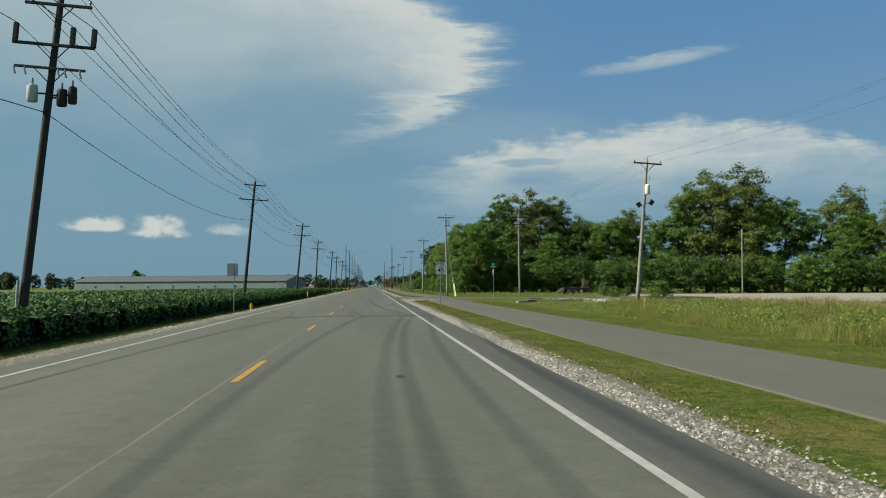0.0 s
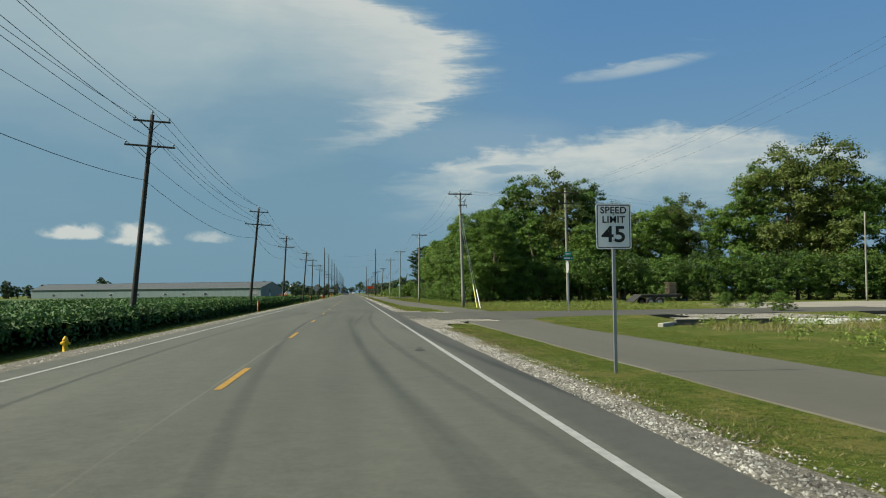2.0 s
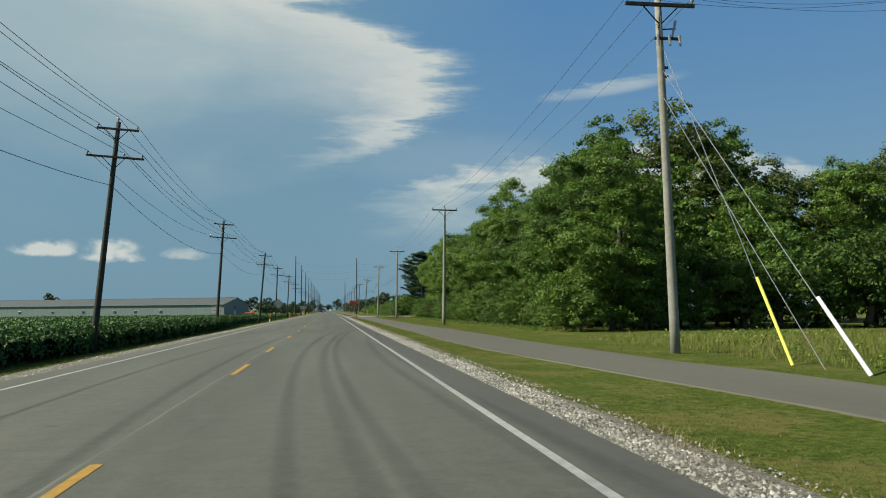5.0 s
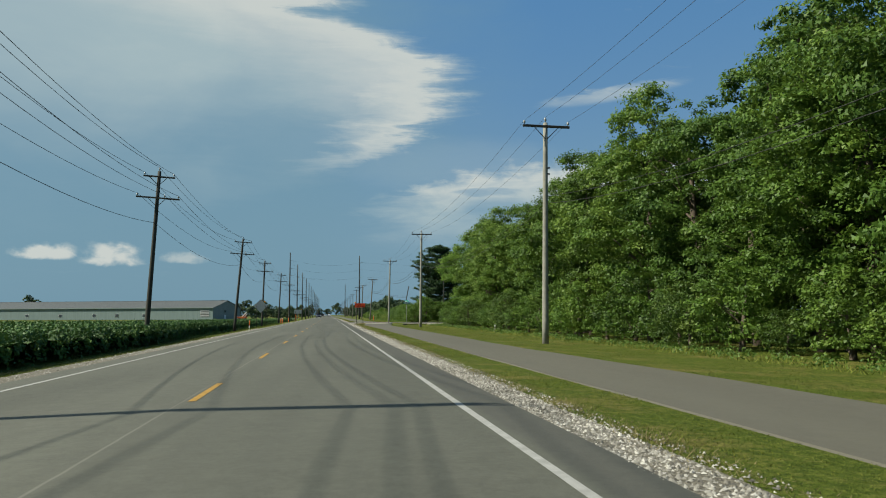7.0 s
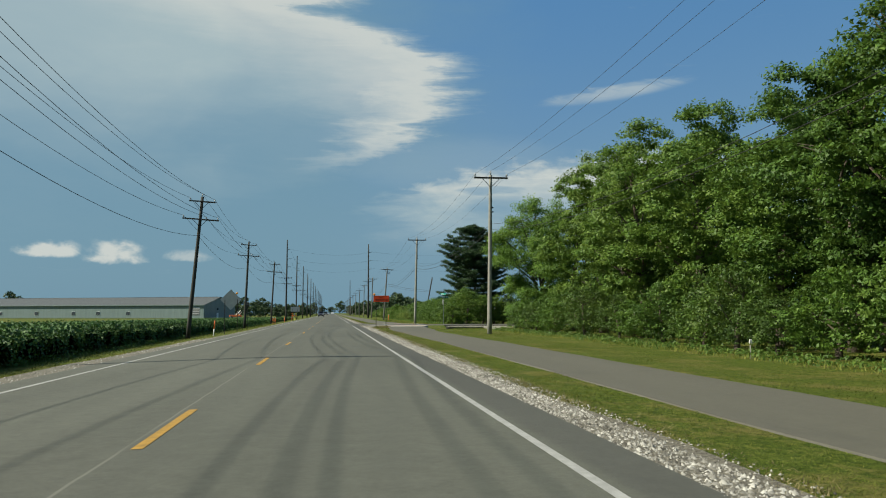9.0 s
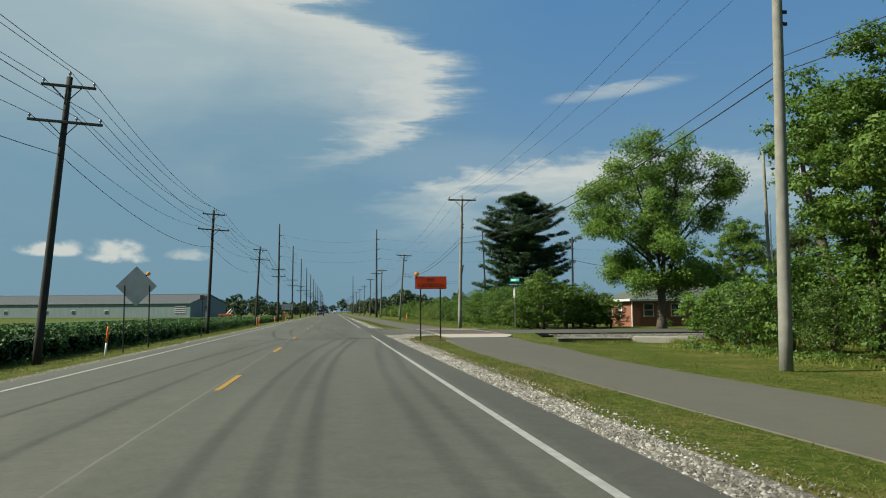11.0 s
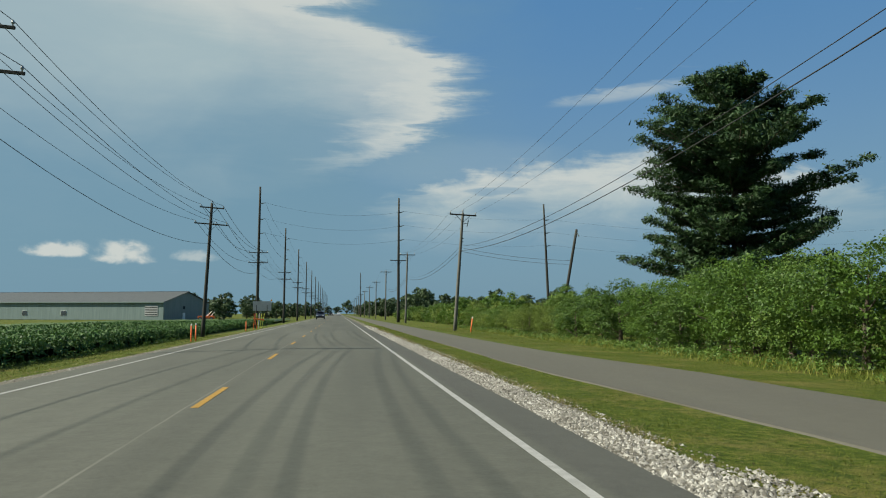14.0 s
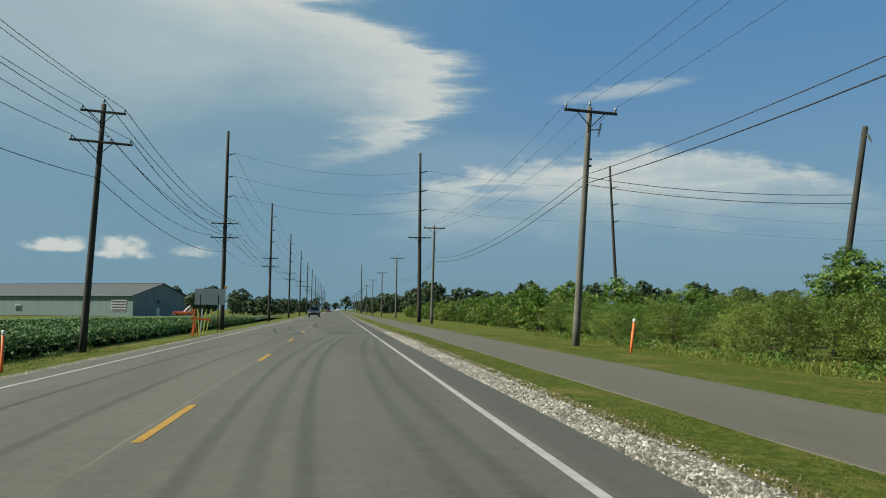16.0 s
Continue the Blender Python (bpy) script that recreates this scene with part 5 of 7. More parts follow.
# ---------------------------------------------------------------- trailer with pallets
def wheel(parent, c, r, w, axis=(1, 0, 0)):
    c, a = Vector(c), Vector(axis).normalized()
    t = part("tyre", Geo().tube([c - a * w / 2, c - a * w * 0.42, c + a * w * 0.42, c + a * w / 2], [r * 0.86, r, r, r * 0.86], 20), RUBBER, parent, "black rubber tyre", True)
    part("rim", Geo().tube([c - a * w * 0.52, c - a * w * 0.40, c + a * w * 0.40, c + a * w * 0.52], [r * 0.5, r * 0.55, r * 0.55, r * 0.5], 16), STEEL, t, "steel rim")
    return t


e = thing("flatbed_trailer", (29.6, 109.0, gz(30)), "low dark flatbed trailer parked in the yard", "trailer")
part("deck", Geo().box((0.05, 0, 1.05), (3.7, 2.3, 0.14)), WOOD_DARK, e, "dark plank deck")
for y in (-1.1, 1.1):
    part("side_rail", Geo().box((-0.1, y, 0.96), (3.4, 0.08, 0.24)), IRON, e)
for x in (-0.95, -0.1):
    for y in (-1.15, 1.15):
        wheel(e, (x, y, 0.42), 0.42, 0.24, (0, 1, 0))
part("front_rail", Geo().box((1.75, 0, 1.0), (0.4, 2.2, 0.32), None, 0.03), IRON, e, "dark steel front rail")
part("drawbar", Geo().tube([(2.1, -0.7, 0.6), (3.1, 0, 0.55)], [0.06, 0.05], 8), IRON, e)
part("drawbar", Geo().tube([(2.1, 0.7, 0.6), (3.1, 0, 0.55)], [0.06, 0.05], 8), IRON, e)
part("ramp", Geo().box((-2.15, 0, 0.72), (0.95, 2.1, 0.08), Matrix.Rotation(radians(-38), 3, "Y")), IRON, e)
part("jack", Geo().tube([(2.95, 0, 0.0), (2.95, 0, 0.8)], [0.05, 0.05], 8), IRON, e)
for i in range(7):
    e2 = thing("pallet", (31.0 + 0.04 * (i % 3), 109.0, gz(30) + 1.125 + i * 0.16), "weathered wooden pallet stacked on the trailer", "pallet", "stack of pallets", 2.0 * (i % 2))
    for j in range(5):
        part("board", Geo().box((-0.32 + 0.16 * j, 0, 0.13), (0.12, 0.8, 0.025), None, 0.004), WOOD_PALE, e2)
    for y in (-0.36, 0, 0.36):
        part("bearer", Geo().box((0, y, 0.06), (0.76, 0.05, 0.11), None, 0.004), WOOD_PALE, e2)

# ---------------------------------------------------------------- long metal shed beyond the field
e = thing("metal_shed", (-52.7, 522.0, -0.95), "long low grey-green metal shed beyond the bean field", "shed", "", -23.0)
L, W, EV, RG = 168.0, 26.0, 5.6, 9.1
part("long_wall", Geo().box((-L / 2, 0.1, EV / 2), (L, 0.2, EV), None, 0.02), SHED_WALL, e, "pale grey-green ribbed sheet wall")
part("rear_wall", Geo().box((-L / 2, W - 0.1, EV / 2), (L, 0.2, EV), None, 0.02), SHED_WALL, e)
for nm, x in (("gable_wall", -0.1), ("gable_wall", -L + 0.1)):
    g = Geo()
    o = [(0.2, 0), (W - 0.2, 0), (W - 0.2, EV), (W / 2, RG), (0.2, EV)]
    g.add([(x - 0.1, y, z) for y, z in o] + [(x + 0.1, y, z) for y, z in o], [(4, 3, 2, 1, 0), (5, 6, 7, 8, 9)] + [(i, (i + 1) % 5, (i + 1) % 5 + 5, i + 5) for i in range(5)])
    part(nm, g, SHED_END, e, "grey ribbed sheet gable")
for y0, z0, y1, z1 in ((-0.6, EV - 0.05, W / 2, RG + 0.12), (W + 0.6, EV - 0.05, W / 2, RG + 0.12)):
    g = Geo().add([(0.4, y0, z0), (-L - 0.4, y0, z0), (-L - 0.4, y1, z1), (0.4, y1, z1), (0.4, y0, z0 + .12), (-L - 0.4, y0, z0 + .12), (-L - 0.4, y1, z1 + .12), (0.4, y1, z1 + .12)], [(0, 1, 2, 3), (7, 6, 5, 4), (0, 4, 5, 1), (0, 3, 7, 4), (1, 5, 6, 2), (2, 6, 7, 3)])
    part("roof", g, SHED_ROOF, e, "weathered grey ribbed metal roof")
part("eave_trim", Geo().box((-L / 2, -0.62, EV + 0.0), (L + 0.8, 0.08, 0.30), None, 0.01), SHED_WALL, e)
part("ridge_cap", Geo().box((-L / 2, W / 2, RG + 0.26), (L + 0.8, 0.5, 0.12)), SHED_ROOF, e)
lv = part("louvre", Geo().box((-4.4, -0.05, 2.95), (4.8, 0.12, 3.3), None, 0.02), ALU, e, "white slatted louvre panel")
for j in range(4):
    part("slat", Geo().box((-4.4, -0.14, 1.75 + 0.74 * j), (4.4, 0.08, 0.3), None, 0.01), DARK_TRIM, lv)
for x in (-37.5, -53.0, -66.0, -86.0, -106.0, -128.0, -150.0):
    w = part("window", Geo().box((x, -0.03, 2.1), (2.1, 0.12, 1.6), None, 0.02), PAINT_W, e, "small dark window in a pale frame")
    part("pane", Geo().box((x, -0.10, 2.1), (1.95, 0.04, 1.45), None, 0.01), GLASS, w)
dr = part("door", Geo().box((0.05, 11.0, 1.2), (0.1, 1.4, 2.2), None, 0.02), PAINT_W, e, "pale side door")
part("window", Geo().box((0.05, 11.0, 4.0), (0.1, 1.2, 1.0), None, 0.02), GLASS, e)

# small far buildings across the field
for x, y, l, w, h in ((-330, 690, 60, 25, 5.0), (-250, 760, 30, 18, 6.0)):
    e = thing("far_barn", (x, y, -0.95), "low pale barn far across the field", "barn", "far barns")
    part("wall", Geo().box((0, 0, h / 2), (l, w, h), None, 0.05), SHED_WALL, e)
    g = Geo().add([(-l / 2 - .5, -w / 2 - .5, h), (l / 2 + .5, -w / 2 - .5, h), (l / 2 + .5, 0, h + 2.6), (-l / 2 - .5, 0, h + 2.6), (-l / 2 - .5, w / 2 + .5, h), (l / 2 + .5, w / 2 + .5, h)], [(0, 1, 2, 3), (3, 2, 5, 4), (0, 3, 4), (1, 5, 2), (0, 4, 5, 1)])
    part("roof", g, SHED_ROOF, e)

# white boom lift beside the shed
e = thing("boom_lift", (-37.0, 520.0, -0.95), "white and orange folded boom lift parked beyond the crop", "machine")
for dx, hh in ((-0.4, 5.6), (0.9, 6.4)):
    part("boom", Geo().tube([(dx - 2.0, 0, 1.0), (dx + 0.3, 0, hh * 0.6), (dx + 1.5, 0, hh)], [0.16, 0.15, 0.12], 8), WHITE_P, e, "slanting white boom arm")
part("chassis", Geo().box((-2.2, 0, 0.95), (5.0, 2.2, 0.8), None, 0.08), ORANGE_P, e, "orange chassis")
for x in (-4.0, -0.6):
    wheel(e, (x, -1.2, 0.5), 0.5, 0.35, (0, 1, 0))
    wheel(e, (x, 1.2, 0.5), 0.5, 0.35, (0, 1, 0))
bk = part("basket", Geo().box((2.4, 0, 6.0), (1.2, 0.9, 0.12), None, 0.02), WHITE_P, e, "white work basket")
for x in (1.9, 2.9):
    part("rail", Geo().tube([(x, -0.4, 6.0), (x, -0.4, 7.0), (x, 0.4, 7.0), (x, 0.4, 6.0)], [0.05] * 4, 6), WHITE_P, bk)

# ---------------------------------------------------------------- brick house
e = thing("brick_house", (28.7, 274.7, gz(30)), "low red brick ranch house with a grey-green hipped roof", "house")
part("main_wall", Geo().box((7.5, 3.55, 1.2), (15.0, 7.1, 2.4), None, 0.02), BRICK, e, "red brick wall, sunlit on its west end")


def hip(x0, x1, y0, y1, z0, z1, parent):
    run = (y1 - y0) / 2
    run = min(run, (x1 - x0) / 2)
    a = [(x0, y0, z0), (x1, y0, z0), (x1, y1, z0), (x0, y1, z0)]
    if (x1 - x0) >= (y1 - y0):
        r = [(x0 + run, (y0 + y1) / 2, z1), (x1 - run, (y0 + y1) / 2, z1)]
        f = [(0, 1, 5, 4), (1, 2, 5), (2, 3, 4, 5), (3, 0, 4)]
    else:
        r = [((x0 + x1) / 2, y0 + run, z1), ((x0 + x1) / 2, y1 - run, z1)]
        f = [(0, 1, 4), (1, 2, 5, 4), (2, 3, 5), (3, 0, 4, 5)]
    part("roof", Geo().add(a + r, f + [(3, 2, 1, 0)]), SHINGLE, parent, "grey-green shingle roof")
    part("fascia", Geo().box(((x0 + x1) / 2, y0 + 0.04, z0 - 0.06), (x1 - x0, 0.05, 0.2), None, 0.01), PAINT_W, parent, "white painted eave board")
    part("fascia", Geo().box((x0 + 0.04, (y0 + y1) / 2, z0 - 0.06), (0.05, y1 - y0 - 0.2, 0.2), None, 0.01), PAINT_W, parent, "white painted eave board")


hip(-0.5, 15.5, -0.6, 7.7, 2.46, 4.25, e)


def house_window(x, y, z, w, h, parent):
    f = part("window", Geo().box((x, y - 0.02, z), (w, 0.1, h), None, 0.015), PAINT_W, parent, "white framed sash window")
    for s in (-1, 1):
        part("pane", Geo().box((x, y - 0.075, z + s * h * 0.235), (w - 0.14, 0.03, h * 0.42), None, 0.005), GLASS, f)
    part("sill", Geo().box((x, y - 0.09, z - h / 2 - 0.03), (w + 0.12, 0.14, 0.06), None, 0.01), CONCRETE, f)


for y in (3.05, 5.6):
    f = part("window", Geo().box((-0.02, y, 1.5), (0.1, 0.8, 1.15), None, 0.015), PAINT_W, e, "white framed sash window")
    for q in (-1, 1):
        part("pane", Geo().box((-0.075, y, 1.5 + q * 0.27), (0.03, 0.62, 0.46), None, 0.005), GLASS, f)
    part("sill", Geo().box((-0.09, y, 0.89), (0.14, 0.95, 0.06), None, 0.01), CONCRETE, f)
part("downpipe", Geo().tube([(-0.08, -0.08, 0.0), (-0.08, -0.08, 2.3)], [0.06, 0.06], 8), PAINT_W, e, "white downpipe at the corner")
for x, w in ((1.5, 0.95), (4.1, 0.95), (9.0, 1.3), (12.6, 1.3)):
    house_window(x, 0.0, 1.5, w, 1.15, e)
dr = part("door", Geo().box((7.4, -0.04, 1.05), (0.95, 0.1, 2.05), None, 0.02), DARK_TRIM, e, "dark front door under the eaves")
part("handle", Geo().tube([(7.75, -0.14, 1.0), (7.75, -0.1, 1.0)], [0.03, 0.03], 8), STEEL, dr)
part("step", Geo().box((7.6, -0.85, 0.08), (3.6, 1.5, 0.18), None, 0.02), CONCRETE, e, "pale concrete porch step")
part("porch_post", Geo().box((5.8, -0.5, 1.25), (0.1, 0.1, 2.3), None, 0.01), PAINT_W, e, "white porch post")

# ---------------------------------------------------------------- distant cars
def car(at, paint, label, turn):
    e = thing("car", at, label, "car", "distant cars", turn)
    prof = [(-2.25, 0.35), (-2.3, 0.75), (-2.1, 1.0), (-1.75, 1.08), (-1.2, 1.62), (0.35, 1.68), (1.0, 1.12), (1.95, 0.98), (2.25, 0.75), (2.28, 0.35)]
    n = len(prof)
    g = Geo()
    rows = [(-0.90, 0.96), (-0.82, 1.0), (0.82, 1.0), (0.90, 0.96)]
    for x, sc in rows:
        for y, z in prof:
            g.v.append((x * (0.8 if z > 1.3 else 1.0), y * sc, z))
    for r in range(3):
        for i in range(n):
            g.f.append((r * n + i, r * n + (i + 1) % n, (r + 1) * n + (i + 1) % n, (r + 1) * n + i))
    g.f += [tuple(range(n))[::-1], tuple(3 * n + i for i in range(n))]
    part("body", g, paint, e)
    part("windscreen", Geo().box((0, 0.72, 1.40), (1.28, 0.04, 0.62), Matrix.Rotation(radians(-48), 3, "X"), 0.01), GLASS, e)
    for s in (-1, 1):
        part("side_glass", Geo().box((s * 0.735, -0.45, 1.36), (0.03, 1.5, 0.36), None, 0.01), GLASS, e)
        part("headlight", Geo().box((s * 0.62, 2.2, 0.78), (0.34, 0.1, 0.15)), SIGN_W, e, "clear headlight")
        for y in (-1.4, 1.4):
            wheel(e, (s * 0.82, y, 0.33), 0.33, 0.2)
    part("grille", Geo().box((0, 2.26, 0.62), (0.9, 0.06, 0.2)), IRON, e)
    part("bumper", Geo().box((0, 2.24, 0.42), (1.7, 0.12, 0.16)), RUBBER, e)
    return e


BLUE_CAR = material("blue_car_paint", (0.012, 0.018, 0.035), (0.02, 0.028, 0.05), 2.0, 0.3, 0.0, spec=0.6)
DARK_CAR = material("black_car_paint", (0.01, 0.01, 0.012), (0.02, 0.02, 0.022), 2.0, 0.3, 0.0, spec=0.6)
PALE_CAR = material("silver_car_paint", (0.4, 0.4, 0.41), (0.5, 0.5, 0.5), 2.0, 0.3, 0.0, metal=0.5)
car((-1.9, 432.0, 0.0), BLUE_CAR, "dark blue oncoming car far down the road", 180)
car((-1.9, 640.0, 0.0), DARK_CAR, "dark car far down the road", 180)
car((1.9, 700.0, 0.0), PALE_CAR, "silver car far down the road", 0)
car((-1.9, 735.0, 0.0), PALE_CAR, "silver car far down the road", 180)

# ---------------------------------------------------------------- crops and grass
def scatter(x0, x1, y0, y1, n, g):
    return np.stack([g.uniform(x0, x1, n), g.uniform(y0, y1, n)], axis=1)


def soy_field():
    g = np.random.default_rng(3)

    def edge(y):
        return np.interp(y, [195, 216], [1.25, 0.0])

    def low(y):
        return np.interp(y, [225, 262, 295, 340], [0.0, 0.2, 0.45, 0.68])

    # bumpy canopy under the leaves
    xs = np.concatenate([np.arange(-12.35, -30, -0.5), np.arange(-30, -80, -2.5), np.arange(-80, -420, -20)])
    ys = np.concatenate([np.arange(-20, 420, 1.0), np.arange(420, 516, 5.0)])
    X, Y = np.meshgrid(xs, ys)
    Z = 0.30 + 0.10 * np.sin(X * 8.2) * np.cos(X * 0.7) + 0.14 * (g.random(X.shape) - 0.5)
    Z -= low(Y) + np.interp(X, [-70, -16], [0.75, 0.0]) * np.interp(Y, [235, 285], [0.0, 1.0])
    Z[:, 0] -= 0.3
    Z[:, 1] -= 0.15
    X = X + edge(Y) * np.interp(X, [-18, -12.35], [0.0, 1.0])
    me = Geo()
    me.v = np.stack([X, Y, Z], axis=-1).reshape(-1, 3).tolist()
    w = len(xs)
    me.f = [(r * w + i, (r + 1) * w + i, (r + 1) * w + i + 1, r * w + i + 1) for r in range(len(ys) - 1) for i in range(w - 1)]
    ob = new("soybean_canopy", mesh_of("soybean_canopy", me, SOY_TOP))
    tagged(ob, "dense green soybean field with a leafy top", "crop", kind="stuff")
    # leaves: a wall along the verge and a rough top
    parts = []
    ln = 440.0
    n = 54000
    p = np.stack([-12.15 - np.abs(g.normal(0, 0.22, n)), g.uniform(0, ln, n), -1.0 + 1.5 * g.random(n) ** 0.5], axis=1)
    p[:, 2] -= low(p[:, 1]) * (p[:, 2] + 1.0) / 1.5
    p[:, 0] += edge(p[:, 1])
    lump = 0.18 * np.sin(p[:, 1] * 1.7) + 0.14 * np.sin(p[:, 1] * 4.1 + 1.0)
    p[:, 0] += lump * 0.8
    p[:, 2] += lump * 0.3 * (p[:, 2] > 0)
    parts.append(leaf_quads(p, 0.17, 0.2, np.array([0.95, -0.25, -0.1]), 0.8, 11))
    for x0, x1, n, s in ((-12.2, -16, 42000, 0.17), (-16, -24, 40000, 0.20), (-24, -45, 40000, 0.28)):
        q = scatter(x1, x0, 0, ln, n, g)
        q[:, 0] += edge(q[:, 1]) * np.interp(q[:, 0], [-18, -12.2], [0.0, 1.0])
        z = 0.36 + 0.10 * np.sin(q[:, 0] * 8.2) + 0.16 * g.normal(size=n) * 0.7 - low(q[:, 1]) - np.interp(q[:, 0], [-70, -16], [0.75, 0.0]) * np.interp(q[:, 1], [235, 285], [0.0, 1.0])
        parts.append(leaf_quads(np.column_stack([q, z]), s, 0.7, None, 0.8, 13))
    ob = new("soybean_plants", quads("soybean_plants", np.concatenate(parts), SOY))
    tagged(ob, "broad-leaved green soybean plants along the verge", "crop", kind="stuff")


soy_field()


def blades(name, areas, mat, label, seed, patchy=0.0):
    """areas: x0, x1, y0, y1, count, height, width. Grass as bent upright slips."""
    g = np.random.default_rng(seed)
    out = []
    for x0, x1, y0, y1, n, h, w, *lvl in areas:
        q = scatter(x0, x1, y0, y1, n, g)
        clump = g.normal(size=(n, 2)) * 0.05
        q = np.round(q / 0.35) * 0.35 * 0.25 + q * 0.75 + clump
        z = np.interp(q[:, 0], PROFILE_X, PROFILE_Z) - 0.01
        if lvl:
            z = np.interp(q[:, 0], [x0, x1], lvl) - 0.005
        hh = h * g.uniform(0.45, 1.2, n)
        if patchy:
            # tufts and bare spells a few metres wide
            wave = np.sin(q[:, 0] * 1.1 + seed) * np.sin(q[:, 1] * 0.7) + 0.6 * np.sin(q[:, 0] * 2.7 - q[:, 1] * 1.9 + seed) + 0.5 * np.sin(q[:, 1] * 0.31 + 2.0)
            hh *= np.clip(0.78 + 0.34 * patchy * wave, 0.12, 1.5)
        a = g.uniform(0, np.pi, n)
        dx, dy = np.cos(a) * w * 0.5, np.sin(a) * w * 0.5
        lean = g.normal(size=(n, 2)) * h * (0.9 if h < 0.12 else 0.35)
        b0 = np.column_stack([q[:, 0] - dx, q[:, 1] - dy, z])
        b1 = np.column_stack([q[:, 0] + dx, q[:, 1] + dy, z])
        tip = np.column_stack([q[:, 0] + lean[:, 0], q[:, 1] + lean[:, 1], z + hh])
        out.append(np.stack([b0, b1, tip], axis=1))
    ob = new(name, quads(name, np.concatenate(out), mat))
    return tagged(ob, label, "grass", kind="stuff")


blades("verge_grass", [(5.25, 6.8, 3, 70.5, 110000, 0.034, 0.014), (5.4, 7.8, 91, 96, 6000, 0.04, 0.016), (5.3, 8.4, 96, 112, 14000, 0.036, 0.016), (5.05, 6.8, 112, 240, 120000, 0.034, 0.017), (5.1, 6.95, 266, 345, 90000, 0.034, 0.016), (9.95, 13.4, 5, 76, 50000, 0.04, 0.026), (9.6, 14.6, 112, 240, 70000, 0.04, 0.028), (11.2, 14.6, 89, 112, 10000, 0.04, 0.028), (10.15, 14, 262, 345, 60000, 0.036, 0.02), (5.5, 6.8, 240, 242.6, 4000, 0.04, 0.016), (5.8, 7.0, 242.6, 246.4, 8000, 0.04, 0.014, -0.05, -0.012)], BLADE, "short mown green grass along the road", 21, 0.5)
blades("verge_weeds", [(4.86, 5.3, 3, 66, 14000, 0.05, 0.017), (5.1, 5.9, 3, 66, 9000, 0.06, 0.018), (4.95, 5.5, 98, 243, 16000, 0.055, 0.017), (4.95, 5.5, 267, 345, 10000, 0.06, 0.017), (5.02, 5.28, 92, 243, 9000, 0.06, 0.017), (5.08, 5.34, 267, 345, 7000, 0.07, 0.017), (5.3, 6.7, 205, 243, 5000, 0.05, 0.017), (5.9, 7.0, 240.2, 241.8, 900, 0.15, 0.015), (-6.3, -5.35, 5, 345, 12000, 0.06, 0.04)], STRAW, "dry straw-coloured grass at the gravel's edge", 22, 1.2)
blades("field_verge_mown", [(-9.8, -5.0, 205, 345, 42000, 0.028, 0.05), (-9.8, -5.4, 5, 205, 26000, 0.035, 0.05)], TALL, "bright mown green grass beside the gravel", 26)
blades("culvert_grass", [(12.6, 15.6, 239.2, 240.5, 900, 0.15, 0.02), (16.6, 19.0, 237.4, 239.0, 1500, 0.36, 0.02)], TALL, "long green grass before the culvert", 27, 1.0)
blades("field_verge_grass", [(-11.0, -5.6, 5, 205, 30000, 0.08, 0.04), (-12.0, -9.6, 205, 345, 8000, 0.10, 0.04)], BLADE, "grass on the slope below the road", 23)
MEADOW = [(13.6, 28.0, 14, 39, 34000, 0.5, 0.015), (14.6, 28.0, 39, 46, 9000, 0.55, 0.016), (17.2, 28.0, 46, 53, 7600, 0.55, 0.018), (20.2, 28.0, 53, 62, 7000, 0.55, 0.02), (21.8, 24.4, 64.5, 69.2, 1200, 0.35, 0.025), (16.2, 20.0, 68.0, 70.3, 1000, 0.28, 0.025), (24.5, 32, 64, 71, 3500, 0.5, 0.025), (13.2, 30, 91.5, 108, 24000, 0.42, 0.018), (14, 36, 108, 132, 18000, 0.45, 0.024)]
blades("tall_meadow_grass", MEADOW + [(16, 26, 231, 238, 2600, 0.35, 0.03), (13.6, 15.6, 262, 345, 6000, 0.35, 0.03), (14.6, 16.2, 143, 236, 4000, 0.25, 0.04)], TALL, "tall yellow-green meadow grass gone to seed", 24, 0.75)
blades("dry_meadow_stalks", [(x0, x1, y0, y1, n // 4, h * 1.05, w * 0.8) for x0, x1, y0, y1, n, h, w in MEADOW], STRAW, "straw-coloured seed stalks standing in the meadow", 25, 0.9)
blades("brown_weed_stalks", [(14.5, 27.0, 18, 60, 420, 0.85, 0.035), (24.5, 31, 64, 71, 60, 0.8, 0.035), (16, 34, 94, 126, 160, 0.6, 0.04)], WEED, "rust-brown dock stalks above the meadow grass", 26, 1.0)

def weeds(name, areas, mat, label, seed):
    """areas: x0, x1, y0, y1, plants, height. Loose leafy clumps among the grass."""
    g = np.random.default_rng(seed)
    out = []
    for x0, x1, y0, y1, n, h in areas:
        q = scatter(x0, x1, y0, y1, n, g)
        tall = h * g.uniform(0.5, 1.25, n)
        idx = np.repeat(np.arange(n), 26)
        u = g.normal(size=(len(idx), 3)) * np.array([0.16, 0.16, 0.0])
        z = np.interp(q[idx, 0], PROFILE_X, PROFILE_Z) + tall[idx] * g.random(len(idx)) ** 0.7
        pos = np.column_stack([q[idx, 0] + u[:, 0], q[idx, 1] + u[:, 1], z])
        out.append(leaf_tris(pos, 0.10, np.array([0.0, 0.0, 0.8]) + u * 3, 0.7, 0.6, seed))
    return tagged(new(name, quads(name, np.concatenate(out), mat)), label, "weeds", kind="stuff")


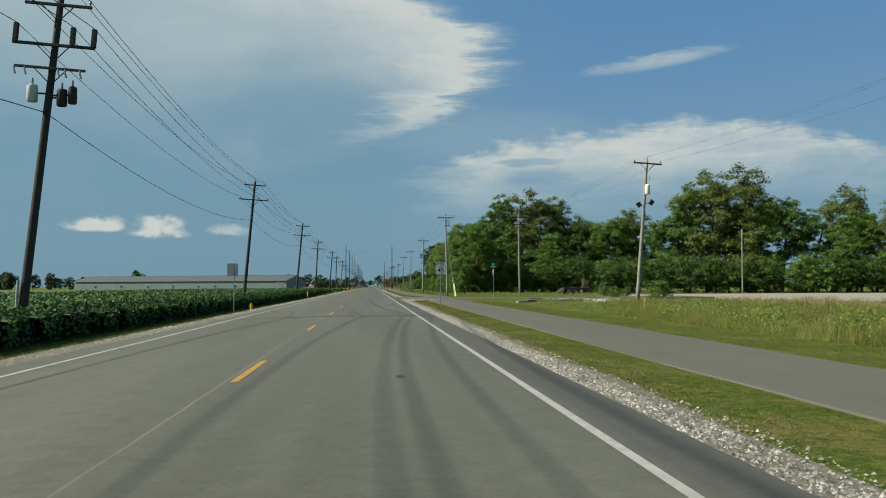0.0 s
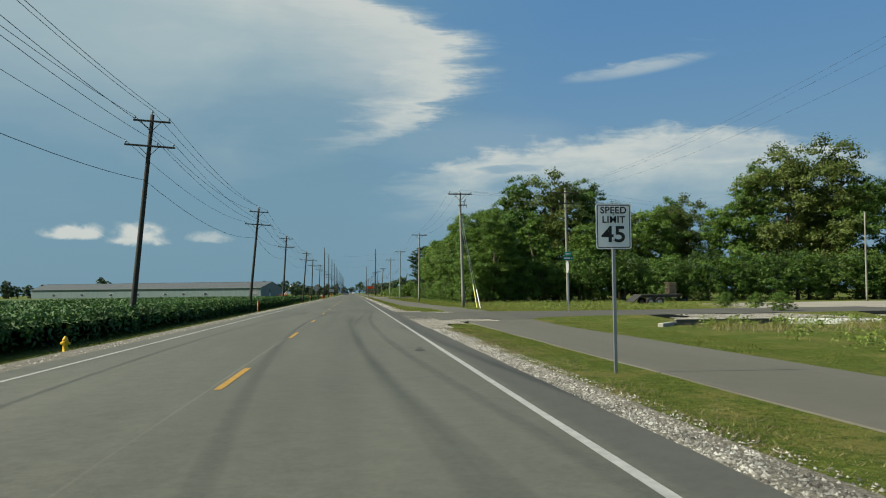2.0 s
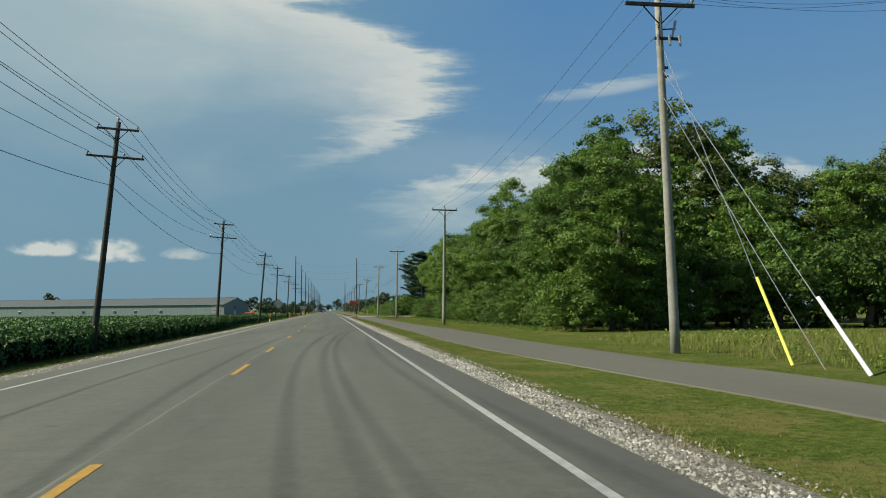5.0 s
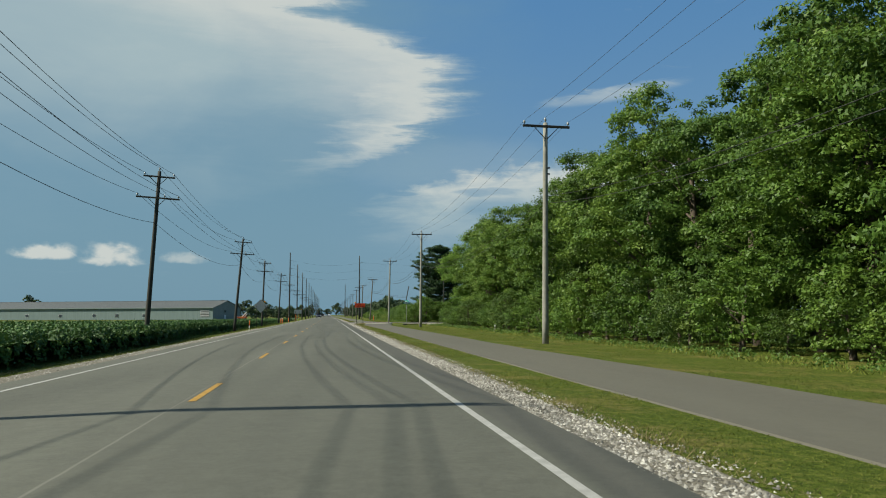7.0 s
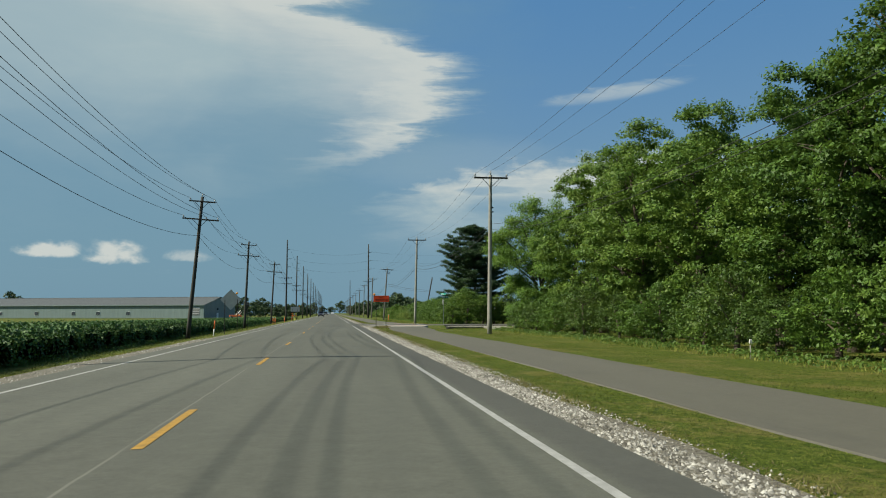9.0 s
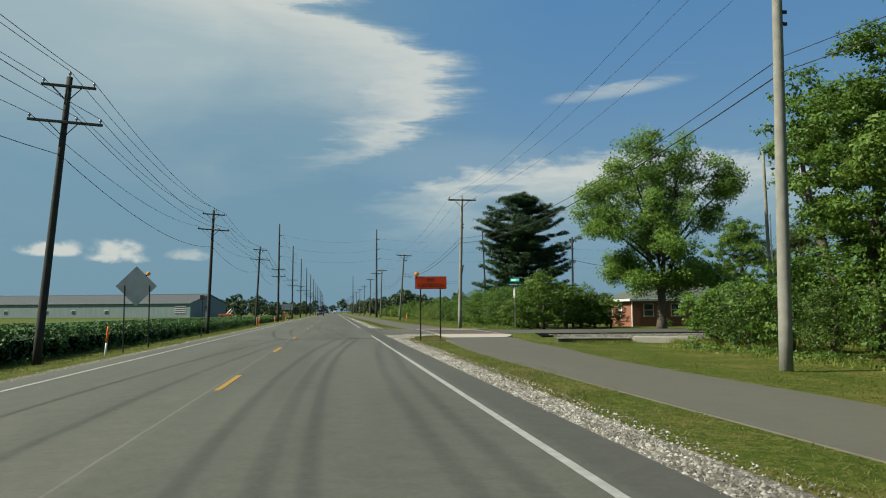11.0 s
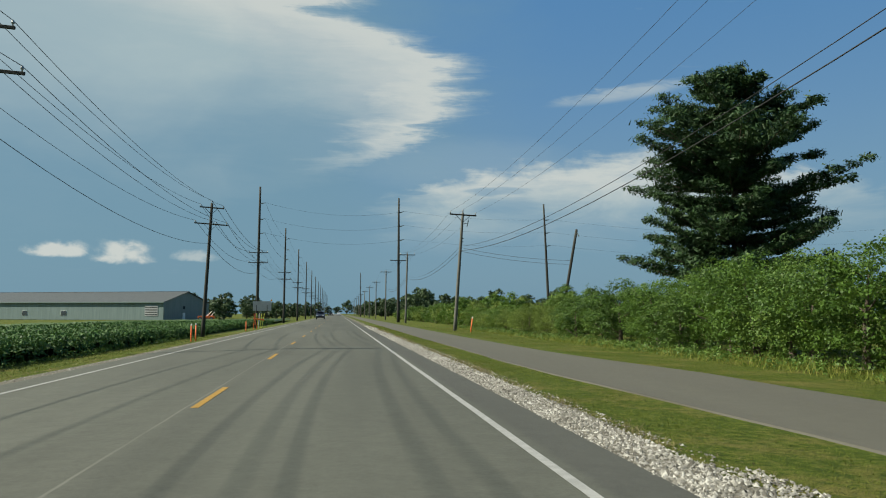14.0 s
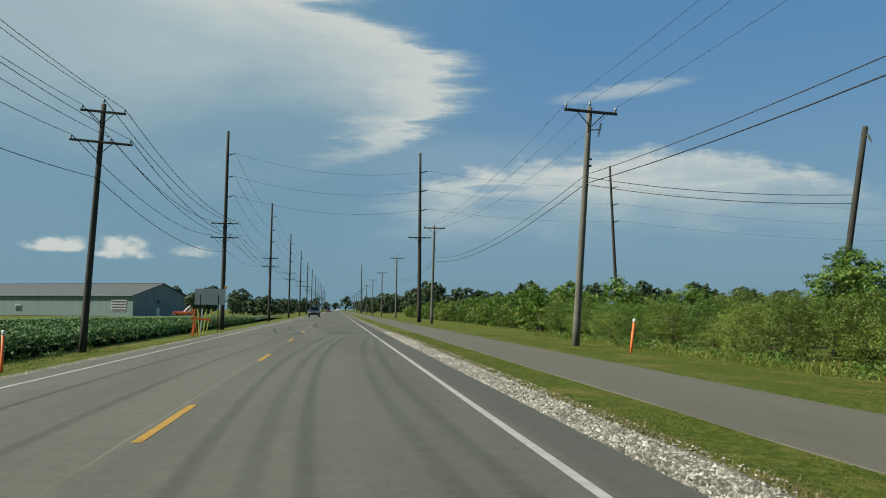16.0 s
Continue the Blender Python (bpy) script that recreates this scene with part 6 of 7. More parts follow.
weeds("meadow_weeds", [(14.0, 27.5, 16, 60, 520, 0.55), (13.6, 32, 92, 112, 420, 0.45), (14, 34, 112, 130, 160, 0.5), (16.3, 24.0, 66.8, 70.2, 60, 0.4)], LEAF_E, "leafy yellow-green weeds among the meadow grass", 61)
blades("dry_meadow", [(22, 40, 58, 70, 5200, 0.62, 0.028), (26, 42, 48, 60, 3000, 0.6, 0.026), (15, 23, 64, 69.5, 900, 0.4, 0.025)], STRAW, "tall yellowing meadow grass before the yard", 28, 0.8)
weeds("verge_plants", [(13.9, 15.6, 262, 345, 420, 0.32), (14.9, 16.6, 143, 236, 420, 0.26), (-12.1, -11.2, 205, 345, 160, 0.3)], LEAF_S, "low green weeds at the foot of the shrubs", 62)

# crushed stone of the shoulders
def stones(name, areas, label, seed, mat=None):
    g = np.random.default_rng(seed)
    vs, fs = [], []
    base = np.array([(-1.0, -0.7, 0), (1.05, -0.6, 0), (0.1, 1.0, 0), (0.05, -0.1, 0.95)], dtype=float)
    tri = np.array([(0, 1, 3), (1, 2, 3), (2, 0, 3)])
    for x0, x1, y0, y1, n, s, *lvl in areas:
        q = scatter(x0, x1, y0, y1, n, g)
        z = (np.interp(q[:, 0], PROFILE_X, PROFILE_Z) if not lvl else np.full(n, lvl[0])) + 0.012
        sz = s * g.uniform(0.45, 1.3, (n, 1, 1)) * g.uniform(0.6, 1.2, (n, 1, 3)) * np.array([0.85, 0.85, 0.8])
        p = base[None] * sz * g.uniform(0.65, 1.35, (n, 4, 1)) + g.normal(size=(n, 4, 3)) * s * np.array([0.12, 0.12, 0.1])
        a = g.uniform(0, 6.28, n)
        c, sn = np.cos(a)[:, None], np.sin(a)[:, None]
        p = np.stack([p[..., 0] * c - p[..., 1] * sn, p[..., 0] * sn + p[..., 1] * c, p[..., 2]], axis=-1)
        p += np.column_stack([q, z])[:, None, :]
        o = sum(len(v) for v in vs)
        vs.append(p.reshape(-1, 3))
        fs.append((tri[None] + (np.arange(n) * 4)[:, None, None] + o).reshape(-1, 3))
    v, f = np.concatenate(vs), np.concatenate(fs).astype(np.int32)
    me = bpy.data.meshes.new(name)
    me.vertices.add(len(v))
    me.vertices.foreach_set("co", v.astype(np.float32).ravel())
    me.loops.add(f.size)
    me.loops.foreach_set("vertex_index", f.ravel())
    me.polygons.add(len(f))
    me.polygons.foreach_set("loop_start", np.arange(0, f.size, 3, dtype=np.int32))
    me.materials.append(mat or STONE)
    me.update(calc_edges=True)
    return tagged(new(name, me), label, "gravel", kind="stuff")


stones("shoulder_stones", [(4.43, 4.96, 3, 66, 30000, 0.024), (4.43, 5.02, 92, 243, 62000, 0.029), (4.43, 5.12, 266, 345, 38000, 0.030), (4.94, 5.25, 3, 68, 4000, 0.019), (4.98, 5.35, 93, 243, 8000, 0.02), (4.98, 5.4, 267, 345, 5000, 0.02), (4.46, 5.5, 262.6, 267.5, 3000, 0.025), (-5.35, -4.55, 3, 214, 10000, 0.028), (-5.0, -4.55, 210, 345, 3600, 0.026)], "white crushed limestone on the road shoulder", 31)
stones("culvert_stones", [(13.3, 22.5, 241.5, 247.2, 5200, 0.05, -0.085), (12.5, 13.6, 241.5, 243.5, 400, 0.05, -0.085)], "dull grey broken stone behind the culvert headwall", 33, RUBBLE)
stones("corner_stones", [(4.42, 5.35, 66, 72.7, 17000, 0.0145, -0.026), (5.1, 6.3, 69.5, 73.5, 14000, 0.0145, -0.026), (6.2, 8.0, 73.1, 74.1, 6000, 0.0145, -0.026), (6.3, 8.2, 72.2, 73.4, 6000, 0.0145, -0.04), (4.42, 5.7, 72.6, 75.6, 1500, 0.017, -0.02), (4.42, 6.2, 75, 80.5, 600, 0.014, -0.02), (5.4, 9.5, 73.8, 82, 500, 0.012, -0.02), (4.5, 10.5, 80, 87, 220, 0.012, -0.02), (4.5, 5.3, 90.4, 93.0, 1000, 0.03, -0.03), (5.1, 6.2, 89.3, 91.3, 1000, 0.028, -0.04), (6.0, 7.2, 87.9, 89.8, 900, 0.026, -0.05), (6.9, 7.9, 86.6, 88.6, 600, 0.022, -0.03), (4.6, 9, 246, 259, 300, 0.014, -0.021), (4.45, 6.6, 252, 262, 420, 0.016, -0.021), (5.6, 8.5, 256, 260.5, 160, 0.02, -0.021), (4.44, 5.6, 242.5, 247.0, 2600, 0.032, -0.035), (5.5, 7.0, 244.8, 248.2, 2300, 0.032, -0.035), (16.2, 24.5, 71.1, 73.2, 2200, 0.042, -0.04), (18.2, 24.5, 73.2, 77.5, 3000, 0.042, -0.04)], "crushed limestone spilled over the street corners and culverts", 32, RUBBLE)


# ---------------------------------------------------------------- trees
def limb_path(g, p, dirn, length, bend, n=5):
    pts, d, q = [Vector(p)], Vector(dirn).normalized(), Vector(p)
    for i in range(n):
        d = (d + Vector(g.normal(size=3)) * bend + Vector((0, 0, 0.06))).normalized()
        q = q + d * (length / n)
        pts.append(q.copy())
    return pts


def tree_parts(seed, height, radius, clear, leaves, size, mat, clumps=70, squash=1.0, lean=0.0):
    """Trunk mesh and crown mesh; clear: height without leaves."""
    g = np.random.default_rng(seed)
    wood = Geo()
    tr = 0.018 * height + 0.06
    trunk = limb_path(g, (0, 0, -0.2), (lean, 0, 1), height * 0.82, 0.06, 8)
    wood.tube(trunk, [tr * (1.25 - i * 0.135) for i in range(9)], 9)
    tips = [trunk[-1]]
    for i in range(13 if leaves > 12000 else 5):
        f = g.uniform(max(0.15, clear / height * 0.8), 0.95)
        p = trunk[0].lerp(trunk[-1], f)
        a = g.uniform(0, 6.28)
        up = g.uniform(0.15, 0.8)
        pts = limb_path(g, p, (math.cos(a), math.sin(a), up), radius * g.uniform(0.55, 0.95) * (1.1 - 0.5 * f), 0.14, 5)
        r = tr * 0.42 * (1.05 - f * 0.6)
        wood.tube(pts, [r * (1 - j * 0.17) for j in range(6)], 6)
        tips += [pts[3], pts[5]]
        b = limb_path(g, pts[3], Vector(g.normal(size=3)) + Vector((0, 0, 0.5)), radius * 0.3, 0.2, 3)
        wood.tube(b, [r * 0.4 * (1 - j * 0.25) for j in range(4)], 5)
        tips.append(b[-1])
    # lobes of foliage with gaps between, each one covered with tufts that face outwards
    cz, rz = (height + clear) / 2, (height - clear) / 2 * squash
    nl = max(8, clumps // 4)
    tufts, face, tr_ = [], [], []
    for i in range(nl):
        w = 1 - 2 * (i + 0.5) / nl
        a = i * 2.39996 + g.uniform(-0.35, 0.35)
        h = math.sqrt(1 - w * w)
        taper = 1.0 - 0.30 * max(0.0, w) - 0.10 * max(0.0, -w)
        rr = g.uniform(0.48, 0.84) * (1 + 0.16 * math.sin(3 * a + seed) * h)
        c = np.array([h * math.cos(a) * radius * rr * taper, h * math.sin(a) * radius * rr * taper, cz + w * rz * (rr + 0.10)])
        lr = radius * g.uniform(0.24, 0.42)
        for j in range(17):
            v = g.normal(size=3)
            v /= np.linalg.norm(v)
            v[2] = abs(v[2]) if g.random() < 0.35 else v[2]
            tufts.append(c + v * lr * g.uniform(0.62, 1.12) * np.array([1.05, 1.05, 0.85]))
            face.append(v)
            tr_.append(lr * g.uniform(0.20, 0.42))
    for t in tips[::2]:
        tufts.append(np.array(t))
        face.append(np.array([0.0, 0.0, 1.0]))
        tr_.append(radius * g.uniform(0.08, 0.16))
    tufts, face, tr_ = np.array(tufts), np.array(face), np.array(tr_)
    per = np.maximum(4, (leaves * tr_ ** 2 / np.sum(tr_ ** 2)).astype(int))
    idx = np.repeat(np.arange(len(tufts)), per)
    u = g.normal(size=(len(idx), 3))
    u /= np.linalg.norm(u, axis=1, keepdims=True)
    pos = tufts[idx] + u * (tr_[idx] * np.clip(g.normal(0.75, 0.30, len(idx)), 0.1, 1.6))[:, None] * np.array([1.15, 1.15, 0.6])
    pos[:, 2] -= 0.25 * (u[:, 0] ** 2 + u[:, 1] ** 2) * tr_[idx]
    keep = pos[:, 2] > min(0.12, clear)
    pos, u, idx = pos[keep], u[keep], idx[keep]
    out = face[idx] * 0.9 + u * 0.5 + np.array([0.0, 0.0, 0.55])
    return mesh_of("trunk", wood, BARK, True), quads("crown", leaf_tris(pos, size, out, 0.78, 0.62, seed + 50), mat)


def tree(name, at, meshes, label, category, group, scale=1.0, turn=0.0, tall=1.0):
    e = new(name)
    e.matrix_basis = pose(*at, 0, 0, turn) @ Matrix.Diagonal((scale, scale, scale * tall, 1))
    tagged(e, label, category, group)
    for nm, me in zip(("trunk", "crown"), meshes):
        o = new(nm, me)
        o.parent = e
    return e


WOODS = [tree_parts(101, 15.0, 4.6, 2.0, 26000, 0.235, LEAF_A, 84), tree_parts(102, 16.5, 4.2, 3.0, 26000, 0.235, LEAF_B, 84), tree_parts(103, 13.0, 4.4, 1.0, 26000, 0.235, LEAF_C, 84), tree_parts(104, 14.0, 5.0, 2.0, 26000, 0.235, LEAF_D, 80)]
INNER = [tree_parts(121, 15.0, 4.6, 1.0, 7000, 0.44, LEAF_A, 60), tree_parts(122, 15.5, 4.4, 1.0, 7000, 0.44, LEAF_B, 60)]
EDGE = [tree_parts(111, 14.0, 4.3, 0.9, 44000, 0.175, LEAF_A, 84), tree_parts(112, 13.0, 4.0, 1.1, 44000, 0.175, LEAF_C, 80), tree_parts(113, 14.0, 4.4, 0.8, 44000, 0.175, LEAF_B, 84)]
BUSH = [tree_parts(201, 3.6, 2.2, 0.1, 6200, 0.145, LEAF_A, 50), tree_parts(202, 3.0, 2.0, 0.1, 6200, 0.135, LEAF_C, 44), tree_parts(203, 2.6, 2.1, 0.05, 5800, 0.135, LEAF_D, 44), tree_parts(204, 4.2, 2.4, 0.2, 6600, 0.15, LEAF_B, 54)]
BRUSH = [tree_parts(211, 3.2, 2.3, 0.05, 9500, 0.095, LEAF_E, 110), tree_parts(212, 3.5, 2.2, 0.05, 9500, 0.095, LEAF_C, 100), tree_parts(213, 2.8, 2.4, 0.05, 9500, 0.095, LEAF_E, 100)]
THICK = [tree_parts(231, 3.8, 2.4, 0.05, 11500, 0.105, LEAF_S, 80), tree_parts(232, 3.6, 2.3, 0.05, 11500, 0.105, LEAF_S, 76), tree_parts(233, 3.7, 2.4, 0.05, 11500, 0.105, LEAF_A, 80)]
# undergrowth kinds; most wear the leaf colour darkened for shade
UNDER = [tree_parts(241, 3.6, 2.3, 0.05, 4600, 0.16, LEAF_B, 60), tree_parts(242, 3.6, 2.3, 0.05, 4600, 0.16, LEAF_SHADE, 60)]
SHADED = [tree_parts(251, 3.2, 2.2, 0.1, 6000, 0.12, LEAF_SHADE, 60), tree_parts(252, 2.6, 2.1, 0.1, 6000, 0.12, LEAF_SHADE, 56), tree_parts(253, 3.4, 2.0, 0.1, 6000, 0.13, LEAF_B, 50)]
THIN = [tree_parts(221, 3.2, 2.3, 0.05, 2200, 0.23, LEAF_E, 40), tree_parts(222, 3.4, 2.2, 0.05, 2200, 0.24, LEAF_A, 40)]
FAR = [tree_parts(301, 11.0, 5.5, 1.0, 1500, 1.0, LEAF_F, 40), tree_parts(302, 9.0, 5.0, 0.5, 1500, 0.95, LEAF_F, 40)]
# driveway shrub in the maple's brighter leaf colour, which stands in for sunlight
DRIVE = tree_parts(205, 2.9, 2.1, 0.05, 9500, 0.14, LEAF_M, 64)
HIGH = tree_parts(131, 13.5, 4.6, 7.2, 11000, 0.22, LEAF_A, 36)

tg = np.random.default_rng(77)


def plant(name, kinds, x, y, label, category, group, lo=0.85, hi=1.15, tall=1.0, pick=None):
    i = int(tg.integers(len(kinds))) if pick is None else pick
    return tree(name, (x, y, gz(x) - 0.05), kinds[i], label, category, group, tg.uniform(lo, hi), tg.uniform(0, 360), tall * tg.uniform(0.92, 1.08))


# woods close to the path: edge trees with the skyline's heights
for y, h in ((144.5, 12.6), (149.5, 14.0), (154.0, 13.2), (158.5, 12.0), (163.5, 11.2), (168.5, 13.6), (174.0, 14.8), (179.5, 12.2), (185.0, 13.2), (190.8, 14.2), (196.0, 12.4), (201.5, 10.8), (207.5, 12.2), (213.5, 12.9), (219.0, 12.4), (224.5, 13.5), (231.5, 11.6)):
    i = int(tg.integers(3))
    s = h / (14.3, 13.3, 14.3)[i]
    tree("tree", (20.6 + tg.uniform(-0.8, 0.8), y + tg.uniform(-0.6, 0.6), -0.3), EDGE[i], "sunlit leafy green tree at the edge of the woods", "tree", "trees of the roadside woods", (s + 0.95) / 2, tg.uniform(0, 360), s / ((s + 0.95) / 2))
for y, h in ((151, 14.0), (158, 14.0), (167, 14.5), (176, 14.0), (186, 15.0), (196, 15.0), (207, 13.5), (218, 14.0), (229, 13.5)):
    plant("tree", INNER, 27.0 + tg.uniform(-1.2, 1.2), y, "tall leafy deciduous tree inside the woods", "tree", "trees of the roadside woods", h / 15 * 0.97, h / 15 * 1.03)
for y in np.arange(172, 230, 14.0):
    plant("tree", INNER, 36.0 + tg.uniform(-3, 3), y, "tall leafy deciduous tree inside the woods", "tree", "trees of the roadside woods", 0.95, 1.05)
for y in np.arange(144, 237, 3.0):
    plant("shrub", SHADED + BUSH[:2], 17.7 + tg.uniform(-0.7, 0.7), y, "undergrowth shrub at the edge of the woods, some with shade in the leaf colour", "shrub", "undergrowth of the woods", 0.55, 1.05)
# filler row added to close the sky gaps between the trunks, darkened in colour
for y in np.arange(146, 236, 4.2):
    plant("shrub", UNDER, 23.2 + tg.uniform(-0.8, 0.8), y, "filler undergrowth shrub inside the woods, some with shade in the leaf colour", "shrub", "undergrowth of the woods", 1.2, 1.6)
for x, y in ((17.5, 142.5), (20, 143.5), (22.5, 144), (25, 145), (27.5, 147), (30, 149), (33, 151)):
    plant("shrub", BUSH, x, y, "green undergrowth shrub at the edge of the woods", "shrub", "undergrowth of the woods", 1.0, 1.6)
# trees behind the yard and the meadow
for x, y, h in ((26, 167, 16), (30, 171, 20.5), (35.5, 168, 22.5), (40.5, 168, 22.5), (45, 166, 17.5), (50, 162, 16.5), (56, 164, 16.5), (61, 160, 17.5), (66, 160, 23), (70, 158, 26), (75, 154, 24.5), (81, 150, 21), (86, 148, 17), (92, 142, 17.5), (98, 138, 18), (103, 130, 19), (108, 122, 19), (112, 108, 20), (116, 96, 20), (32, 180, 17), (50, 178, 19), (58, 176, 18), (80, 162, 20), (96, 152, 20), (110, 140, 20), (122, 118, 21), (124, 84, 21), (38, 158, 13)):
    i = int(tg.integers(3))
    plant("tree", WOODS, x, y, "leafy green deciduous tree behind the yard", "tree", "trees behind the yard", h / (15.6, 17.0, 14.4)[i] * 0.98, h / (15.6, 17.0, 14.4)[i] * 1.02, 1.0, (0, 1, 3)[i])
for i in range(48):
    f = i / 47
    x = 30 + 82 * f
    y = 152 - 8 * math.sin(f * 3.1) - 34 * max(0, f - 0.55)
    plant("shrub", UNDER, x + tg.uniform(-1, 1), y - 4 + tg.uniform(-2, 2), "green undergrowth shrub below the trees", "shrub", "undergrowth behind the yard", 1.3, 2.1)
plant("shrub", BUSH, 25.6, 66.0, "leafy green shrub at the foot of the pole", "shrub", "single shrubs", 0.55, 0.6, 1.0, 0)
for x, y in ((27, 82.5), (30, 96), (33, 97)):
    plant("shrub", BUSH, x, y, "low green shrub at the edge of the yard", "shrub", "single shrubs", 0.4, 0.55)

# house lot
def shade_tree(seed, lobes, leaves, size, mat):
    """An open crown: a forked trunk with a limb and a loose mass of leaves for each lobe (x, y, z, radius)."""
    g = np.random.default_rng(seed)
    wood = Geo()
    wood.tube([(0, 0, -0.3), (0.02, 0, 0.5), (0.05, 0, 1.6), (0.1, 0.05, 3.0)], [0.52, 0.38, 0.33, 0.30], 12)
    for dx, dz in ((-0.9, 6.0), (0.5, 7.0), (1.5, 6.2)):
        wood.tube([(0.1, 0.05, 2.7), (dx * 0.5, 0.1, 4.4), (dx, 0.1, dz), (dx * 1.1, 0.2, dz + 4.5)], [0.25, 0.20, 0.15, 0.05], 9)
    cs, cr = [], []
    for x, y, z, r in lobes:
        c = Vector((x, y, z))
        root = Vector((0.12 * x, 0.1, 2.6 + 0.32 * z))
        m = root.lerp(c, 0.5) + Vector((0, 0, 0.35))
        wood.tube([root, m, c, c + (c - m) * 0.3], [0.11, 0.08, 0.045, 0.015], 7)
        for j in range(int(9 + 3 * r)):
            u = g.normal(size=3)
            u /= np.linalg.norm(u)
            p = np.array(c) + u * r * g.uniform(0.35, 1.02) * np.array([1.1, 1.1, 0.85])
            cs.append(p)
            cr.append(g.uniform(0.5, 1.0))
            wood.tube([c, Vector(p)], [0.03, 0.01], 4)
    cs, cr = np.array(cs), np.array(cr)
    per = np.maximum(6, (leaves * cr ** 2 / np.sum(cr ** 2)).astype(int))
    idx = np.repeat(np.arange(len(cs)), per)
    u = g.normal(size=(len(idx), 3))
    u /= np.linalg.norm(u, axis=1, keepdims=True)
    pos = cs[idx] + u * (cr[idx] * np.clip(g.normal(0.75, 0.25, len(idx)), 0.1, 1.4))[:, None] * np.array([1.05, 1.05, 0.85])
    return mesh_of("trunk", wood, BARK, True), quads("crown", leaf_quads(pos, size, 0.35, u * 0.7, 0.55, seed + 50), mat)


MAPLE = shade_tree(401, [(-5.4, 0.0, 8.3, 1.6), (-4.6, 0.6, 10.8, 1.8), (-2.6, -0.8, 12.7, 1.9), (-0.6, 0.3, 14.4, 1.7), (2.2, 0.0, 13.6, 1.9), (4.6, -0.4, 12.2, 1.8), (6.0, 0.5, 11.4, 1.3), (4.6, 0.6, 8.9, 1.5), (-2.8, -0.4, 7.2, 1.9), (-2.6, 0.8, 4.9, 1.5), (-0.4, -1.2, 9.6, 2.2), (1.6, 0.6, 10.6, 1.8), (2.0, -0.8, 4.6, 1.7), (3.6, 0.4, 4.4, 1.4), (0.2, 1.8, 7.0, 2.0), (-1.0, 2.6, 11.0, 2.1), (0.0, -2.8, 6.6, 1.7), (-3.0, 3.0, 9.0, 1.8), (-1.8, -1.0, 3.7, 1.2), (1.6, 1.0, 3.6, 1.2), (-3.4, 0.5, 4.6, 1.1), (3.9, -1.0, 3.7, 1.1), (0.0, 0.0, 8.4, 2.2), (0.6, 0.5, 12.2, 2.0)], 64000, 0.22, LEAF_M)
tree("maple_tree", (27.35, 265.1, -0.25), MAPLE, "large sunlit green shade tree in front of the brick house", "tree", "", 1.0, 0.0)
tree("tree", (40.6, 262.0, -0.3), HIGH, "tall airy tree with spreading branches beside the brick house", "tree", "trees of the house lot", 1.5, 40.0, 1.0)
plant("tree", WOODS, 46.2, 288, "leafy green tree behind the brick house", "tree", "trees of the house lot", 0.80, 0.82, 1.0, 0)
plant("tree", WOODS, 51.0, 284, "leafy green tree behind the brick house", "tree", "trees of the house lot", 0.78, 0.8, 1.0, 3)
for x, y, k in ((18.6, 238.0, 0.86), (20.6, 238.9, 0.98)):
    plant("shrub", [DRIVE], x, y, "dense green shrub at the driveway, its sunlit look put into the leaf colour", "shrub", "shrubs of the house lot", k, k + 0.02, 1.0, 0)
for x in (31.5, 34, 39.5):
    plant("shrub", BUSH, x, 273.7, "small clipped shrub against the brick wall", "shrub", "shrubs of the house lot", 0.25, 0.32)
# shrubs past the side street
for x, y, s in ((16.4, 266.5, 0.82), (18.6, 268.0, 1.22), (20.9, 269.5, 0.9), (22.6, 271.0, 1.08), (16.4, 271.0, 0.72), (18.2, 275.0, 0.85), (19.5, 273.5, 1.0), (23.9, 270.9, 0.85), (25.2, 270.6, 0.6), (24.4, 273.8, 0.8), (22.4, 275.0, 0.8)):
    plant("shrub", BUSH, x, y, "dense green roadside shrub past the side street", "shrub", "shrubs past the side street", s * 1.12, s * 1.2, 1.0, int(tg.integers(2)))
for y in np.arange(274, 352, 2.5):
    kind, tint = (THICK, "dense green") if y < 312 else (BRUSH, "bushy yellow-green")
    s = np.interp(y, [274, 296, 306, 314, 352], [0.95, 0.92, 0.76, 0.68, 0.66])
    plant("shrub", kind, 16.9 + tg.uniform(-0.5, 0.7), y, tint + " shrub beside the cycle path", "shrub", "roadside shrub row", s * 0.82, s * 1.06, tg.uniform(0.9, 1.06))
    if int(y) % 2:
        plant("shrub", kind, 20.6 + tg.uniform(-1.0, 1.0), y + 1.2, tint + " shrub beside the cycle path", "shrub", "roadside shrub row", s * 1.0, s * 1.22, tg.uniform(0.9, 1.08))
for y in np.arange(352, 480, 3.4):
    s = np.interp(y, [352, 400, 480], [0.85, 0.75, 0.6])
    plant("shrub", THIN, 17.6 + tg.uniform(-0.7, 1.2), y, "bushy olive green roadside shrub", "shrub", "roadside shrub row", s * 0.9, s * 1.15)
    plant("shrub", THIN, 23.0 + tg.uniform(-1.5, 2.5), y + 1.5, "bushy olive green roadside shrub", "shrub", "roadside shrub row", s * 1.1, s * 1.4)
for x, y in ((19.8, 322.6), (21.0, 320.5), (27.0, 352.0)):
    plant("shrub", BUSH, x, y, "taller dark green shrub above the brush", "shrub", "roadside shrub row", 0.8, 0.9, 1.0, 3)

for dz, k in ((0.9, 0.55), (2.5, 0.36)):
    v = plant("vine", [BUSH[3]], 19.75 + dz * 0.15, 323.6, "dark green vine climbing the leaning service pole", "vine", "vines on the service pole", k, k + 0.03, 1.0, 0)
    v.location.z += dz


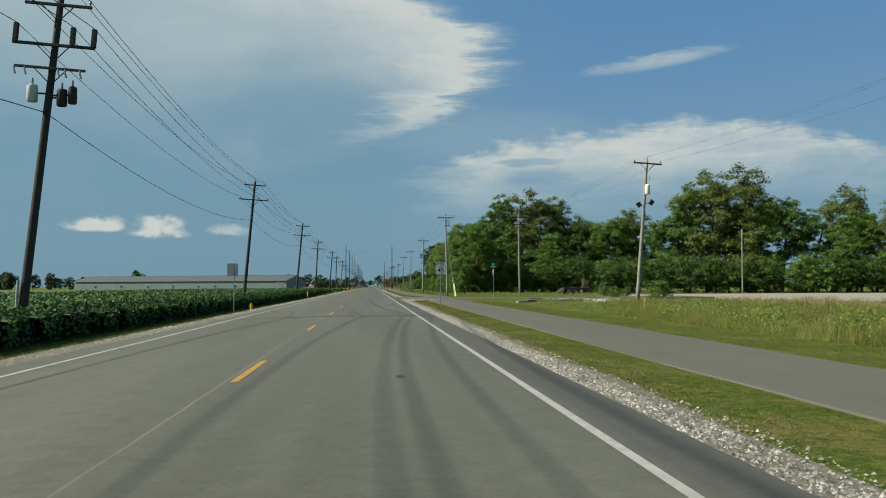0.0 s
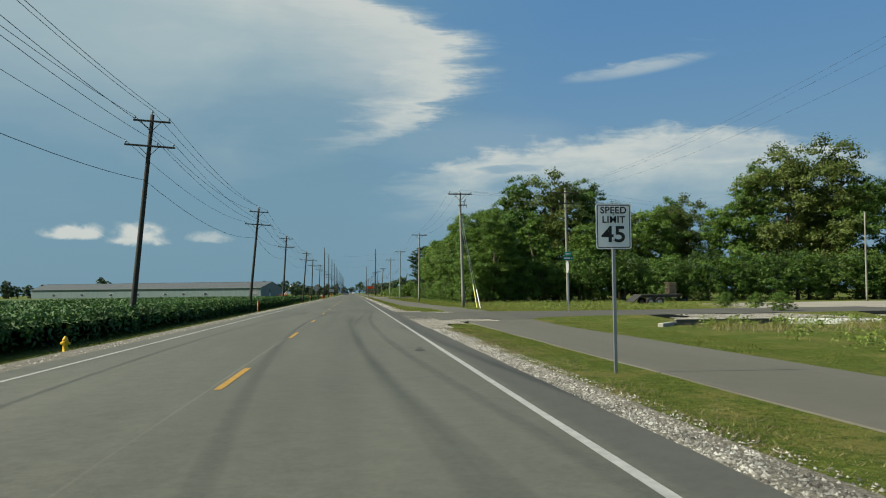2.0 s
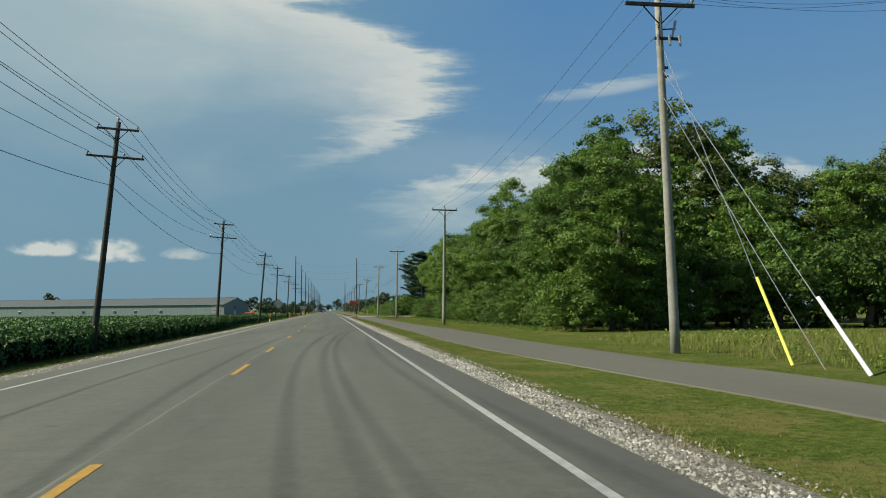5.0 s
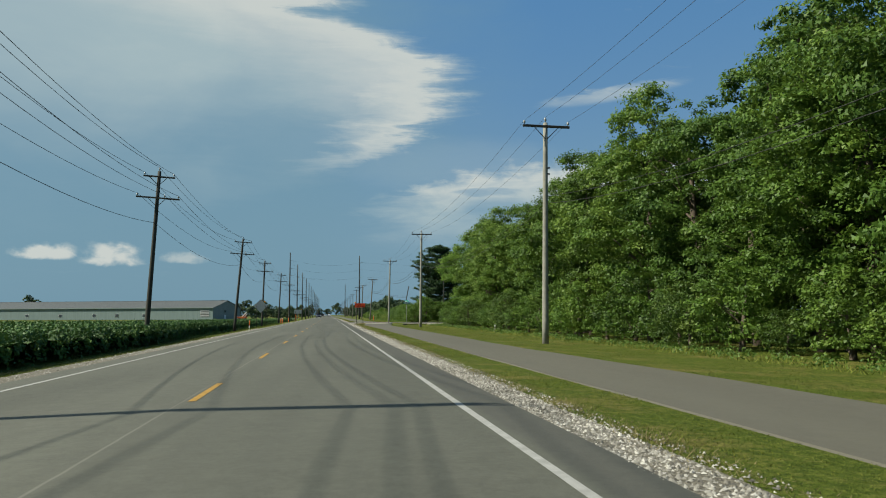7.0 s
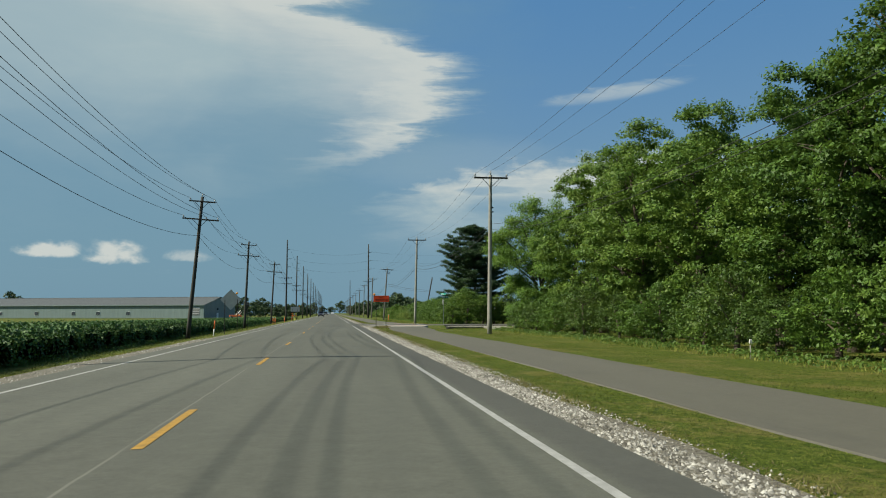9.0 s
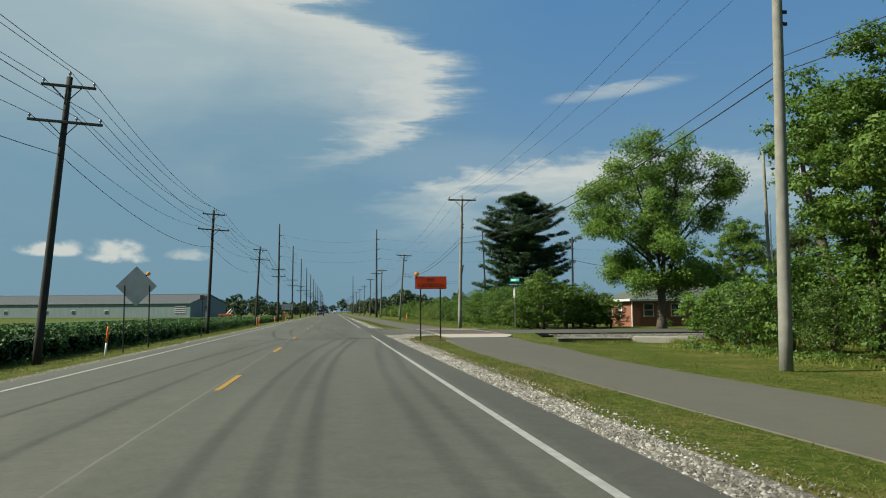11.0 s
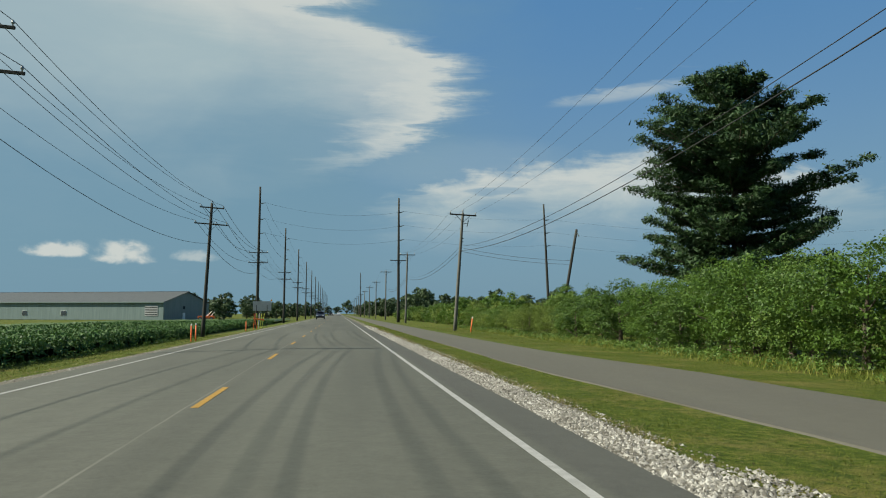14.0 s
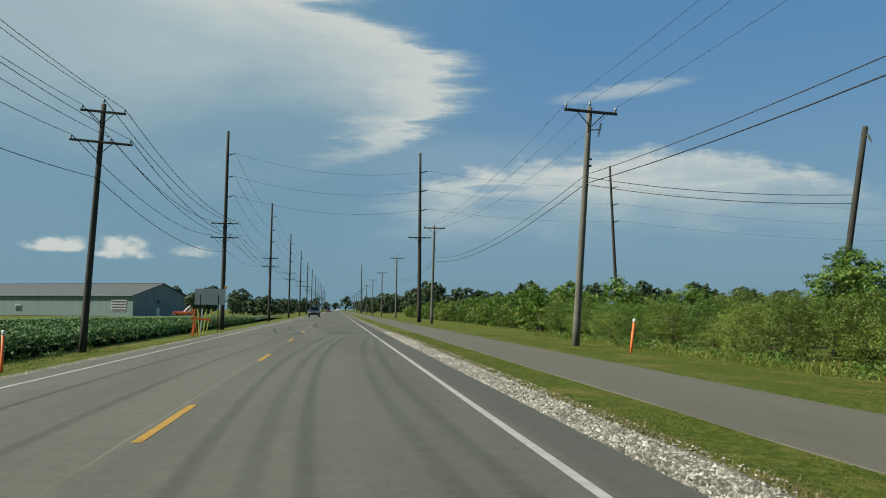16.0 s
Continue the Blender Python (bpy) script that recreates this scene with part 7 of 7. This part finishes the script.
def pine(at, height, label):
    """A conifer with tiers of spreading boughs and dense needle tufts."""
    g = np.random.default_rng(55)
    e = thing("pine_tree", at, label, "tree")
    wood = Geo()
    wood.tube([(0, 0, -0.2), (0.1, 0, height * 0.5), (0, 0, height)], [0.34, 0.22, 0.03], 10)
    cs = []
    z = 2.0
    while z < height - 0.1:
        f = z / height
        reach = float(np.interp(f, [0.1, 0.3, 0.66, 0.8, 0.9, 1.0], [6.6, 7.4, 7.0, 6.0, 4.9, 1.2])) * (0.90 + 0.16 * math.sin(z * 2.3 + 0.6))
        for b in range(int(9 + 3 * (1 - f))):
            a = g.uniform(0, 6.28)
            r = reach * g.uniform(0.45, 1.0)
            tip = Vector((math.cos(a) * r, math.sin(a) * r, z + r * 0.20 + g.normal() * 0.3))
            mid = Vector((tip.x * 0.5, tip.y * 0.5, z + r * 0.03))
            wood.tube([(0, 0, z), mid, tip], [0.07, 0.045, 0.015], 5)
            side = Vector((-math.sin(a), math.cos(a), 0))
            for s in np.arange(0.22, 1.04, 0.10):
                c = mid.lerp(tip, (s - .5) * 2) if s > 0.5 else Vector((0, 0, z)).lerp(mid, s * 2)
                for q in range(3):
                    cs.append(np.array(c + side * float(g.normal()) * (0.25 + 0.5 * s * (1.1 - s) * 2)) + np.array([0, 0, 0.1 + abs(g.normal()) * 0.12]))
        z += g.uniform(0.7, 0.95)
    cs = np.array(cs)
    per = 36
    u = g.normal(size=(len(cs), per, 3))
    pos = (cs[:, None, :] + u * np.array([0.23, 0.23, 0.11])).reshape(-1, 3)
    ob = new("crown", quads("crown", leaf_tris(pos, 0.34, u.reshape(-1, 3) * 0.6 + np.array([0.0, 0.0, 0.9]), 0.6, 0.26, 56), NEEDLE))
    ob.parent = e
    tagged(ob, "dark blue-green needles")
    part("trunk", wood, BARK, e, smooth=True)
    return e


pine((26.8, 308.6, gz(28)), 16.6, "tall dark green pine above the roadside shrubs")

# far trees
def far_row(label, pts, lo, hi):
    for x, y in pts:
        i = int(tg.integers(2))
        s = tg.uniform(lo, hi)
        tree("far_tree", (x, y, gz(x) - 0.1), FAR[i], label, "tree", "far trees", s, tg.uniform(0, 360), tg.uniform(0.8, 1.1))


far_row("dark green tree far beyond the shrubs", [(34 + 9.0 * i + tg.uniform(-3, 3), 560 + tg.uniform(-30, 60) - 1.1 * i) for i in range(26)], 0.8, 1.05)
far_row("dark green tree behind the roadside brush", [(30 + 6.0 * i + tg.uniform(-2, 2), 470 + tg.uniform(-10, 25)) for i in range(24)], 0.55, 0.75)
far_row("dark green tree behind the roadside brush", [(27 + 6.5 * i + tg.uniform(-3, 3), 440 + tg.uniform(-20, 40)) for i in range(16)], 0.48, 0.62)
far_row("dark green tree at the far end of the road", [(18 + tg.uniform(0, 25), 520 + 34 * i) for i in range(14)], 0.6, 1.1)
far_row("dark green tree at the far end of the road", [(-18 - tg.uniform(0, 18), 500 + 28 * i) for i in range(18)], 0.45, 0.95)
far_row("dark green tree at the far end of the road", [(16 + tg.uniform(0, 50), 560 + 20 * i) for i in range(22)], 0.9, 1.35)
far_row("dark green tree at the far end of the road", [(-17 - tg.uniform(0, 35), 640 + 22 * i) for i in range(14)], 0.6, 0.95)
far_row("dark green tree across the field", [(-200 - 17 * i + tg.uniform(-8, 8), 640 + tg.uniform(-40, 60)) for i in range(18)], 0.8, 1.3)
far_row("dark green tree across the field", [(-215 - 9 * i + tg.uniform(-4, 4), 630 + tg.uniform(-10, 40)) for i in range(22)], 0.8, 1.25)
far_row("round dark green tree behind the far shed", [(-196, 700)], 1.5, 1.55)
far_row("dark green tree at the far end of the road", [(-60 + 12 * i, 1250 + tg.uniform(-60, 60)) for i in range(12)], 1.2, 1.8)
far_row("dark green tree past the shed's end", [(-30 - 5.5 * i + tg.uniform(-2, 2), 625 + tg.uniform(-15, 40)) for i in range(8)], 0.85, 1.2)
